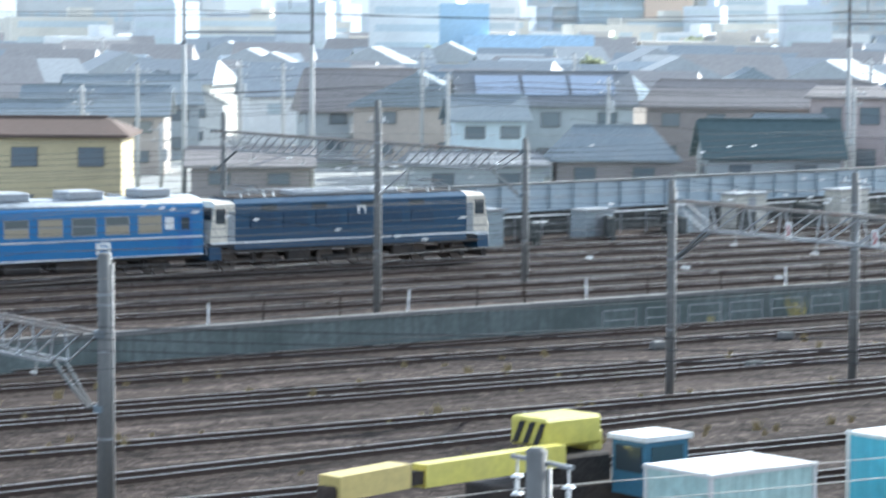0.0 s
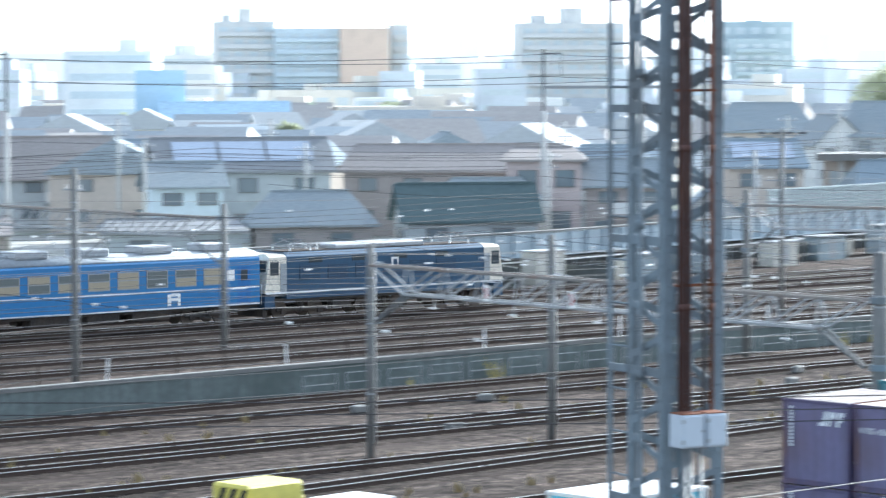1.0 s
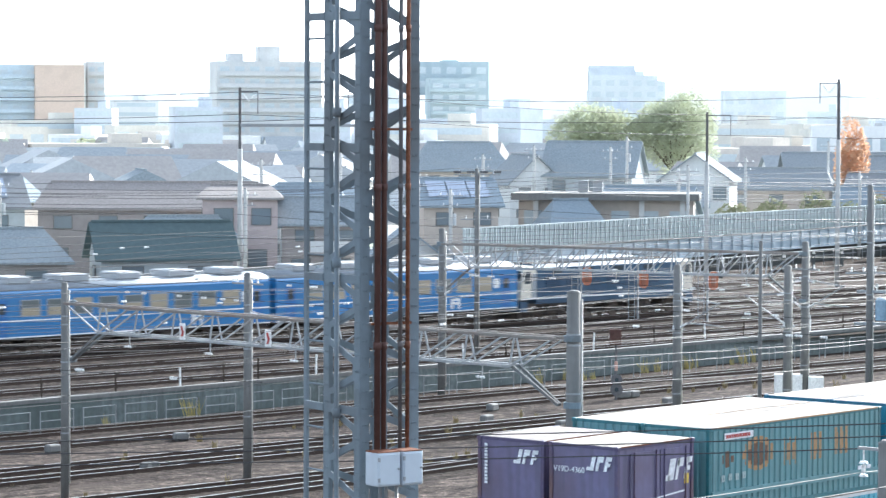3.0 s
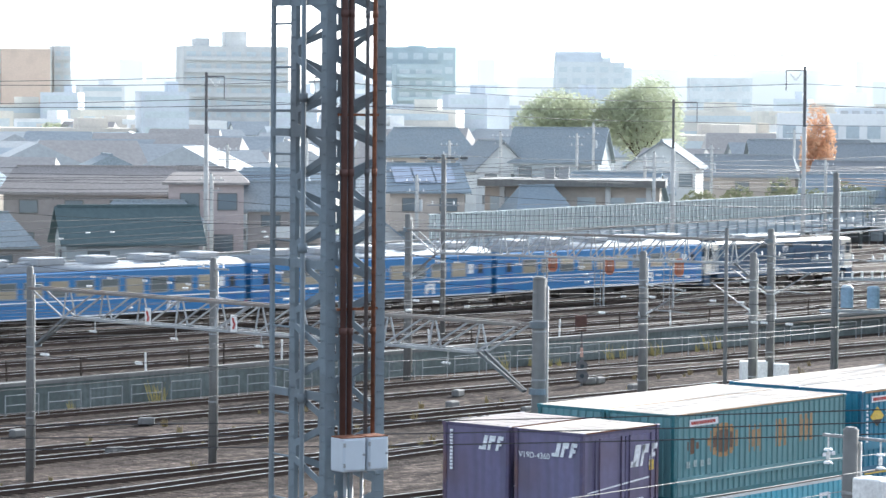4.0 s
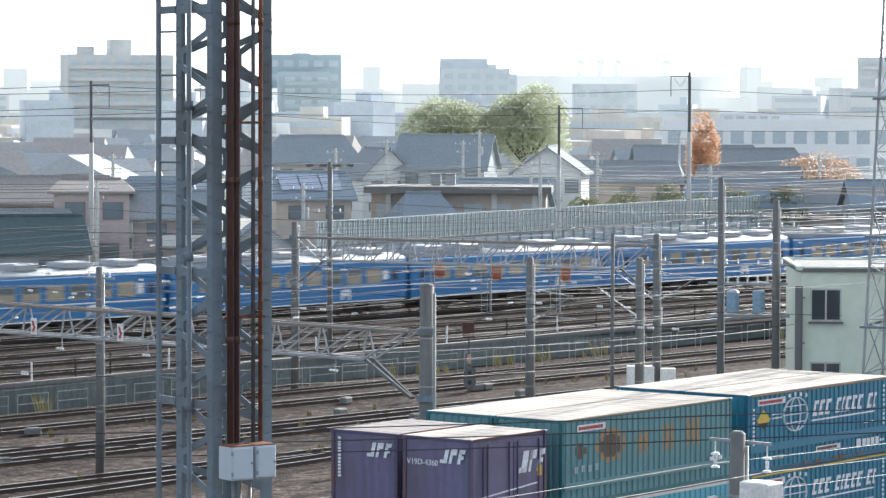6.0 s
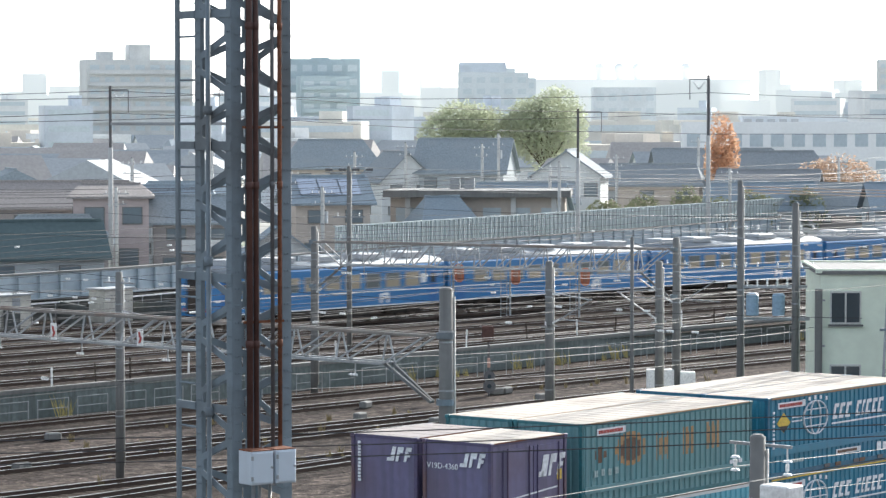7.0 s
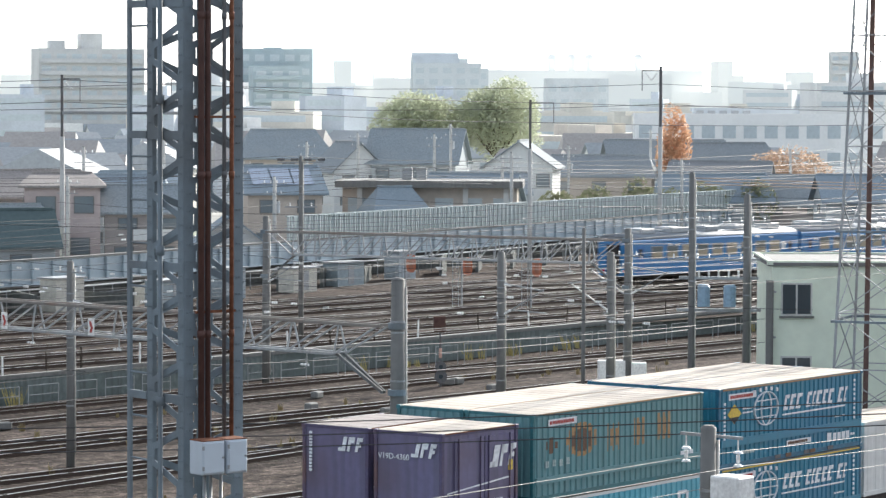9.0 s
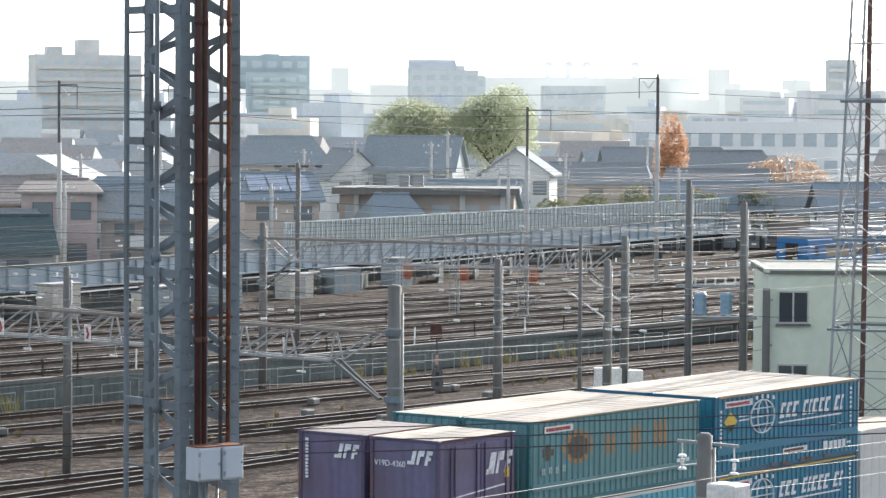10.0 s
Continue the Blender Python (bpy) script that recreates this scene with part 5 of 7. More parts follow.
for yy, z in ((91.2, 7.6), (92.2, 7.6), (113.9, 9.0), (66.1, 8.2)):
    wire([(x, yy, z) for x in SPANS], 0.01, COPPER, "bright bare feeder wire")
for dy, z, r in ((-0.65, 7.22, 0.009), (0.62, 7.3, 0.009), (0.0, 6.75, 0.008)):
    wire([(x, 36.0 + dy, z) for x in (3, 26.3, 49.3, 72.3, 96)], r, mat("cable_pale", (0.3, 0.29, 0.27), 0.7), "pale insulated cable on the near poles")
for dz in (0.0, 0.24, 0.5):
    wire([(30, 57.5, 7.2 + dz), (41.8, 48.5, 7.1 + dz), (53.8, 34.7, 7.75 + dz), (66, 20.6, 8.3 + dz)], 0.014, WIRE, "thin black cable crossing above the yard")
for dz, h in ((0, 16.0), (-1.6, 14.4)):
    wire([(80, 214, h), (111, 195.7, h), (150.1, 167.6, h), (195.5, 147.7, h), (240, 120, h)], 0.025, WIRE, "dark power line between tall masts")
    wire([(87, 209, h - 0.2), (119, 191, h - 0.2), (156.9, 161.4, h - 0.2), (193, 159, h - 1.5), (260, 130, h)], 0.025, WIRE, "dark power line between tall masts")
for dy, z in ((0, 9.5), (0.4, 9.1), (3, 8.8), (3.5, 7.6), (7, 8.2), (7.4, 7.9), (12, 9.0), (14, 7.2), (18, 8.6), (22, 9.6), (26, 8.1)):
    wire([(70, 200 + dy, z), (138, 192 + dy * 1.2, z - 0.5), (200, 172 + dy, z), (280, 166 + dy, z)], 0.022, WIRE, "dark utility cable above the houses")
for k in range(3):
    wire([(100.5, 74.3, 11.4 - k * 0.12), (118, 60 - k, 11.0 - k * 0.1)], 0.02, mat("cable_copper", (0.55, 0.4, 0.3), 0.5), "thick sunlit cable")


# ---- barrier wall behind the far tracks ----
def barrier_y(x):
    return 153.0 + (x - 137) * 0.235 if x > 137 else 153.0 + (x - 137) * 0.13


BARRIER = mat("barrier_panel", (0.45, 0.5, 0.5), 0.6, vary=0.08, dirt=(0.3, 0.35, 0.35), scale=0.5)
bw = tagged(new("barrier_wall"), "grey concrete line wall topped with ribbed metal noise panels", "wall", kind="structure")
GIRDER = mat("girder_paint", (0.34, 0.4, 0.44), 0.6, vary=0.08, dirt=(0.24, 0.28, 0.3), scale=0.4)
# the dark void below the girders is put into this wall's colour as shade
ABUT_SHADE = mat("abutment_void_shade", (0.1, 0.105, 0.1), 0.9, vary=0.2, dirt=(0.06, 0.06, 0.055), dirt_amount=0.7, scale=0.4)
cuts = [60, 100, 137, 166, 240, 420]
for a, b in zip(cuts, cuts[1:]):
    ya, yb = barrier_y(a), barrier_y(b)
    n, an = math.hypot(b - a, yb - ya), math.atan2(yb - ya, b - a)
    v = [(x, y + d, z) for x, y in ((a, ya), (b, yb)) for d, z in ((0.5, FAR - 0.4), (0.5, 2.5), (0.9, 2.5), (0.9, FAR - 0.4))]
    from_lists("abutment", v, [(0, 4, 5, 1), (1, 5, 6, 2), (2, 6, 7, 3)], ABUT_SHADE, bw, "abutment wall coloured dark for the void below the girder")
    v = [(x, y + d, z) for x, y in ((a, ya), (b, yb)) for d, z in ((0, 2.4), (0, 4.0), (0.4, 4.0), (0.4, 2.4))]
    from_lists("girder", v, [(0, 4, 5, 1), (1, 5, 6, 2), (2, 6, 7, 3), (3, 7, 4, 0)], GIRDER, bw, "blue-grey plate girder")
    boxes("flange", [((a + b) / 2, (ya + yb) / 2 - 0.12, 2.45, n, 0.3, 0.08, an)], GIRDER, bw)
    boxes("cap", [((a + b) / 2, (ya + yb) / 2 + 0.2, 4.06, n, 0.55, 0.12, an)], POLE_CONCRETE, bw)
    rl = tagged(new("walkway_rail"), "pale pipe railing along the walkway below the girder", "railing", kind="structure")
    boxes("top_pipe", [((a + b) / 2, (ya + yb) / 2 - 2.2, FAR + 1.15, n, 0.09, 0.09, an)], WHITE, rl)
    boxes("mid_pipe", [((a + b) / 2, (ya + yb) / 2 - 2.2, FAR + 0.65, n, 0.05, 0.05, an)], GALV, rl)
    for i in range(int(n / 2.2)):
        t_ = (i + 0.5) * 2.2 / n
        boxes("rail_post", [(a + (b - a) * t_, ya + (yb - ya) * t_ - 2.2, FAR + 0.45, 0.06, 0.06, 1.4)], GALV, rl)
rib_me = None
for i in range(84):
    x = 84 + i * 2.0
    r = boxes("stiffener", [(0, 0, 0, 0.12, 0.2, 1.5)], GIRDER, bw) if rib_me is None else new("stiffener", rib_me)
    rib_me = r.data
    r.parent = bw
    r.matrix_basis = pose(x, barrier_y(x) - 0.1, 3.2)
panel_me = slat_me = None
for i in range(150):
    x = 166 + i * 0.75
    if 134 < i < 138:
        continue
    ang = math.degrees(math.atan(0.235))
    if panel_me is None:
        bm = bmesh.new()
        box_bm(bm, 0, 0, 0, 0.74, 0.06, 1.75)
        box_bm(bm, -0.3, -0.09, 0, 0.16, 0.14, 1.8)
        box_bm(bm, 0.08, -0.06, 0, 0.1, 0.08, 1.75)
        p = part("panel", bm, BARRIER, bw)
        panel_me = p.data
    else:
        p = new("panel", panel_me)
        p.parent = bw
    p.matrix_basis = pose(x, barrier_y(x) + 0.2, 5.0, 0, 0, ang)
boxes("top_beam", [(222, barrier_y(222) + 0.2, 5.92, 116, 0.2, 0.1, math.atan(0.235))], BARRIER, bw)

# low rails and weeds at the foot of the retaining wall
rail_me = None
for i in range(36):
    x = 84 + i * 2.6
    c = thing("low_fence", pose(x, wall_y(x) - 1.9, 0, 0, 0, 3), "low pale pipe fence panel beside the wall", "fence", "low fence panels")
    bm = bmesh.new()
    if rail_me is None:
        for xx in (0, 2.0):
            bar_bm(bm, (xx, 0, -0.25), (xx, 0, 0.9), 0.035)
        for zz in (0.45, 0.9):
            bar_bm(bm, (0, 0, zz), (2.0, 0, zz), 0.03)
        rail_me = mesh_of("pipe_frame", bm, GALV)
    else:
        bm.free()
    o = new("pipe_frame", rail_me)
    o.parent = c
for i in range(26):
    x = 64 + i * 3.7 + random.uniform(-0.8, 0.8)
    c = boxes("marker_stake", [(0, 0, 0.5, 0.07, 0.07, 1.2)], WHITE if i % 3 == 0 else SLEEPER)
    c.matrix_basis = pose(x, wall_y(x) + 1.0 + random.uniform(0, 1.5), FAR - 0.2, random.uniform(-3, 3), random.uniform(-3, 3))
    tagged(c, "short pale wooden marker stake", "stake", "marker stakes")

WEED = mat("dry_weed", (0.26, 0.21, 0.11), 0.9, vary=0.3, scale=4.0)
GREEN_WEED = mat("green_weed", (0.12, 0.17, 0.05), 0.9, vary=0.3, scale=4.0)


def weeds(name, spots, height, material, label):
    """Tufts of thin upright blades, joined."""
    v, f = [], []
    for x, y, z, h in spots:
        for _ in range(14):
            a = random.uniform(0, math.tau)
            lean = random.uniform(0.05, 0.5) * h
            bx, by = x + random.uniform(-0.25, 0.25) * h, y + random.uniform(-0.2, 0.2) * h
            w = 0.03
            hh = h * random.uniform(0.5, 1.1)
            k = len(v)
            v += [(bx - w, by, z), (bx + w, by, z), (bx + w * 0.7 + lean * 0.5 * math.cos(a), by + lean * 0.5 * math.sin(a), z + hh * 0.6), (bx + lean * math.cos(a), by + lean * math.sin(a), z + hh)]
            f += [(k, k + 1, k + 2), (k, k + 2, k + 3)]
    ob = from_lists(name, v, f, material)
    return tagged(ob, label, "grass", kind="stuff")


spots = []
for i in range(260):
    x = random.uniform(45, 190)
    y = random.choice((82.0, 90.0, 91.5, 96.3, 100.4, 104.2)) + random.gauss(0, 0.6)
    spots.append((x, y, -0.22, random.uniform(0.15, 0.5)))
weeds("dry_grass", spots, 0.4, WEED, "tufts of dry yellow grass between the tracks")
spots = []
for i in range(20):
    x = random.gauss(132, 12) if i % 3 else random.uniform(85, 180)
    spots.append((x, wall_y(x) - 0.7 + random.gauss(0, 0.3), -0.2, random.uniform(0.4, 1.15)))
weeds("wall_weeds", spots, 1.0, mat("wall_weed", (0.36, 0.31, 0.13), 0.9, vary=0.3, scale=4.0), "yellow-green weeds along the wall foot")

# low dark wall of concrete panels at the foot of the girders
yw = tagged(new("yard_wall"), "low dark weathered concrete panel wall below the girders", "wall", kind="structure")
YARD_WALL = mat("yard_wall_concrete", (0.1, 0.108, 0.105), 0.9, vary=0.2, dirt=(0.06, 0.07, 0.06), dirt_amount=0.6, scale=0.6, streak=0.4)
for i in range(26):
    xa = 96 + i * 6.0
    ya, yb = barrier_y(xa) - 4.2, barrier_y(xa + 6) - 4.2
    h = 1.15 + 0.12 * ((i * 7) % 3)
    boxes("panel", [(xa + 3, (ya + yb) / 2, FAR - 0.2 + h / 2, 5.95, 0.25, h, math.degrees(math.atan2(yb - ya, 6)))], YARD_WALL, yw)

# white cabinets, ground boxes and stones beside the tracks
for x, y, w, h in ((118.1, 92.5, 0.7, 2.0), (118.5, 92.0, 0.7, 2.0), (119.1, 91.2, 0.75, 1.9)):
    c = thing("trackside_cabinet", pose(x, y, -0.2, 0, 0, -50), "white metal trackside equipment cabinet", "cabinet", "cabinets")
    bm = bmesh.new()
    box_bm(bm, 0, 0, h / 2 + 0.1, w, 0.6, h, bev=0.03)
    part("case", bm, WHITE, c)
    boxes("door", [(0, -0.305, h / 2 + 0.1, w - 0.1, 0.02, h - 0.15)], WHITE, c)
    boxes("plinth", [(0, 0, 0.05, w + 0.1, 0.7, 0.15)], CONCRETE, c)
for i in range(14):
    x, y = random.uniform(80, 150), random.choice((90.2, 100.4, 104.2, 96.2))
    c = thing("track_box", pose(x, y, -0.2, 0, 0, random.uniform(-20, 20)), "small grey box on the ballast", "box", "track boxes")
    bm = bmesh.new()
    box_bm(bm, 0, 0, 0.2, 0.7, 0.4, 0.35, bev=0.06)
    part("case", bm, POLE_CONCRETE, c)
for i, (x, y) in enumerate(((118, 146), (124, 148), (141, 147), (149, 149.5), (158, 151.5), (100, 143), (110, 145.2), (133, 148.5), (166, 154.5), (175, 157))):
    c = thing("equipment_hut", pose(x, y, FAR - 0.2, 0, 0, 6), "grey metal equipment hut beside the line", "hut", "equipment huts")
    w, h = 2.2 + (i % 3) * 0.5, 1.7 + (i % 2) * 0.4
    bm = bmesh.new()
    box_bm(bm, 0, 0, h / 2, w, 1.4, h, bev=0.03)
    part("case", bm, mat("hut_%d" % (i % 3), ((0.3, 0.34, 0.36), (0.5, 0.48, 0.42), (0.25, 0.3, 0.32))[i % 3], 0.6, scale=0.8), c)
    boxes("roof", [(0, 0, h + 0.05, w + 0.3, 1.7, 0.1)], GALV, c)
    boxes("door", [(0, -0.71, h / 2, 0.7, 0.03, h - 0.3)], GALV, c)

# ---- pale green building and radio mast ----
PGREEN = mat("pale_green_render", (0.7, 0.76, 0.63), 0.8, vary=0.06, dirt=(0.58, 0.64, 0.53), dirt_amount=0.5, scale=0.35, bump=0.1)
gb = thing("office_building", pose(100.0, 70.0, 0, 0, 0, -50), "pale green rendered two-storey yard office with flat roof", "building")
gh = 8.02
from_lists("wall", [(x, y, z) for x, y in ((0, 0), (11, 0), (11, 7), (0, 7)) for z in (-0.2, gh)], [(0, 2, 3, 1), (2, 4, 5, 3), (4, 6, 7, 5), (6, 0, 1, 7)], PGREEN, gb)
boxes("roof", [(5.5, 3.5, gh + 0.06, 11.3, 7.3, 0.14)], POLE_CONCRETE, gb, "pale flat roof slab")
boxes("parapet", [(5.5, -0.05, gh + 0.12, 11.4, 0.18, 0.16), (-0.05, 3.5, gh + 0.12, 0.18, 7.4, 0.16), (5.5, 7.05, gh + 0.12, 11.4, 0.18, 0.16)], PGREEN, gb)
for x, z, w, h in ((0.98, 6.7, 1.22, 1.3), (0.98, 3.78, 1.22, 1.35), (6.2, 6.4, 1.3, 1.45), (6.2, 3.2, 1.3, 1.4), (9.0, 6.4, 1.3, 1.4)):
    wd = boxes("window", [(x, -0.02, z, w, 0.1, h)], mat("sash_aluminium", (0.5, 0.5, 0.47), 0.4, 0.3), gb, "sliding sash window in a pale metal frame")
    for k in (-1, 1):
        boxes("pane", [(x + k * w * 0.24, -0.055, z, w * 0.42, 0.06, h - 0.14)], GLASS, wd)
    boxes("sill", [(x, -0.1, z - h / 2 - 0.05, w + 0.14, 0.2, 0.07)], POLE_CONCRETE, wd)
bm = bmesh.new()
tube_bm(bm, (-0.1, -0.3, -0.2), (-0.1, -0.3, 7.45), 0.15, seg=12)
part("stack_pipe", bm, POLE_CONCRETE, gb, "grey concrete post against the wall")
bm = bmesh.new()
for z in (1.5, 3.4, 5.2, 7.0):
    box_bm(bm, 0.0, -0.15, z, 0.3, 0.3, 0.06)
part("pipe_clip", bm, GALV, gb)


def build_radio_mast():
    c = thing("radio_mast", pose(99.2, 64.2, 0, 0, 0, 20), "tapering grey steel lattice radio mast with rust", "mast")
    h, a, b = 26.0, 1.75, 0.75
    cs = [(-1, -1), (1, -1), (1, 1), (-1, 1)]
    def corner(k, z):
        s = a + (b - a) * z / h
        return Vector((cs[k][0] * s, cs[k][1] * s, z))
    for k in range(4):
        bm = bmesh.new()
        bar_bm(bm, corner(k, 0), corner(k, h), 0.075)
        part("leg", bm, WEB_GALV, c)
    step = 2.1
    for k in range(4):
        bm = bmesh.new()
        z = 0.2
        while z + step < h:
            j = (k + 1) % 4
            bar_bm(bm, corner(k, z), corner(j, z + step), 0.034)
            bar_bm(bm, corner(j, z), corner(k, z + step), 0.034)
            bar_bm(bm, corner(k, z + step), corner(j, z + step), 0.045)
            z += step
        part("lacing", bm, WEB_GALV, c)
    bm = bmesh.new()
    tube_bm(bm, (-0.37, 0.67, 0), (-0.3, 0.45, h), 0.1, seg=14)
    part("cable_duct", bm, mat("duct_rust", (0.13, 0.085, 0.075), 0.85, vary=0.2, dirt=(0.2, 0.12, 0.08), scale=0.8, streak=0.4), c, "rust-stained central duct")
    bm = bmesh.new()
    for z in (6.2, 9.6, 14.8):
        s = a + (b - a) * z / h + 0.15
        for k in range(4):
            j = (k + 1) % 4
            bar_bm(bm, (cs[k][0] * s, cs[k][1] * s, z), (cs[j][0] * s, cs[j][1] * s, z), 0.09)
    part("ring_frame", bm, PAINT_STEEL, c)


build_radio_mast()
# ---- the town ----
def wall_paint(name, c, **k):
    return mat(name, c, 0.85, vary=0.06, dirt=tuple(v * 0.75 for v in c), dirt_amount=0.4, scale=0.4, **k)


# tile roofs lifted, some walls greyed: haze put into the base colours
ROOF_DARK = mat("roof_tile_dark", (0.26, 0.295, 0.315), 0.88, vary=0.2, dirt=(0.31, 0.325, 0.33), scale=1.0, bump=0.3)
ROOF_BLUE = mat("roof_tile_blue", (0.25, 0.3, 0.34), 0.88, vary=0.15, dirt=(0.27, 0.3, 0.32), scale=1.0, bump=0.3)
ROOF_BROWN = mat("roof_tile_brown", (0.29, 0.27, 0.26), 0.88, vary=0.2, dirt=(0.26, 0.24, 0.225), scale=1.0, bump=0.3)
ROOF_SLATE = mat("roof_tile_slate", (0.26, 0.285, 0.3), 0.92, vary=0.2, dirt=(0.31, 0.325, 0.33), scale=1.0, bump=0.3)
ROOF_GREEN = mat("roof_sheet_green", (0.1, 0.135, 0.14), 0.88, vary=0.1, dirt=(0.11, 0.14, 0.14), scale=0.5)
ROOF_GREY = mat("roof_sheet_grey", (0.24, 0.25, 0.26), 0.88, vary=0.1, dirt=(0.3, 0.3, 0.3), scale=0.5)
SOLAR = mat("solar_panel", (0.3, 0.36, 0.45), 0.15, 0.2, scale=1.0, coat=0.8)
W_WHITE = wall_paint("wall_white", (0.6, 0.61, 0.6))
W_CREAM = wall_paint("wall_cream", (0.52, 0.475, 0.385))
W_TAN = wall_paint("wall_tan", (0.47, 0.42, 0.37))
W_PINK = wall_paint("wall_pink", (0.46, 0.39, 0.375))
W_BROWN = wall_paint("wall_brown", (0.34, 0.31, 0.295))
W_GREY = wall_paint("wall_grey", (0.42, 0.45, 0.46))
W_BLUE = wall_paint("wall_pale_blue", (0.55, 0.63, 0.67))
W_SKY = wall_paint("wall_sky_blue", (0.42, 0.57, 0.7))
BASE = FAR - 0.25
# glass gets paler from town to skyline, haze put into its colour
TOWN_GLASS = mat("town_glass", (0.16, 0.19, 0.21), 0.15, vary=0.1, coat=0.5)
FAR_HAZE_GLASS = mat("far_haze_glass", (0.42, 0.48, 0.51), 0.3, vary=0.1, scale=0.3)
SKYLINE_HAZE_GLASS = mat("skyline_haze_glass", (0.52, 0.58, 0.6), 0.3, vary=0.08, scale=0.3)


def gable_roof(bm, w, d, eave, ridge, over=0.5, t=0.18, hip=0.0):
    """A roof whose ridge runs along x; hip draws the ridge ends in."""
    a, b = w / 2 + over, d / 2 + over
    k = hip * a
    drop = (ridge - eave) * over / (d / 2)
    for dz in (0,):
        v = [(-a, -b, eave - drop), (a, -b, eave - drop), (a, b, eave - drop), (-a, b, eave - drop), (-a + k, 0, ridge), (a - k, 0, ridge)]
        top = [bm.verts.new((x, y, z + t)) for x, y, z in v]
        low = [bm.verts.new((x, y, z)) for x, y, z in v]
        for q in ((0, 1, 5, 4), (2, 3, 4, 5), (1, 2, 5), (3, 0, 4))[:4 if hip else 2]:
            bm.faces.new([top[i] for i in q])
            bm.faces.new([low[i] for i in q[::-1]])
        rim = ((0, 1), (1, 2), (2, 3), (3, 0)) if hip else ((0, 1), (1, 5), (5, 2), (2, 3), (3, 4), (4, 0))
        for i, j in rim:
            bm.faces.new((low[i], low[j], top[j], top[i]))


def house(m, w, d, eave, ridge, wall_m, roof_m, label, hip=0.0, cross=False, windows=4, floors=2, group="town houses", balcony=False, solar=False, wing=False, simple=False):
    """A house centred on its pose, its front along -y."""
    c = thing("house", m, label, "house", group)
    bm = bmesh.new()
    hw, hd = w / 2, d / 2
    v = [bm.verts.new(q) for q in ((-hw, -hd, -0.5), (hw, -hd, -0.5), (hw, hd, -0.5), (-hw, hd, -0.5), (-hw, -hd, eave), (hw, -hd, eave), (hw, hd, eave), (-hw, hd, eave))]
    for q in ((0, 1, 5, 4), (1, 2, 6, 5), (2, 3, 7, 6), (3, 0, 4, 7)):
        bm.faces.new([v[i] for i in q])
    if not hip:
        if cross:
            r1, r2 = bm.verts.new((0, -hd, ridge)), bm.verts.new((0, hd, ridge))
            bm.faces.new((v[4], v[5], r1))
            bm.faces.new((v[6], v[7], r2))
        else:
            r1, r2 = bm.verts.new((-hw, 0, ridge)), bm.verts.new((hw, 0, ridge))
            bm.faces.new((v[7], v[4], r1))
            bm.faces.new((v[5], v[6], r2))
    part("wall", bm, wall_m, c)
    bm = bmesh.new()
    gable_roof(bm, d if cross else w, w if cross else d, eave, ridge, hip=hip)
    if cross:
        bmesh.ops.rotate(bm, verts=bm.verts, cent=(0, 0, 0), matrix=Matrix.Rotation(math.pi / 2, 3, "Z"))
    roof = part("roof", bm, roof_m, c)
    if simple:
        for k in range(windows):
            boxes("window", [(-hw + (k + 0.5) * w / windows, -hd - 0.03, eave * (0.7 - 0.4 * (k % 2)), 1.5, 0.1, 1.1)], FAR_HAZE_GLASS, c)
        return c
    bm = bmesh.new()
    rl = (d if cross else w) / 2 * (1 - hip) + 0.3
    bar_bm(bm, (0, -rl, ridge + 0.2) if cross else (-rl, 0, ridge + 0.2), (0, rl, ridge + 0.2) if cross else (rl, 0, ridge + 0.2), 0.28, 0.2)
    part("ridge_cap", bm, roof_m, roof)
    fh = (eave - 0.2) / floors
    for fl in range(floors):
        for k in range(windows):
            x = -hw + (k + 0.5) * w / windows + (0.2 if fl else -0.1)
            ww = min(1.6, w / windows * 0.6)
            wd = boxes("window", [(x, -hd - 0.03, 0.2 + fl * fh + fh * 0.55, ww, 0.1, fh * 0.42)], POLE_CONCRETE, c, "pale framed window")
            boxes("pane", [(x, -hd - 0.06, 0.2 + fl * fh + fh * 0.55, ww - 0.16, 0.08, fh * 0.42 - 0.14)], TOWN_GLASS, wd)
    for fl in range(floors):
        wd = boxes("window", [(-hw - 0.03, 0.3, 0.2 + fl * fh + fh * 0.55, 0.1, 1.2, fh * 0.4)], POLE_CONCRETE, c)
        boxes("pane", [(-hw - 0.06, 0.3, 0.2 + fl * fh + fh * 0.55, 0.08, 1.05, fh * 0.4 - 0.12)], TOWN_GLASS, wd)
    if balcony:
        b = boxes("balcony", [(hw * 0.2, -hd - 0.5, eave * 0.5, w * 0.5, 1.0, 0.14)], wall_m, c)
        boxes("balustrade", [(hw * 0.2, -hd - 0.97, eave * 0.5 + 0.5, w * 0.5, 0.06, 0.9)], W_WHITE, b)
    if solar:
        n = Vector((0, -(ridge - eave), d / 2 + 0.0)).normalized()
        sl = math.degrees(math.atan2(ridge - eave, d / 2))
        for k in range(3):
            p = boxes("solar_panel", [(0, 0, 0, w * 0.26, d * 0.38, 0.06)], SOLAR, c, "pale glinting solar panel")
            p.matrix_basis = pose(-w * 0.28 + k * w * 0.28, -d * 0.25, (eave + ridge) / 2 + 0.28, sl)
    if wing:
        boxes("porch", [(-hw * 0.4, -hd - 0.9, eave * 0.22, w * 0.45, 1.8, eave * 0.5)], wall_m, c)
        bm = bmesh.new()
        gable_roof(bm, w * 0.45, 2.0, eave * 0.47, eave * 0.62, 0.3, 0.12)
        o = part("porch_roof", bm, roof_m, c)
        o.matrix_basis = pose(-hw * 0.4, -hd - 0.9, 0)
    return c


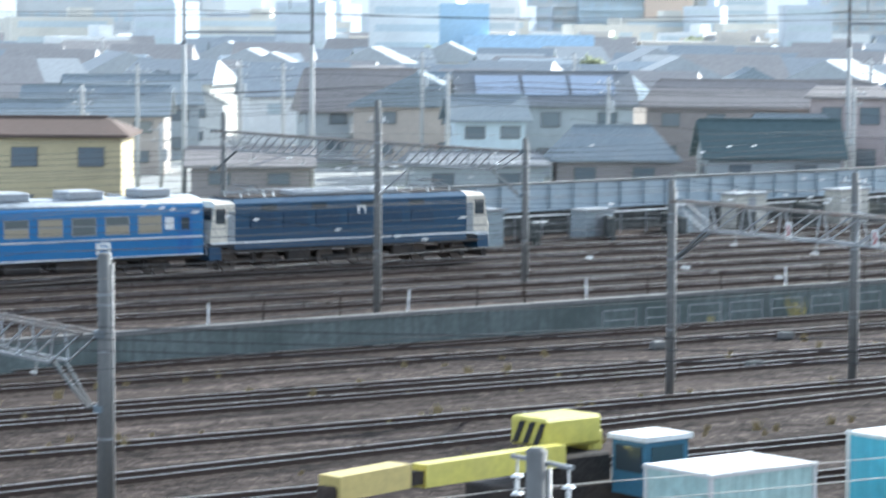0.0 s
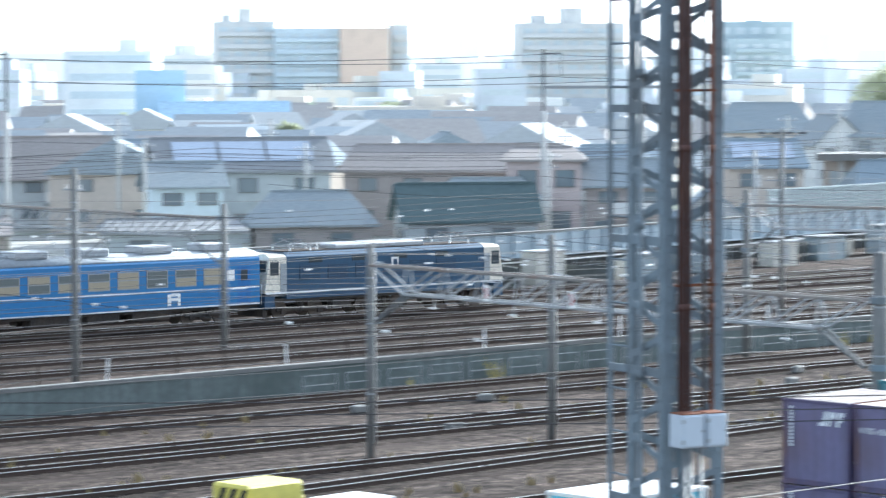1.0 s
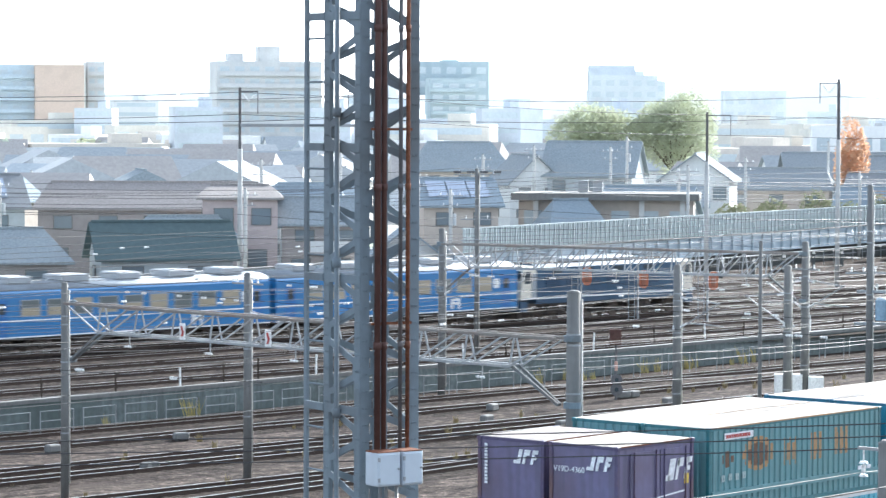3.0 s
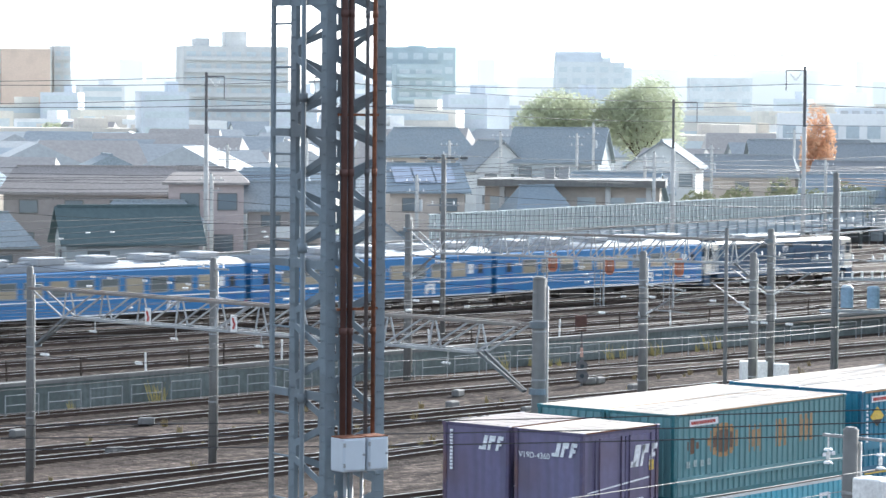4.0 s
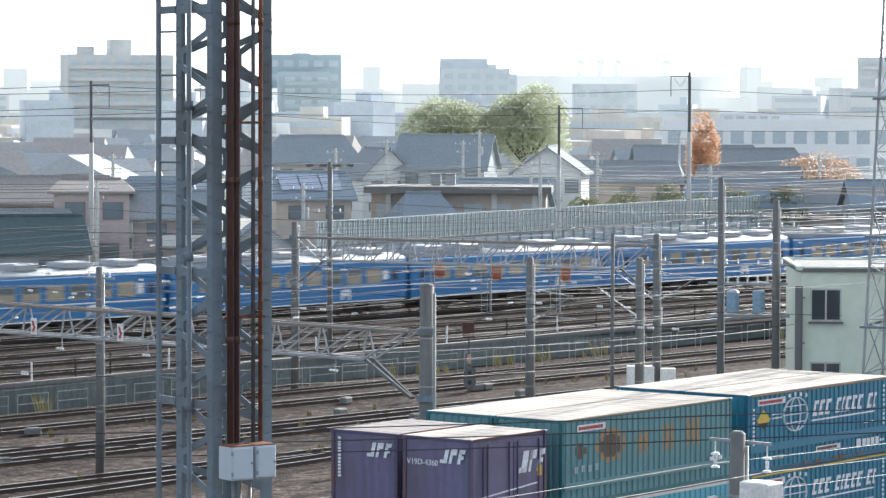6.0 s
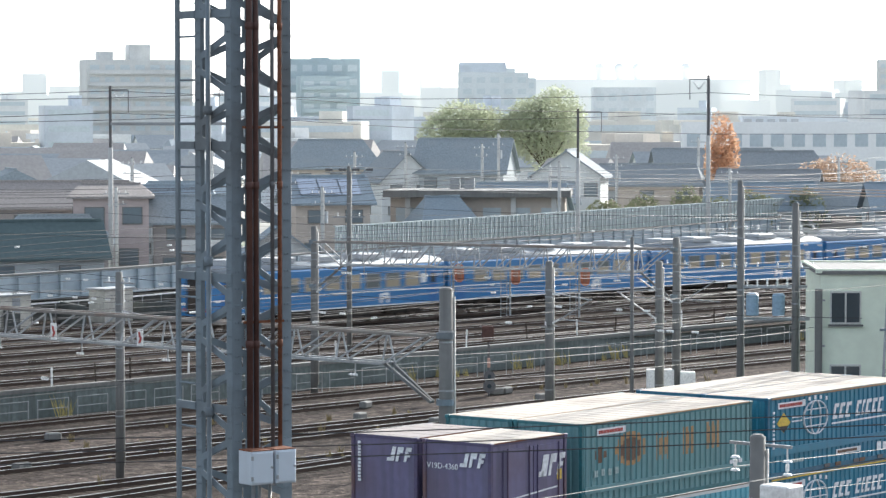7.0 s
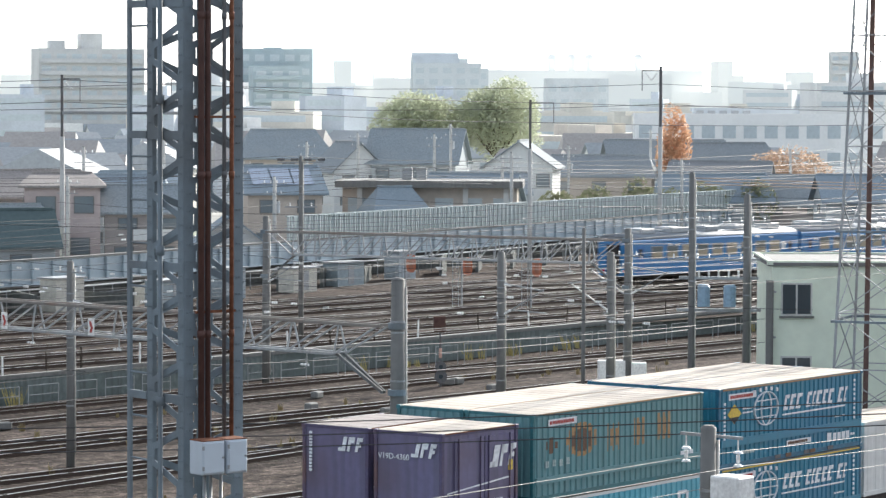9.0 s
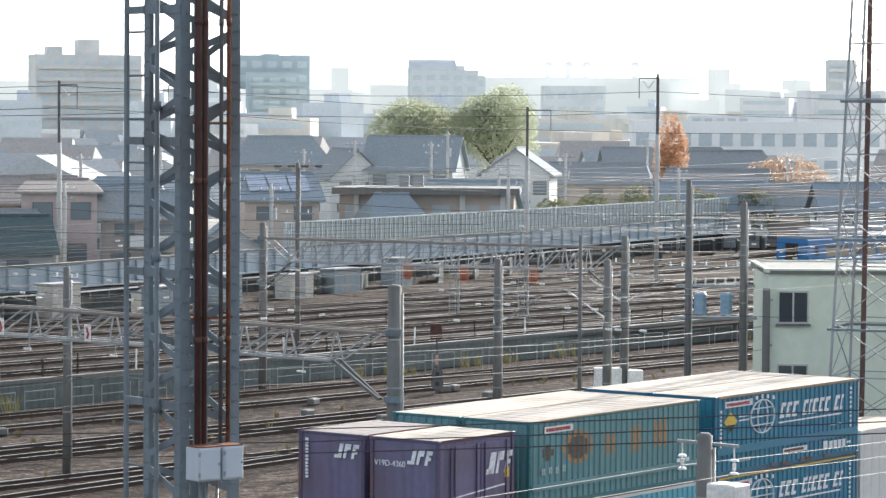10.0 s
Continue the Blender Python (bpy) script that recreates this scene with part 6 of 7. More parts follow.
def face_eye(x, y, skew=0.0, z=BASE):
    """A pose at (x, y) whose -y side looks back towards the origin."""
    return pose(x, y, z, 0, 0, math.degrees(math.atan2(y, x)) - 90 + skew)


def flat_block(m, w, d, h, floors, bays, wall_m, label, balconies=False, name="apartment_building", stair=0.0, group="town blocks", glass=None, z_first=0.6):
    """A flat-roofed block with its storeys, windows and parapet."""
    c = thing(name, m, label, "building", group)
    bm = bmesh.new()
    box_bm(bm, 0, 0, h / 2 - 0.5, w, d, h + 1.0)
    part("wall", bm, wall_m, c)
    boxes("parapet", [(0, -d / 2 + 0.1, h + 0.35, w, 0.2, 0.7), (0, d / 2 - 0.1, h + 0.35, w, 0.2, 0.7), (-w / 2 + 0.1, 0, h + 0.35, 0.2, d - 0.42, 0.7), (w / 2 - 0.1, 0, h + 0.35, 0.2, d - 0.42, 0.7)], wall_m, c)
    fh = (h - z_first) / floors
    ww, wh = w / bays * 0.62, fh * 0.48
    me = None
    for fl in range(floors):
        z = z_first + (fl + 0.52) * fh
        for k in range(bays):
            x = -w / 2 + (k + 0.5) * w / bays
            if me is None:
                o = boxes("window", [(0, 0, 0, ww, 0.12, wh)], glass or (SKYLINE_HAZE_GLASS if m.translation.length > 600 else FAR_HAZE_GLASS), c)
                me = o.data
            else:
                o = new("window", me)
                o.parent = c
            o.matrix_basis = pose(x, -d / 2 - 0.02, z)
        if balconies:
            b = boxes("balcony", [(0, -d / 2 - 0.6, z - fh * 0.5, w * 0.96, 1.2, 0.16), (0, -d / 2 - 1.15, z - fh * 0.32, w * 0.96, 0.1, fh * 0.34)], wall_m, c)
    if stair:
        boxes("stair_tower", [(w * 0.02, 0, h + stair / 2, w * 0.2, d * 0.5, stair)], wall_m, c)
        boxes("roof_tank", [(-w * 0.3, 0, h + stair * 0.3, w * 0.14, d * 0.4, stair * 0.6)], wall_m, c)
    return c


# houses along the line
house(face_eye(150.5, 205.7, 8), 14.0, 8.0, 6.0, 8.3, W_GREY, ROOF_GREY, "grey two-storey house with pale sheet roof and solar panels", solar=True, windows=3)
house(face_eye(141.5, 201.0, 8), 5.6, 6.0, 5.0, 6.6, W_BLUE, ROOF_DARK, "pale blue house with white upper windows beside a large house", windows=2)
house(face_eye(171.2, 202.0, -4), 19.0, 9.0, 5.6, 7.5, W_BROWN, ROOF_BROWN, "long brown house with low tiled roof and hanging lamps", windows=5, hip=0.1)
house(face_eye(146.0, 171.6, 10), 9.6, 5.5, 3.3, 5.5, W_GREY, ROOF_GREEN, "low shed with a dark green sheet roof", windows=2, floors=1)
house(face_eye(166.9, 186.3, 0), 6.0, 6.5, 6.8, 7.6, W_PINK, ROOF_BROWN, "dusky pink house with a shallow roof", windows=2, hip=0.3)
house(face_eye(172.5, 182.5, 0), 6.5, 6.5, 4.8, 6.6, W_BROWN, ROOF_DARK, "dark brown house with a balcony", windows=2, balcony=True)
house(face_eye(171, 171.5, 4), 5.2, 4.0, 2.6, 4.6, W_WHITE, ROOF_BLUE, "small white shed with a pointed gable", windows=1, floors=1, cross=True)
house(face_eye(193.6, 188.2, 12), 6.6, 7.0, 5.8, 7.8, W_TAN, ROOF_BLUE, "tan house with blue roof and solar panels", windows=2, solar=True)
house(face_eye(201, 181, 22), 6.0, 6.0, 3.0, 6.0, W_CREAM, ROOF_BLUE, "cream house with a blue tiled hipped roof", windows=2, hip=0.55)
house(face_eye(254.2, 210.4, -6), 7.2, 9.0, 6.9, 9.4, W_WHITE, ROOF_SLATE, "white gabled house with grey roof", windows=3, cross=True, balcony=True)
house(face_eye(287.3, 278.2, 6), 12.0, 10.0, 6.6, 9.9, W_TAN, ROOF_DARK, "tan house with dark hipped tile roof", windows=3, hip=0.35)
house(face_eye(284.3, 252.1, -10), 11.0, 10.0, 6.4, 10.2, W_GREY, ROOF_DARK, "large house with steep dark tile roof and gables", windows=3, wing=True)
house(face_eye(277.5, 257.5, 24), 7.0, 7.0, 5.4, 8.6, W_WHITE, ROOF_SLATE, "white gabled house with dark roof", windows=2, cross=True)
house(face_eye(85.3, 169.5, -8), 12.0, 7.0, 5.9, 6.7, wall_paint("wall_straw", (0.56, 0.48, 0.3)), mat("roof_sheet_brown", (0.13, 0.1, 0.085), 0.85, vary=0.1, dirt=(0.18, 0.13, 0.11), scale=0.6), "cream two-storey house with brown low roof", windows=3, hip=0.25)
house(face_eye(146.2, 261.9, 6), 10.6, 9.0, 4.6, 7.4, W_WHITE, ROOF_SLATE, "white house with a broad low gable", windows=2, cross=True)
house(face_eye(161, 186.5, 5), 8.5, 7.0, 3.4, 5.2, W_BROWN, ROOF_DARK, "low dark house with a hipped tile roof", windows=2, floors=1, hip=0.4)
house(face_eye(137, 178.5, 5), 8.5, 6.5, 3.0, 5.0, W_BROWN, ROOF_DARK, "low dark house with a hipped tile roof", windows=2, floors=1, hip=0.4)
house(face_eye(127.5, 182.5, 5), 9.5, 6.5, 2.5, 3.1, W_GREY, ROOF_GREY, "long shed with a pale sheet roof", windows=2, floors=1, hip=0.1)
house(face_eye(115.0, 193.0, 0), 8.5, 6.5, 2.3, 3.3, W_BROWN, ROOF_BROWN, "brown shed behind the line wall", windows=2, floors=1)
house(face_eye(105, 212.0, 0), 9.5, 7.0, 4.5, 6.4, W_GREY, ROOF_DARK, "grey house with a dark roof", windows=3)
house(face_eye(120, 226.0, -5), 11.5, 8.0, 5.0, 7.0, W_TAN, ROOF_DARK, "tan house with a long dark roof", windows=3)
house(face_eye(134, 246.0, 5), 11.5, 8.0, 5.2, 7.4, W_GREY, ROOF_DARK, "grey house with a long dark roof", windows=3)
house(face_eye(236, 201, 6), 9.0, 7.0, 4.6, 6.4, W_GREY, ROOF_DARK, "dark-roofed house beside the concrete block", windows=3)
house(face_eye(227, 194, -12), 8.0, 7.0, 4.0, 6.6, W_GREY, ROOF_BLUE, "house with a large blue tiled gable roof", windows=2)
house(face_eye(262, 190, -6), 10.0, 8.0, 5.4, 7.4, W_TAN, ROOF_GREY, "tan house with a grey roof", windows=3)
house(face_eye(283, 205, 20), 12.0, 8.0, 6.0, 9.0, W_GREY, ROOF_SLATE, "grey house with a steep slate-dark roof", windows=3, hip=0.2)
house(face_eye(252, 163, 10), 13.0, 8.0, 4.4, 6.6, W_GREY, ROOF_BLUE, "long low house with a blue roof and skylights", windows=3, solar=False)

house(face_eye(191.2, 169.4, 20), 4.6, 4.0, 2.6, 4.1, W_TAN, ROOF_BLUE, "small house with a blue roof behind the barrier", windows=2, floors=1)
house(face_eye(199.6, 171.6, 0), 4.2, 4.0, 2.7, 4.3, W_WHITE, ROOF_DARK, "small white house with a pointed gable", windows=1, floors=1, cross=True)
house(face_eye(272, 214, -4), 12.0, 7.0, 5.6, 7.6, W_TAN, ROOF_SLATE, "tan house with a slate-dark roof and wide windows", windows=3, hip=0.15)
house(face_eye(251, 183, 4), 11.0, 7.0, 4.0, 6.4, W_GREY, ROOF_BLUE, "low house with a dull blue sheet roof", windows=3, hip=0.1)
house(face_eye(259, 178, -10), 8.0, 7.0, 3.6, 6.2, W_BROWN, ROOF_SLATE, "low brown house with a dark roof", windows=2, hip=0.3)
house(face_eye(300, 226, 8), 14.0, 9.0, 6.4, 9.0, W_GREY, ROOF_SLATE, "grey hall with a broad dark roof", windows=4)
# concrete walk-up block with roof slab and tanks
blk = flat_block(face_eye(208.0, 182.8, -3), 15.5, 7.0, 5.7, 2, 6, W_TAN, "tan walk-up block with a heavy pale concrete roof slab", name="walk_up_block")
boxes("roof_slab", [(0, -0.6, 6.35, 16.6, 9.0, 0.6)], POLE_CONCRETE, blk, "streaked pale roof slab")
for x in (-2.2, -0.9):
    boxes("roof_tank", [(x, 0, 7.15, 0.9, 0.9, 1.1)], GALV, blk)
for x in (-6.2, -2.0, 3.2, 6.8):
    boxes("pier", [(x, -3.7, 3.2, 0.45, 0.35, 6.6)], W_WHITE, blk)

# school-like long block
sch = flat_block(face_eye(347.0, 245.4, 4), 34.0, 10.0, 11.6, 3, 12, mat("school_wall", (0.78, 0.79, 0.78), 0.85, vary=0.04, dirt=(0.66, 0.67, 0.66), dirt_amount=0.4, scale=0.4), "long white three-storey building with square windows", name="long_building")
for k in range(5):
    boxes("roof_unit", [(-8 + k * 1.6, 0, 11.9, 1.0, 1.0, 1.6)], AC_GREY, sch)
bm = bmesh.new()
bar_bm(bm, (-13.5, -6, 8.5), (-9, -6, 4.5), 1.2, 0.2)
part("outside_stair", bm, ROOF_BLUE, sch, "blue-grey outside stair")

# blue tower and hall
flat_block(face_eye(285, 410.8, 0), 8.0, 8.0, 14.0, 1, 1, W_SKY, "sky blue industrial tower block", name="tower_block", glass=W_SKY)
house(face_eye(290, 400, 0), 20.0, 10.0, 6.0, 9.5, W_SKY, mat("roof_sky", (0.42, 0.56, 0.68), 0.9, scale=0.4), "sky blue factory hall with a gabled roof", windows=4)

# apartment blocks and offices further out, wall colours paled in place of haze
flat_block(face_eye(592.4, 650.5, 10), 30.0, 14.0, 28.0, 8, 7, W_WHITE, "white eight-storey apartment block with balconies", True, stair=5.0)
flat_block(face_eye(645.6, 630, 8), 22.0, 16.0, 28.6, 7, 5, wall_paint("wall_slate", (0.42, 0.5, 0.53)), "slate grey office block", stair=1.2)
flat_block(face_eye(633, 616, 8), 14.0, 10.0, 23.5, 7, 3, wall_paint("wall_slate", (0.42, 0.5, 0.53)), "slate grey office wing with balconies", True)
flat_block(face_eye(532.7, 725.3, 6), 17.0, 14.0, 29.0, 8, 4, W_WHITE, "white apartment tower with stair head", True, stair=4.5)
flat_block(face_eye(548, 712, 6), 24.0, 14.0, 27.0, 8, 6, W_BLUE, "pale blue apartment slab", True)
flat_block(face_eye(556.9, 700.0, 6), 14.0, 10.0, 27.0, 1, 1, wall_paint("wall_peach", (0.68, 0.55, 0.45)), "peach-coloured windowless gable block", glass=wall_paint("wall_peach", (0.68, 0.55, 0.45)))
flat_block(face_eye(570, 700.0, 6), 5.0, 14.0, 28.0, 8, 2, W_WHITE, "narrow white stair block", True)
flat_block(face_eye(332.5, 615.5, 2), 46.0, 18.0, 18.6, 4, 14, W_WHITE, "long white works building with ribbon windows")
arch = flat_block(face_eye(754, 656.8, 4), 22.0, 14.0, 26.0, 7, 5, wall_paint("wall_mist", (0.62, 0.66, 0.67)), "pale grey block with an arched roof")
bm = bmesh.new()
extrude_profile(bm, [(-7, 26)] + [(-7 + 14 * k / 8, 26 + 4.2 * math.sin(math.pi * k / 8)) for k in range(1, 8)] + [(7, 26)], -11, 4)
part("arched_roof", bm, wall_paint("wall_mist", (0.62, 0.66, 0.67)), arch)
flat_block(face_eye(800, 690, 4), 18.0, 12.0, 25.0, 6, 5, wall_paint("wall_mist", (0.62, 0.66, 0.67)), "pale grey office block", stair=4.0)
flat_block(face_eye(625.4, 500, 4), 16.0, 12.0, 19.5, 5, 5, wall_paint("wall_mist", (0.62, 0.66, 0.67)), "pale grey five-storey block")
flat_block(face_eye(831.8, 555, 4), 9.0, 12.0, 30.0, 9, 3, W_WHITE, "slim white apartment tower", True)
flat_block(face_eye(660, 520, 4), 24.0, 12.0, 12.0, 3, 8, W_WHITE, "white low office building")

# low blocks and houses filling the distance
EXPLICIT = [(o.location.x, o.location.y) for o in list(scene.objects) if o.parent is None and o.name.split(".")[0] in ("house", "walk_up_block", "long_building", "tower_block", "apartment_building")]
rng = random.Random(7)
# far roofs and walls are paled: haze is put into their base colours
HAZED_ROOF = [mat("hazed_roof_%d" % k, c, 0.7, vary=0.1, scale=0.4) for k, c in enumerate(((0.32, 0.35, 0.37), (0.35, 0.37, 0.38), (0.36, 0.34, 0.325), (0.3, 0.345, 0.38)))]
HAZED_WALL = [wall_paint("hazed_wall_%d" % k, c) for k, c in enumerate(((0.72, 0.73, 0.72), (0.66, 0.64, 0.58), (0.58, 0.62, 0.66), (0.62, 0.58, 0.52)))]
PROTO_NEAR, PROTO_FAR = [], []
for k in range(7):
    args = dict(windows=2, floors=2, hip=(0.0, 0.2, 0.12, 0.1)[k % 4], cross=k == 5, balcony=k % 2 == 0)
    PROTO_NEAR.append((8 + k % 3 * 1.5, 7.0, 4.8 + k % 2 * 0.6, 6.8 + k % 3 * 0.6, (W_WHITE, W_TAN, W_GREY, W_CREAM)[k % 4], (ROOF_DARK, ROOF_BLUE, ROOF_BROWN, ROOF_SLATE, ROOF_GREY)[k % 5], args))
    PROTO_FAR.append((9 + k % 3 * 1.5, 8.0, 5.0 + k % 2 * 0.8, 7.4 + k % 3 * 0.6, HAZED_WALL[k % 4], HAZED_ROOF[k % 4], dict(args, windows=2, balcony=False, simple=True)))
LABELS = ("two-storey house with tiled roof among neighbours", "two-storey house with haze-paled walls and plain roof")
first = {}


def place_house(key, table, m, label, group):
    w, d, e, r, wm, rm, args = table[key]
    tag = (label, key)
    if tag in first:
        return copy_thing(first[tag], m)
    first[tag] = house(m, w, d, e, r, wm, rm, label, group=group, **args)
    return first[tag]


dist = 238.0
while dist < 900:
    step = 14 + (dist - 238) * 0.045
    a = 30.0
    while a < 67:
        a += math.degrees((12.5 + rng.uniform(0, 5) + dist * 0.008) / dist)
        dd = dist + rng.uniform(-4, 4)
        x, y = dd * math.cos(radians(a)), dd * math.sin(radians(a))
        ok = y > barrier_y(x) + 14
        for ex, ey in EXPLICIT:
            sep = math.hypot(ex - x, ey - y)
            ed = math.hypot(ex, ey)
            ea = math.degrees(math.atan2(ey, ex))
            if sep < 15 or (abs(ea - a) < 1.9 and dd < ed + 6 and ed < 420):
                ok = False
        if math.hypot(x - 340, y - 294) < 24 or (dd < 340 and abs(a - 40.9) < 2.4 and dd > 300):
            ok = False
        if ok and rng.random() < 0.93:
            if dist < 300:
                place_house(rng.randrange(7), PROTO_NEAR, face_eye(x, y, rng.choice((-22, -12, -5, 8, 16))), LABELS[0], "town houses")
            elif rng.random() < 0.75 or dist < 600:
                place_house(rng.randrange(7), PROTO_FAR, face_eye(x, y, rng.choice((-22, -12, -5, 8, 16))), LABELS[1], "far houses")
            else:
                key = "block%d" % rng.randrange(3)
                if key not in first:
                    i = int(key[-1])
                    first[key] = flat_block(face_eye(x, y, 5), 13 + 4 * i, 9, 8.5 + 1.8 * i, 3 + (i > 1), 4, HAZED_WALL[i], "haze-paled low concrete block of flats", group="far blocks")
                else:
                    copy_thing(first[key], face_eye(x, y, rng.choice((-20, 5, 15))))
    dist += step

# low blocks on the way to the skyline, haze paling their wall colours
BLOCKS = []
for k in range(5):
    w, d, h, fl = ((12, 9, 9, 3), (20, 10, 12, 4), (9, 9, 15, 5), (26, 12, 8, 2), (15, 10, 18, 6))[k]
    c = thing("low_block", pose(0, 0, 0), ("white low office block with ribbon windows", "pale grey flats with ribbon windows", "slim white flats with ribbon windows", "long pale works hall with ribbon windows", "pale blue-grey flats with ribbon windows")[k], "building", "distant blocks")
    wm = HAZED_WALL[k % 4]
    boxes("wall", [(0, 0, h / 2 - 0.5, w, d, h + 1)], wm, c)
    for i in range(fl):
        boxes("window_band", [(0, -d / 2 - 0.02, (i + 0.55) * h / fl, w * 0.86, 0.1, h / fl * 0.4)], SKYLINE_HAZE_GLASS, c)
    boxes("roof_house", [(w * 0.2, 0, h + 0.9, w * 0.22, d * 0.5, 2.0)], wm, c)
    BLOCKS.append(c)
used = set()
for i in range(110):
    a, dd = rng.uniform(30, 67), rng.uniform(520, 1120)
    k = rng.choice((0, 0, 1, 1, 2, 3, 3, 4))
    m = face_eye(dd * math.cos(radians(a)), dd * math.sin(radians(a)), rng.choice((-30, -10, 8, 20)))
    if k in used:
        copy_thing(BLOCKS[k], m)
    else:
        BLOCKS[k].matrix_basis = m
        used.add(k)

# farthest city line; pale colour and faint emission stand in for haze
haze_glow = glow("distance", (0.76, 0.77, 0.74), 0.1)
far_haze_glow = glow("far_haze", (0.84, 0.87, 0.86), 0.3)
city = tagged(new("backdrop"), "pale hazy silhouettes of far city blocks", "backdrop", kind="structure")
rows = []
for k in range(46):
    a = 30.5 + k * 0.8 + rng.uniform(-0.3, 0.3)
    dd = rng.uniform(1150, 1500)
    x, y = dd * math.cos(radians(a)), dd * math.sin(radians(a))
    rows.append((x, y, 8, rng.uniform(14, 40), 16, rng.uniform(20, 38), radians(a - 90)))
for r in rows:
    boxes("far_block", [r], haze_glow, city)
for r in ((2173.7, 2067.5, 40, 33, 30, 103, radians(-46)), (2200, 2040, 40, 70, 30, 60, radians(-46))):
    boxes("far_tower", [r], far_haze_glow, city)
boxes("far_works", [(1176, 930, 13, 106, 30, 36, radians(-51.7))], haze_glow, city)
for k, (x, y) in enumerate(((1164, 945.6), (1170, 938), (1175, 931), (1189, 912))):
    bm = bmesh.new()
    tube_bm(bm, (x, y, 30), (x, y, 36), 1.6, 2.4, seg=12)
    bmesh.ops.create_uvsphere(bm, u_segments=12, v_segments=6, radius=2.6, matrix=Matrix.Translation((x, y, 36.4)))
    part("far_dome", bm, haze_glow, city)
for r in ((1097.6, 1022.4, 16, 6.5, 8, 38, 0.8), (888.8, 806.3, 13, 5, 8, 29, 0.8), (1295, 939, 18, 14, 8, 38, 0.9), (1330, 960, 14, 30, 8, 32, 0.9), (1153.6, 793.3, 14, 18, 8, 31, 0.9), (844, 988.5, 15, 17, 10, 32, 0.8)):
    boxes("far_block", [r], haze_glow, city)


# ---- trees ----
def build_tree(x, y, h, w, leaf, label, clumps=9, per=420, size=0.5, seed=1):
    r = random.Random(seed)
    c = thing("tree", pose(x, y, BASE), label, "tree", "trees")
    bm = bmesh.new()
    tube_bm(bm, (0, 0, -0.4), (0, 0, h * 0.45), w * 0.03, w * 0.02, seg=9)
    heads = []
    for k in range(clumps):
        a = k * 2.4
        rad = w * 0.33 * math.sqrt((k + 0.3) / clumps)
        z = h * (0.5 + 0.29 * (1 - (rad / (w * 0.38)) ** 2) + r.uniform(-0.05, 0.04)) if k % 4 != 3 else h * r.uniform(0.42, 0.55)
        heads.append((rad * math.cos(a), rad * math.sin(a), z, w * r.uniform(0.15, 0.23), h * r.uniform(0.14, 0.22)))
        tube_bm(bm, (0, 0, h * 0.3), (heads[-1][0] * 0.9, heads[-1][1] * 0.9, z * 0.9), w * 0.012, w * 0.004, seg=6)
    part("trunk", bm, mat("bark", (0.1, 0.08, 0.06), 0.95, vary=0.3, scale=2.0, bump=0.4), c)
    v, f = [], []
    for hx, hy, hz, rw, rh in heads:
        for _ in range(per):
            u, t = r.uniform(-1, 1), r.uniform(0, math.tau)
            q = math.sqrt(1 - u * u)
            k = r.uniform(0.72, 1.08)
            p = Vector((hx + rw * q * math.cos(t) * k, hy + rw * q * math.sin(t) * k, hz + rh * u * k))
            ax = Vector((r.gauss(0, 1), r.gauss(0, 1), r.gauss(0, 1))).normalized()
            bx = ax.orthogonal().normalized()
            s = size * r.uniform(0.5, 1.1)
            i = len(v)
            v += [tuple(p + ax * s), tuple(p + bx * s * 0.6), tuple(p - ax * s), tuple(p - bx * s * 0.6)]
            f.append((i, i + 1, i + 2, i + 3))
    from_lists("crown", v, f, leaf, c, "crown of many small leaves")
    return c


def leaf_mat(name, c):
    m = mat(name, c, 0.9, vary=0.25, scale=0.6, dirt=tuple(min(1, k * 1.3) for k in c), dirt_amount=0.5)
    m.node_tree.nodes["Principled BSDF"].inputs["Transmission Weight"].default_value = 0.0
    nt = m.node_tree
    tr_ = nt.nodes.new("ShaderNodeBsdfTranslucent")
    tr_.inputs["Color"].default_value = (*[min(1, k * 1.9) for k in c], 1)
    mx = nt.nodes.new("ShaderNodeMixShader")
    mx.inputs[0].default_value = 0.55
    b = nt.nodes["Principled BSDF"]
    nt.links.new(b.outputs[0], mx.inputs[1])
    nt.links.new(tr_.outputs[0], mx.inputs[2])
    nt.links.new(mx.outputs[0], nt.nodes["Material Output"].inputs[0])
    return m


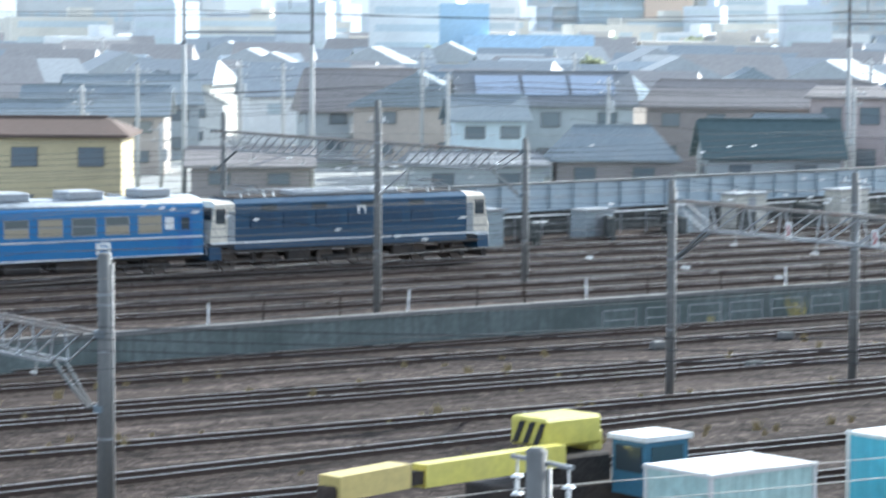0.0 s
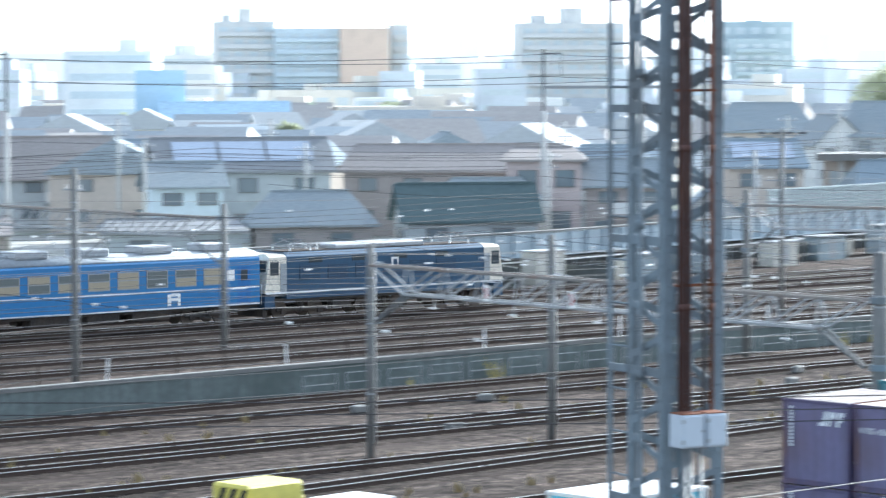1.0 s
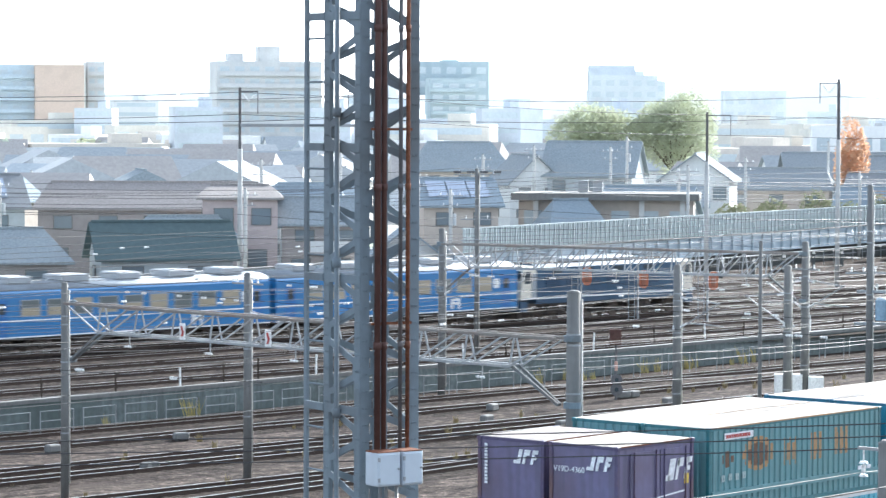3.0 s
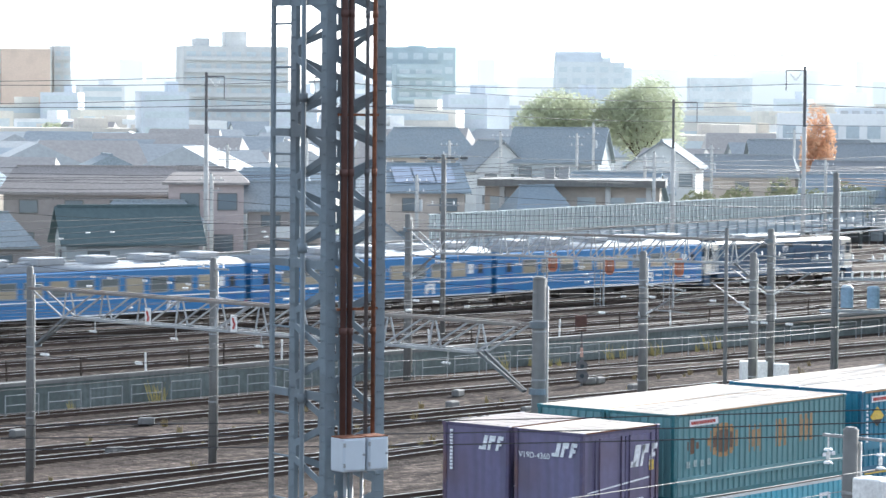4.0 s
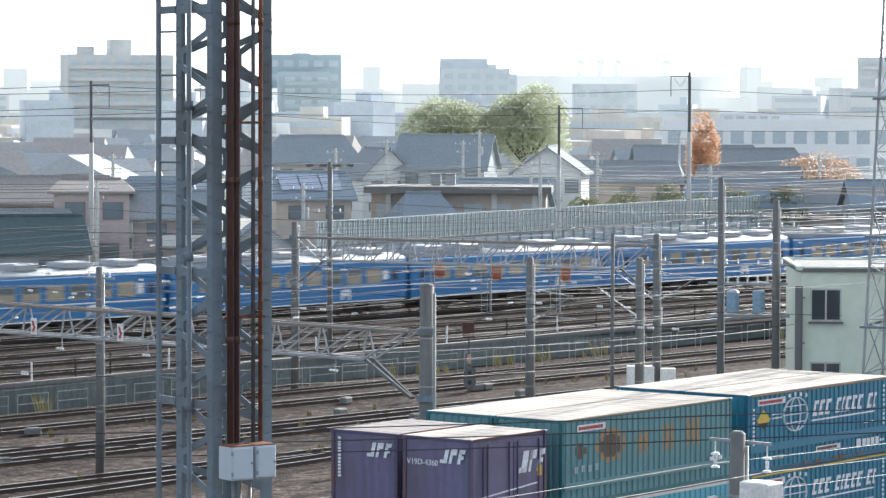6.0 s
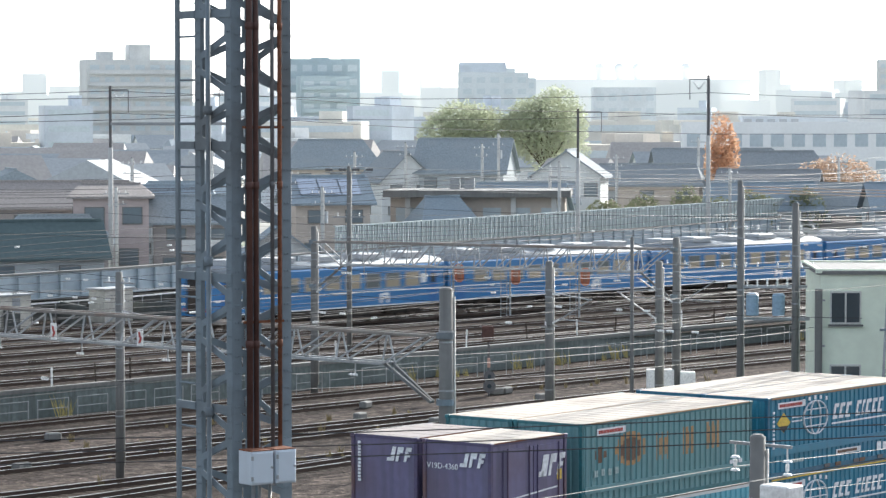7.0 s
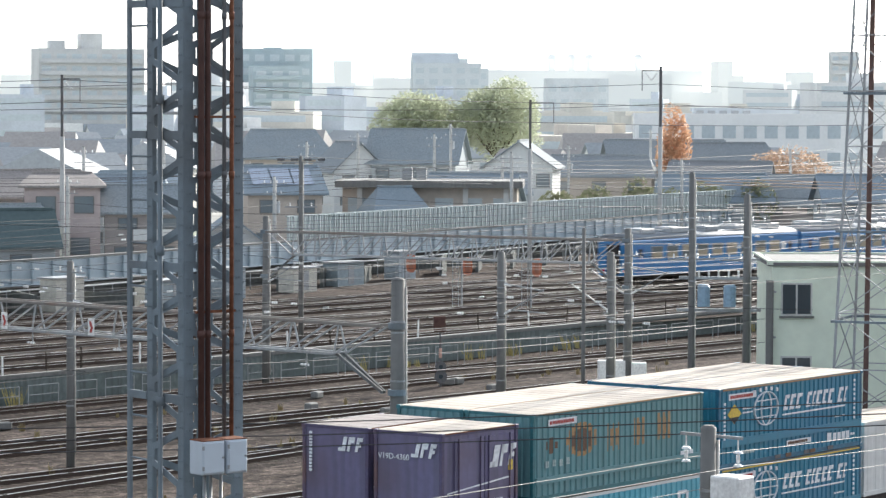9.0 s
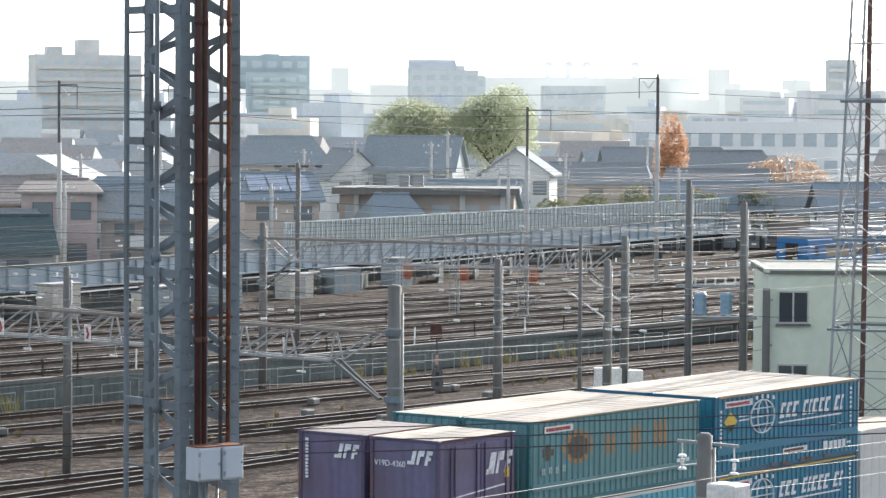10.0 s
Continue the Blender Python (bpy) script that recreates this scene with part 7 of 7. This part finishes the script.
# greens are paled and greyed, so haze is part of the leaf colour
LEAF = leaf_mat("leaf_green", (0.34, 0.36, 0.27))
LEAF_GOLD = leaf_mat("leaf_gold", (0.42, 0.29, 0.2))
LEAF_RUST = leaf_mat("leaf_rust", (0.33, 0.25, 0.19))
LEAF_HAZED = leaf_mat("leaf_hazed", (0.33, 0.37, 0.31))
build_tree(337.2, 298.3, 16.2, 16.5, LEAF, "broad green tree with yellowing crown", 18, 950, 0.3, 3)
build_tree(344.3, 289.8, 17.6, 15.5, LEAF, "broad green tree with yellowing crown", 18, 950, 0.3, 4)
build_tree(262, 195.9, 13.4, 4.6, LEAF_GOLD, "slender orange autumn tree", 10, 320, 0.26, 5)
build_tree(275, 190.5, 9.3, 11.0, LEAF_RUST, "brown autumn tree beside the line", 11, 380, 0.24, 6)
build_tree(214, 178, 4.5, 5.0, LEAF_HAZED, "small green bushy tree", 6, 240, 0.25, 7)
build_tree(232, 196, 6.5, 3.5, LEAF, "small yellow-green tree beside a roof", 6, 240, 0.25, 8)
for k, (x, y) in enumerate(((230, 186.2), (234, 184.6), (238.5, 182.9), (243, 182.2), (247.5, 181.0), (252, 178.4))):
    build_tree(x, y, 5.4 + (k % 3) * 0.5, 5.0, leaf_mat("leaf_olive", (0.15, 0.16, 0.1)), "dark olive bush behind the noise barrier", 8, 200, 0.2, 60 + k)
for k in range(72):
    a, dd = rng.uniform(31, 66) if k < 40 else rng.uniform(44, 57), rng.uniform(420, 850)
    build_tree(dd * math.cos(radians(a)), dd * math.sin(radians(a)), rng.uniform(5, 9), rng.uniform(5, 10), rng.choice((LEAF, LEAF_HAZED, LEAF_HAZED)), "distant green garden tree", 7, 110, 0.6, 20 + k)


# ---- the train runs through ----
def motions():
    times = (0.0, 2.5, 5.0, 7.5, 10.0)
    gain = {7.5: 2.0, 10.0: 3.4}  # the train is gathering speed
    walk(LOCO, [(t, pose(TRAIN_X + TRAIN_V * (t - 1.0) + gain.get(t, 0.0), TRAIN_Y, FAR)) for t in times])
    for k, c in enumerate(COACHES):
        walk(c, [(t, pose(TRAIN_X - 21.3 * k + TRAIN_V * (t - 1.0) + gain.get(t, 0.0), TRAIN_Y, FAR)) for t in times])


motions()
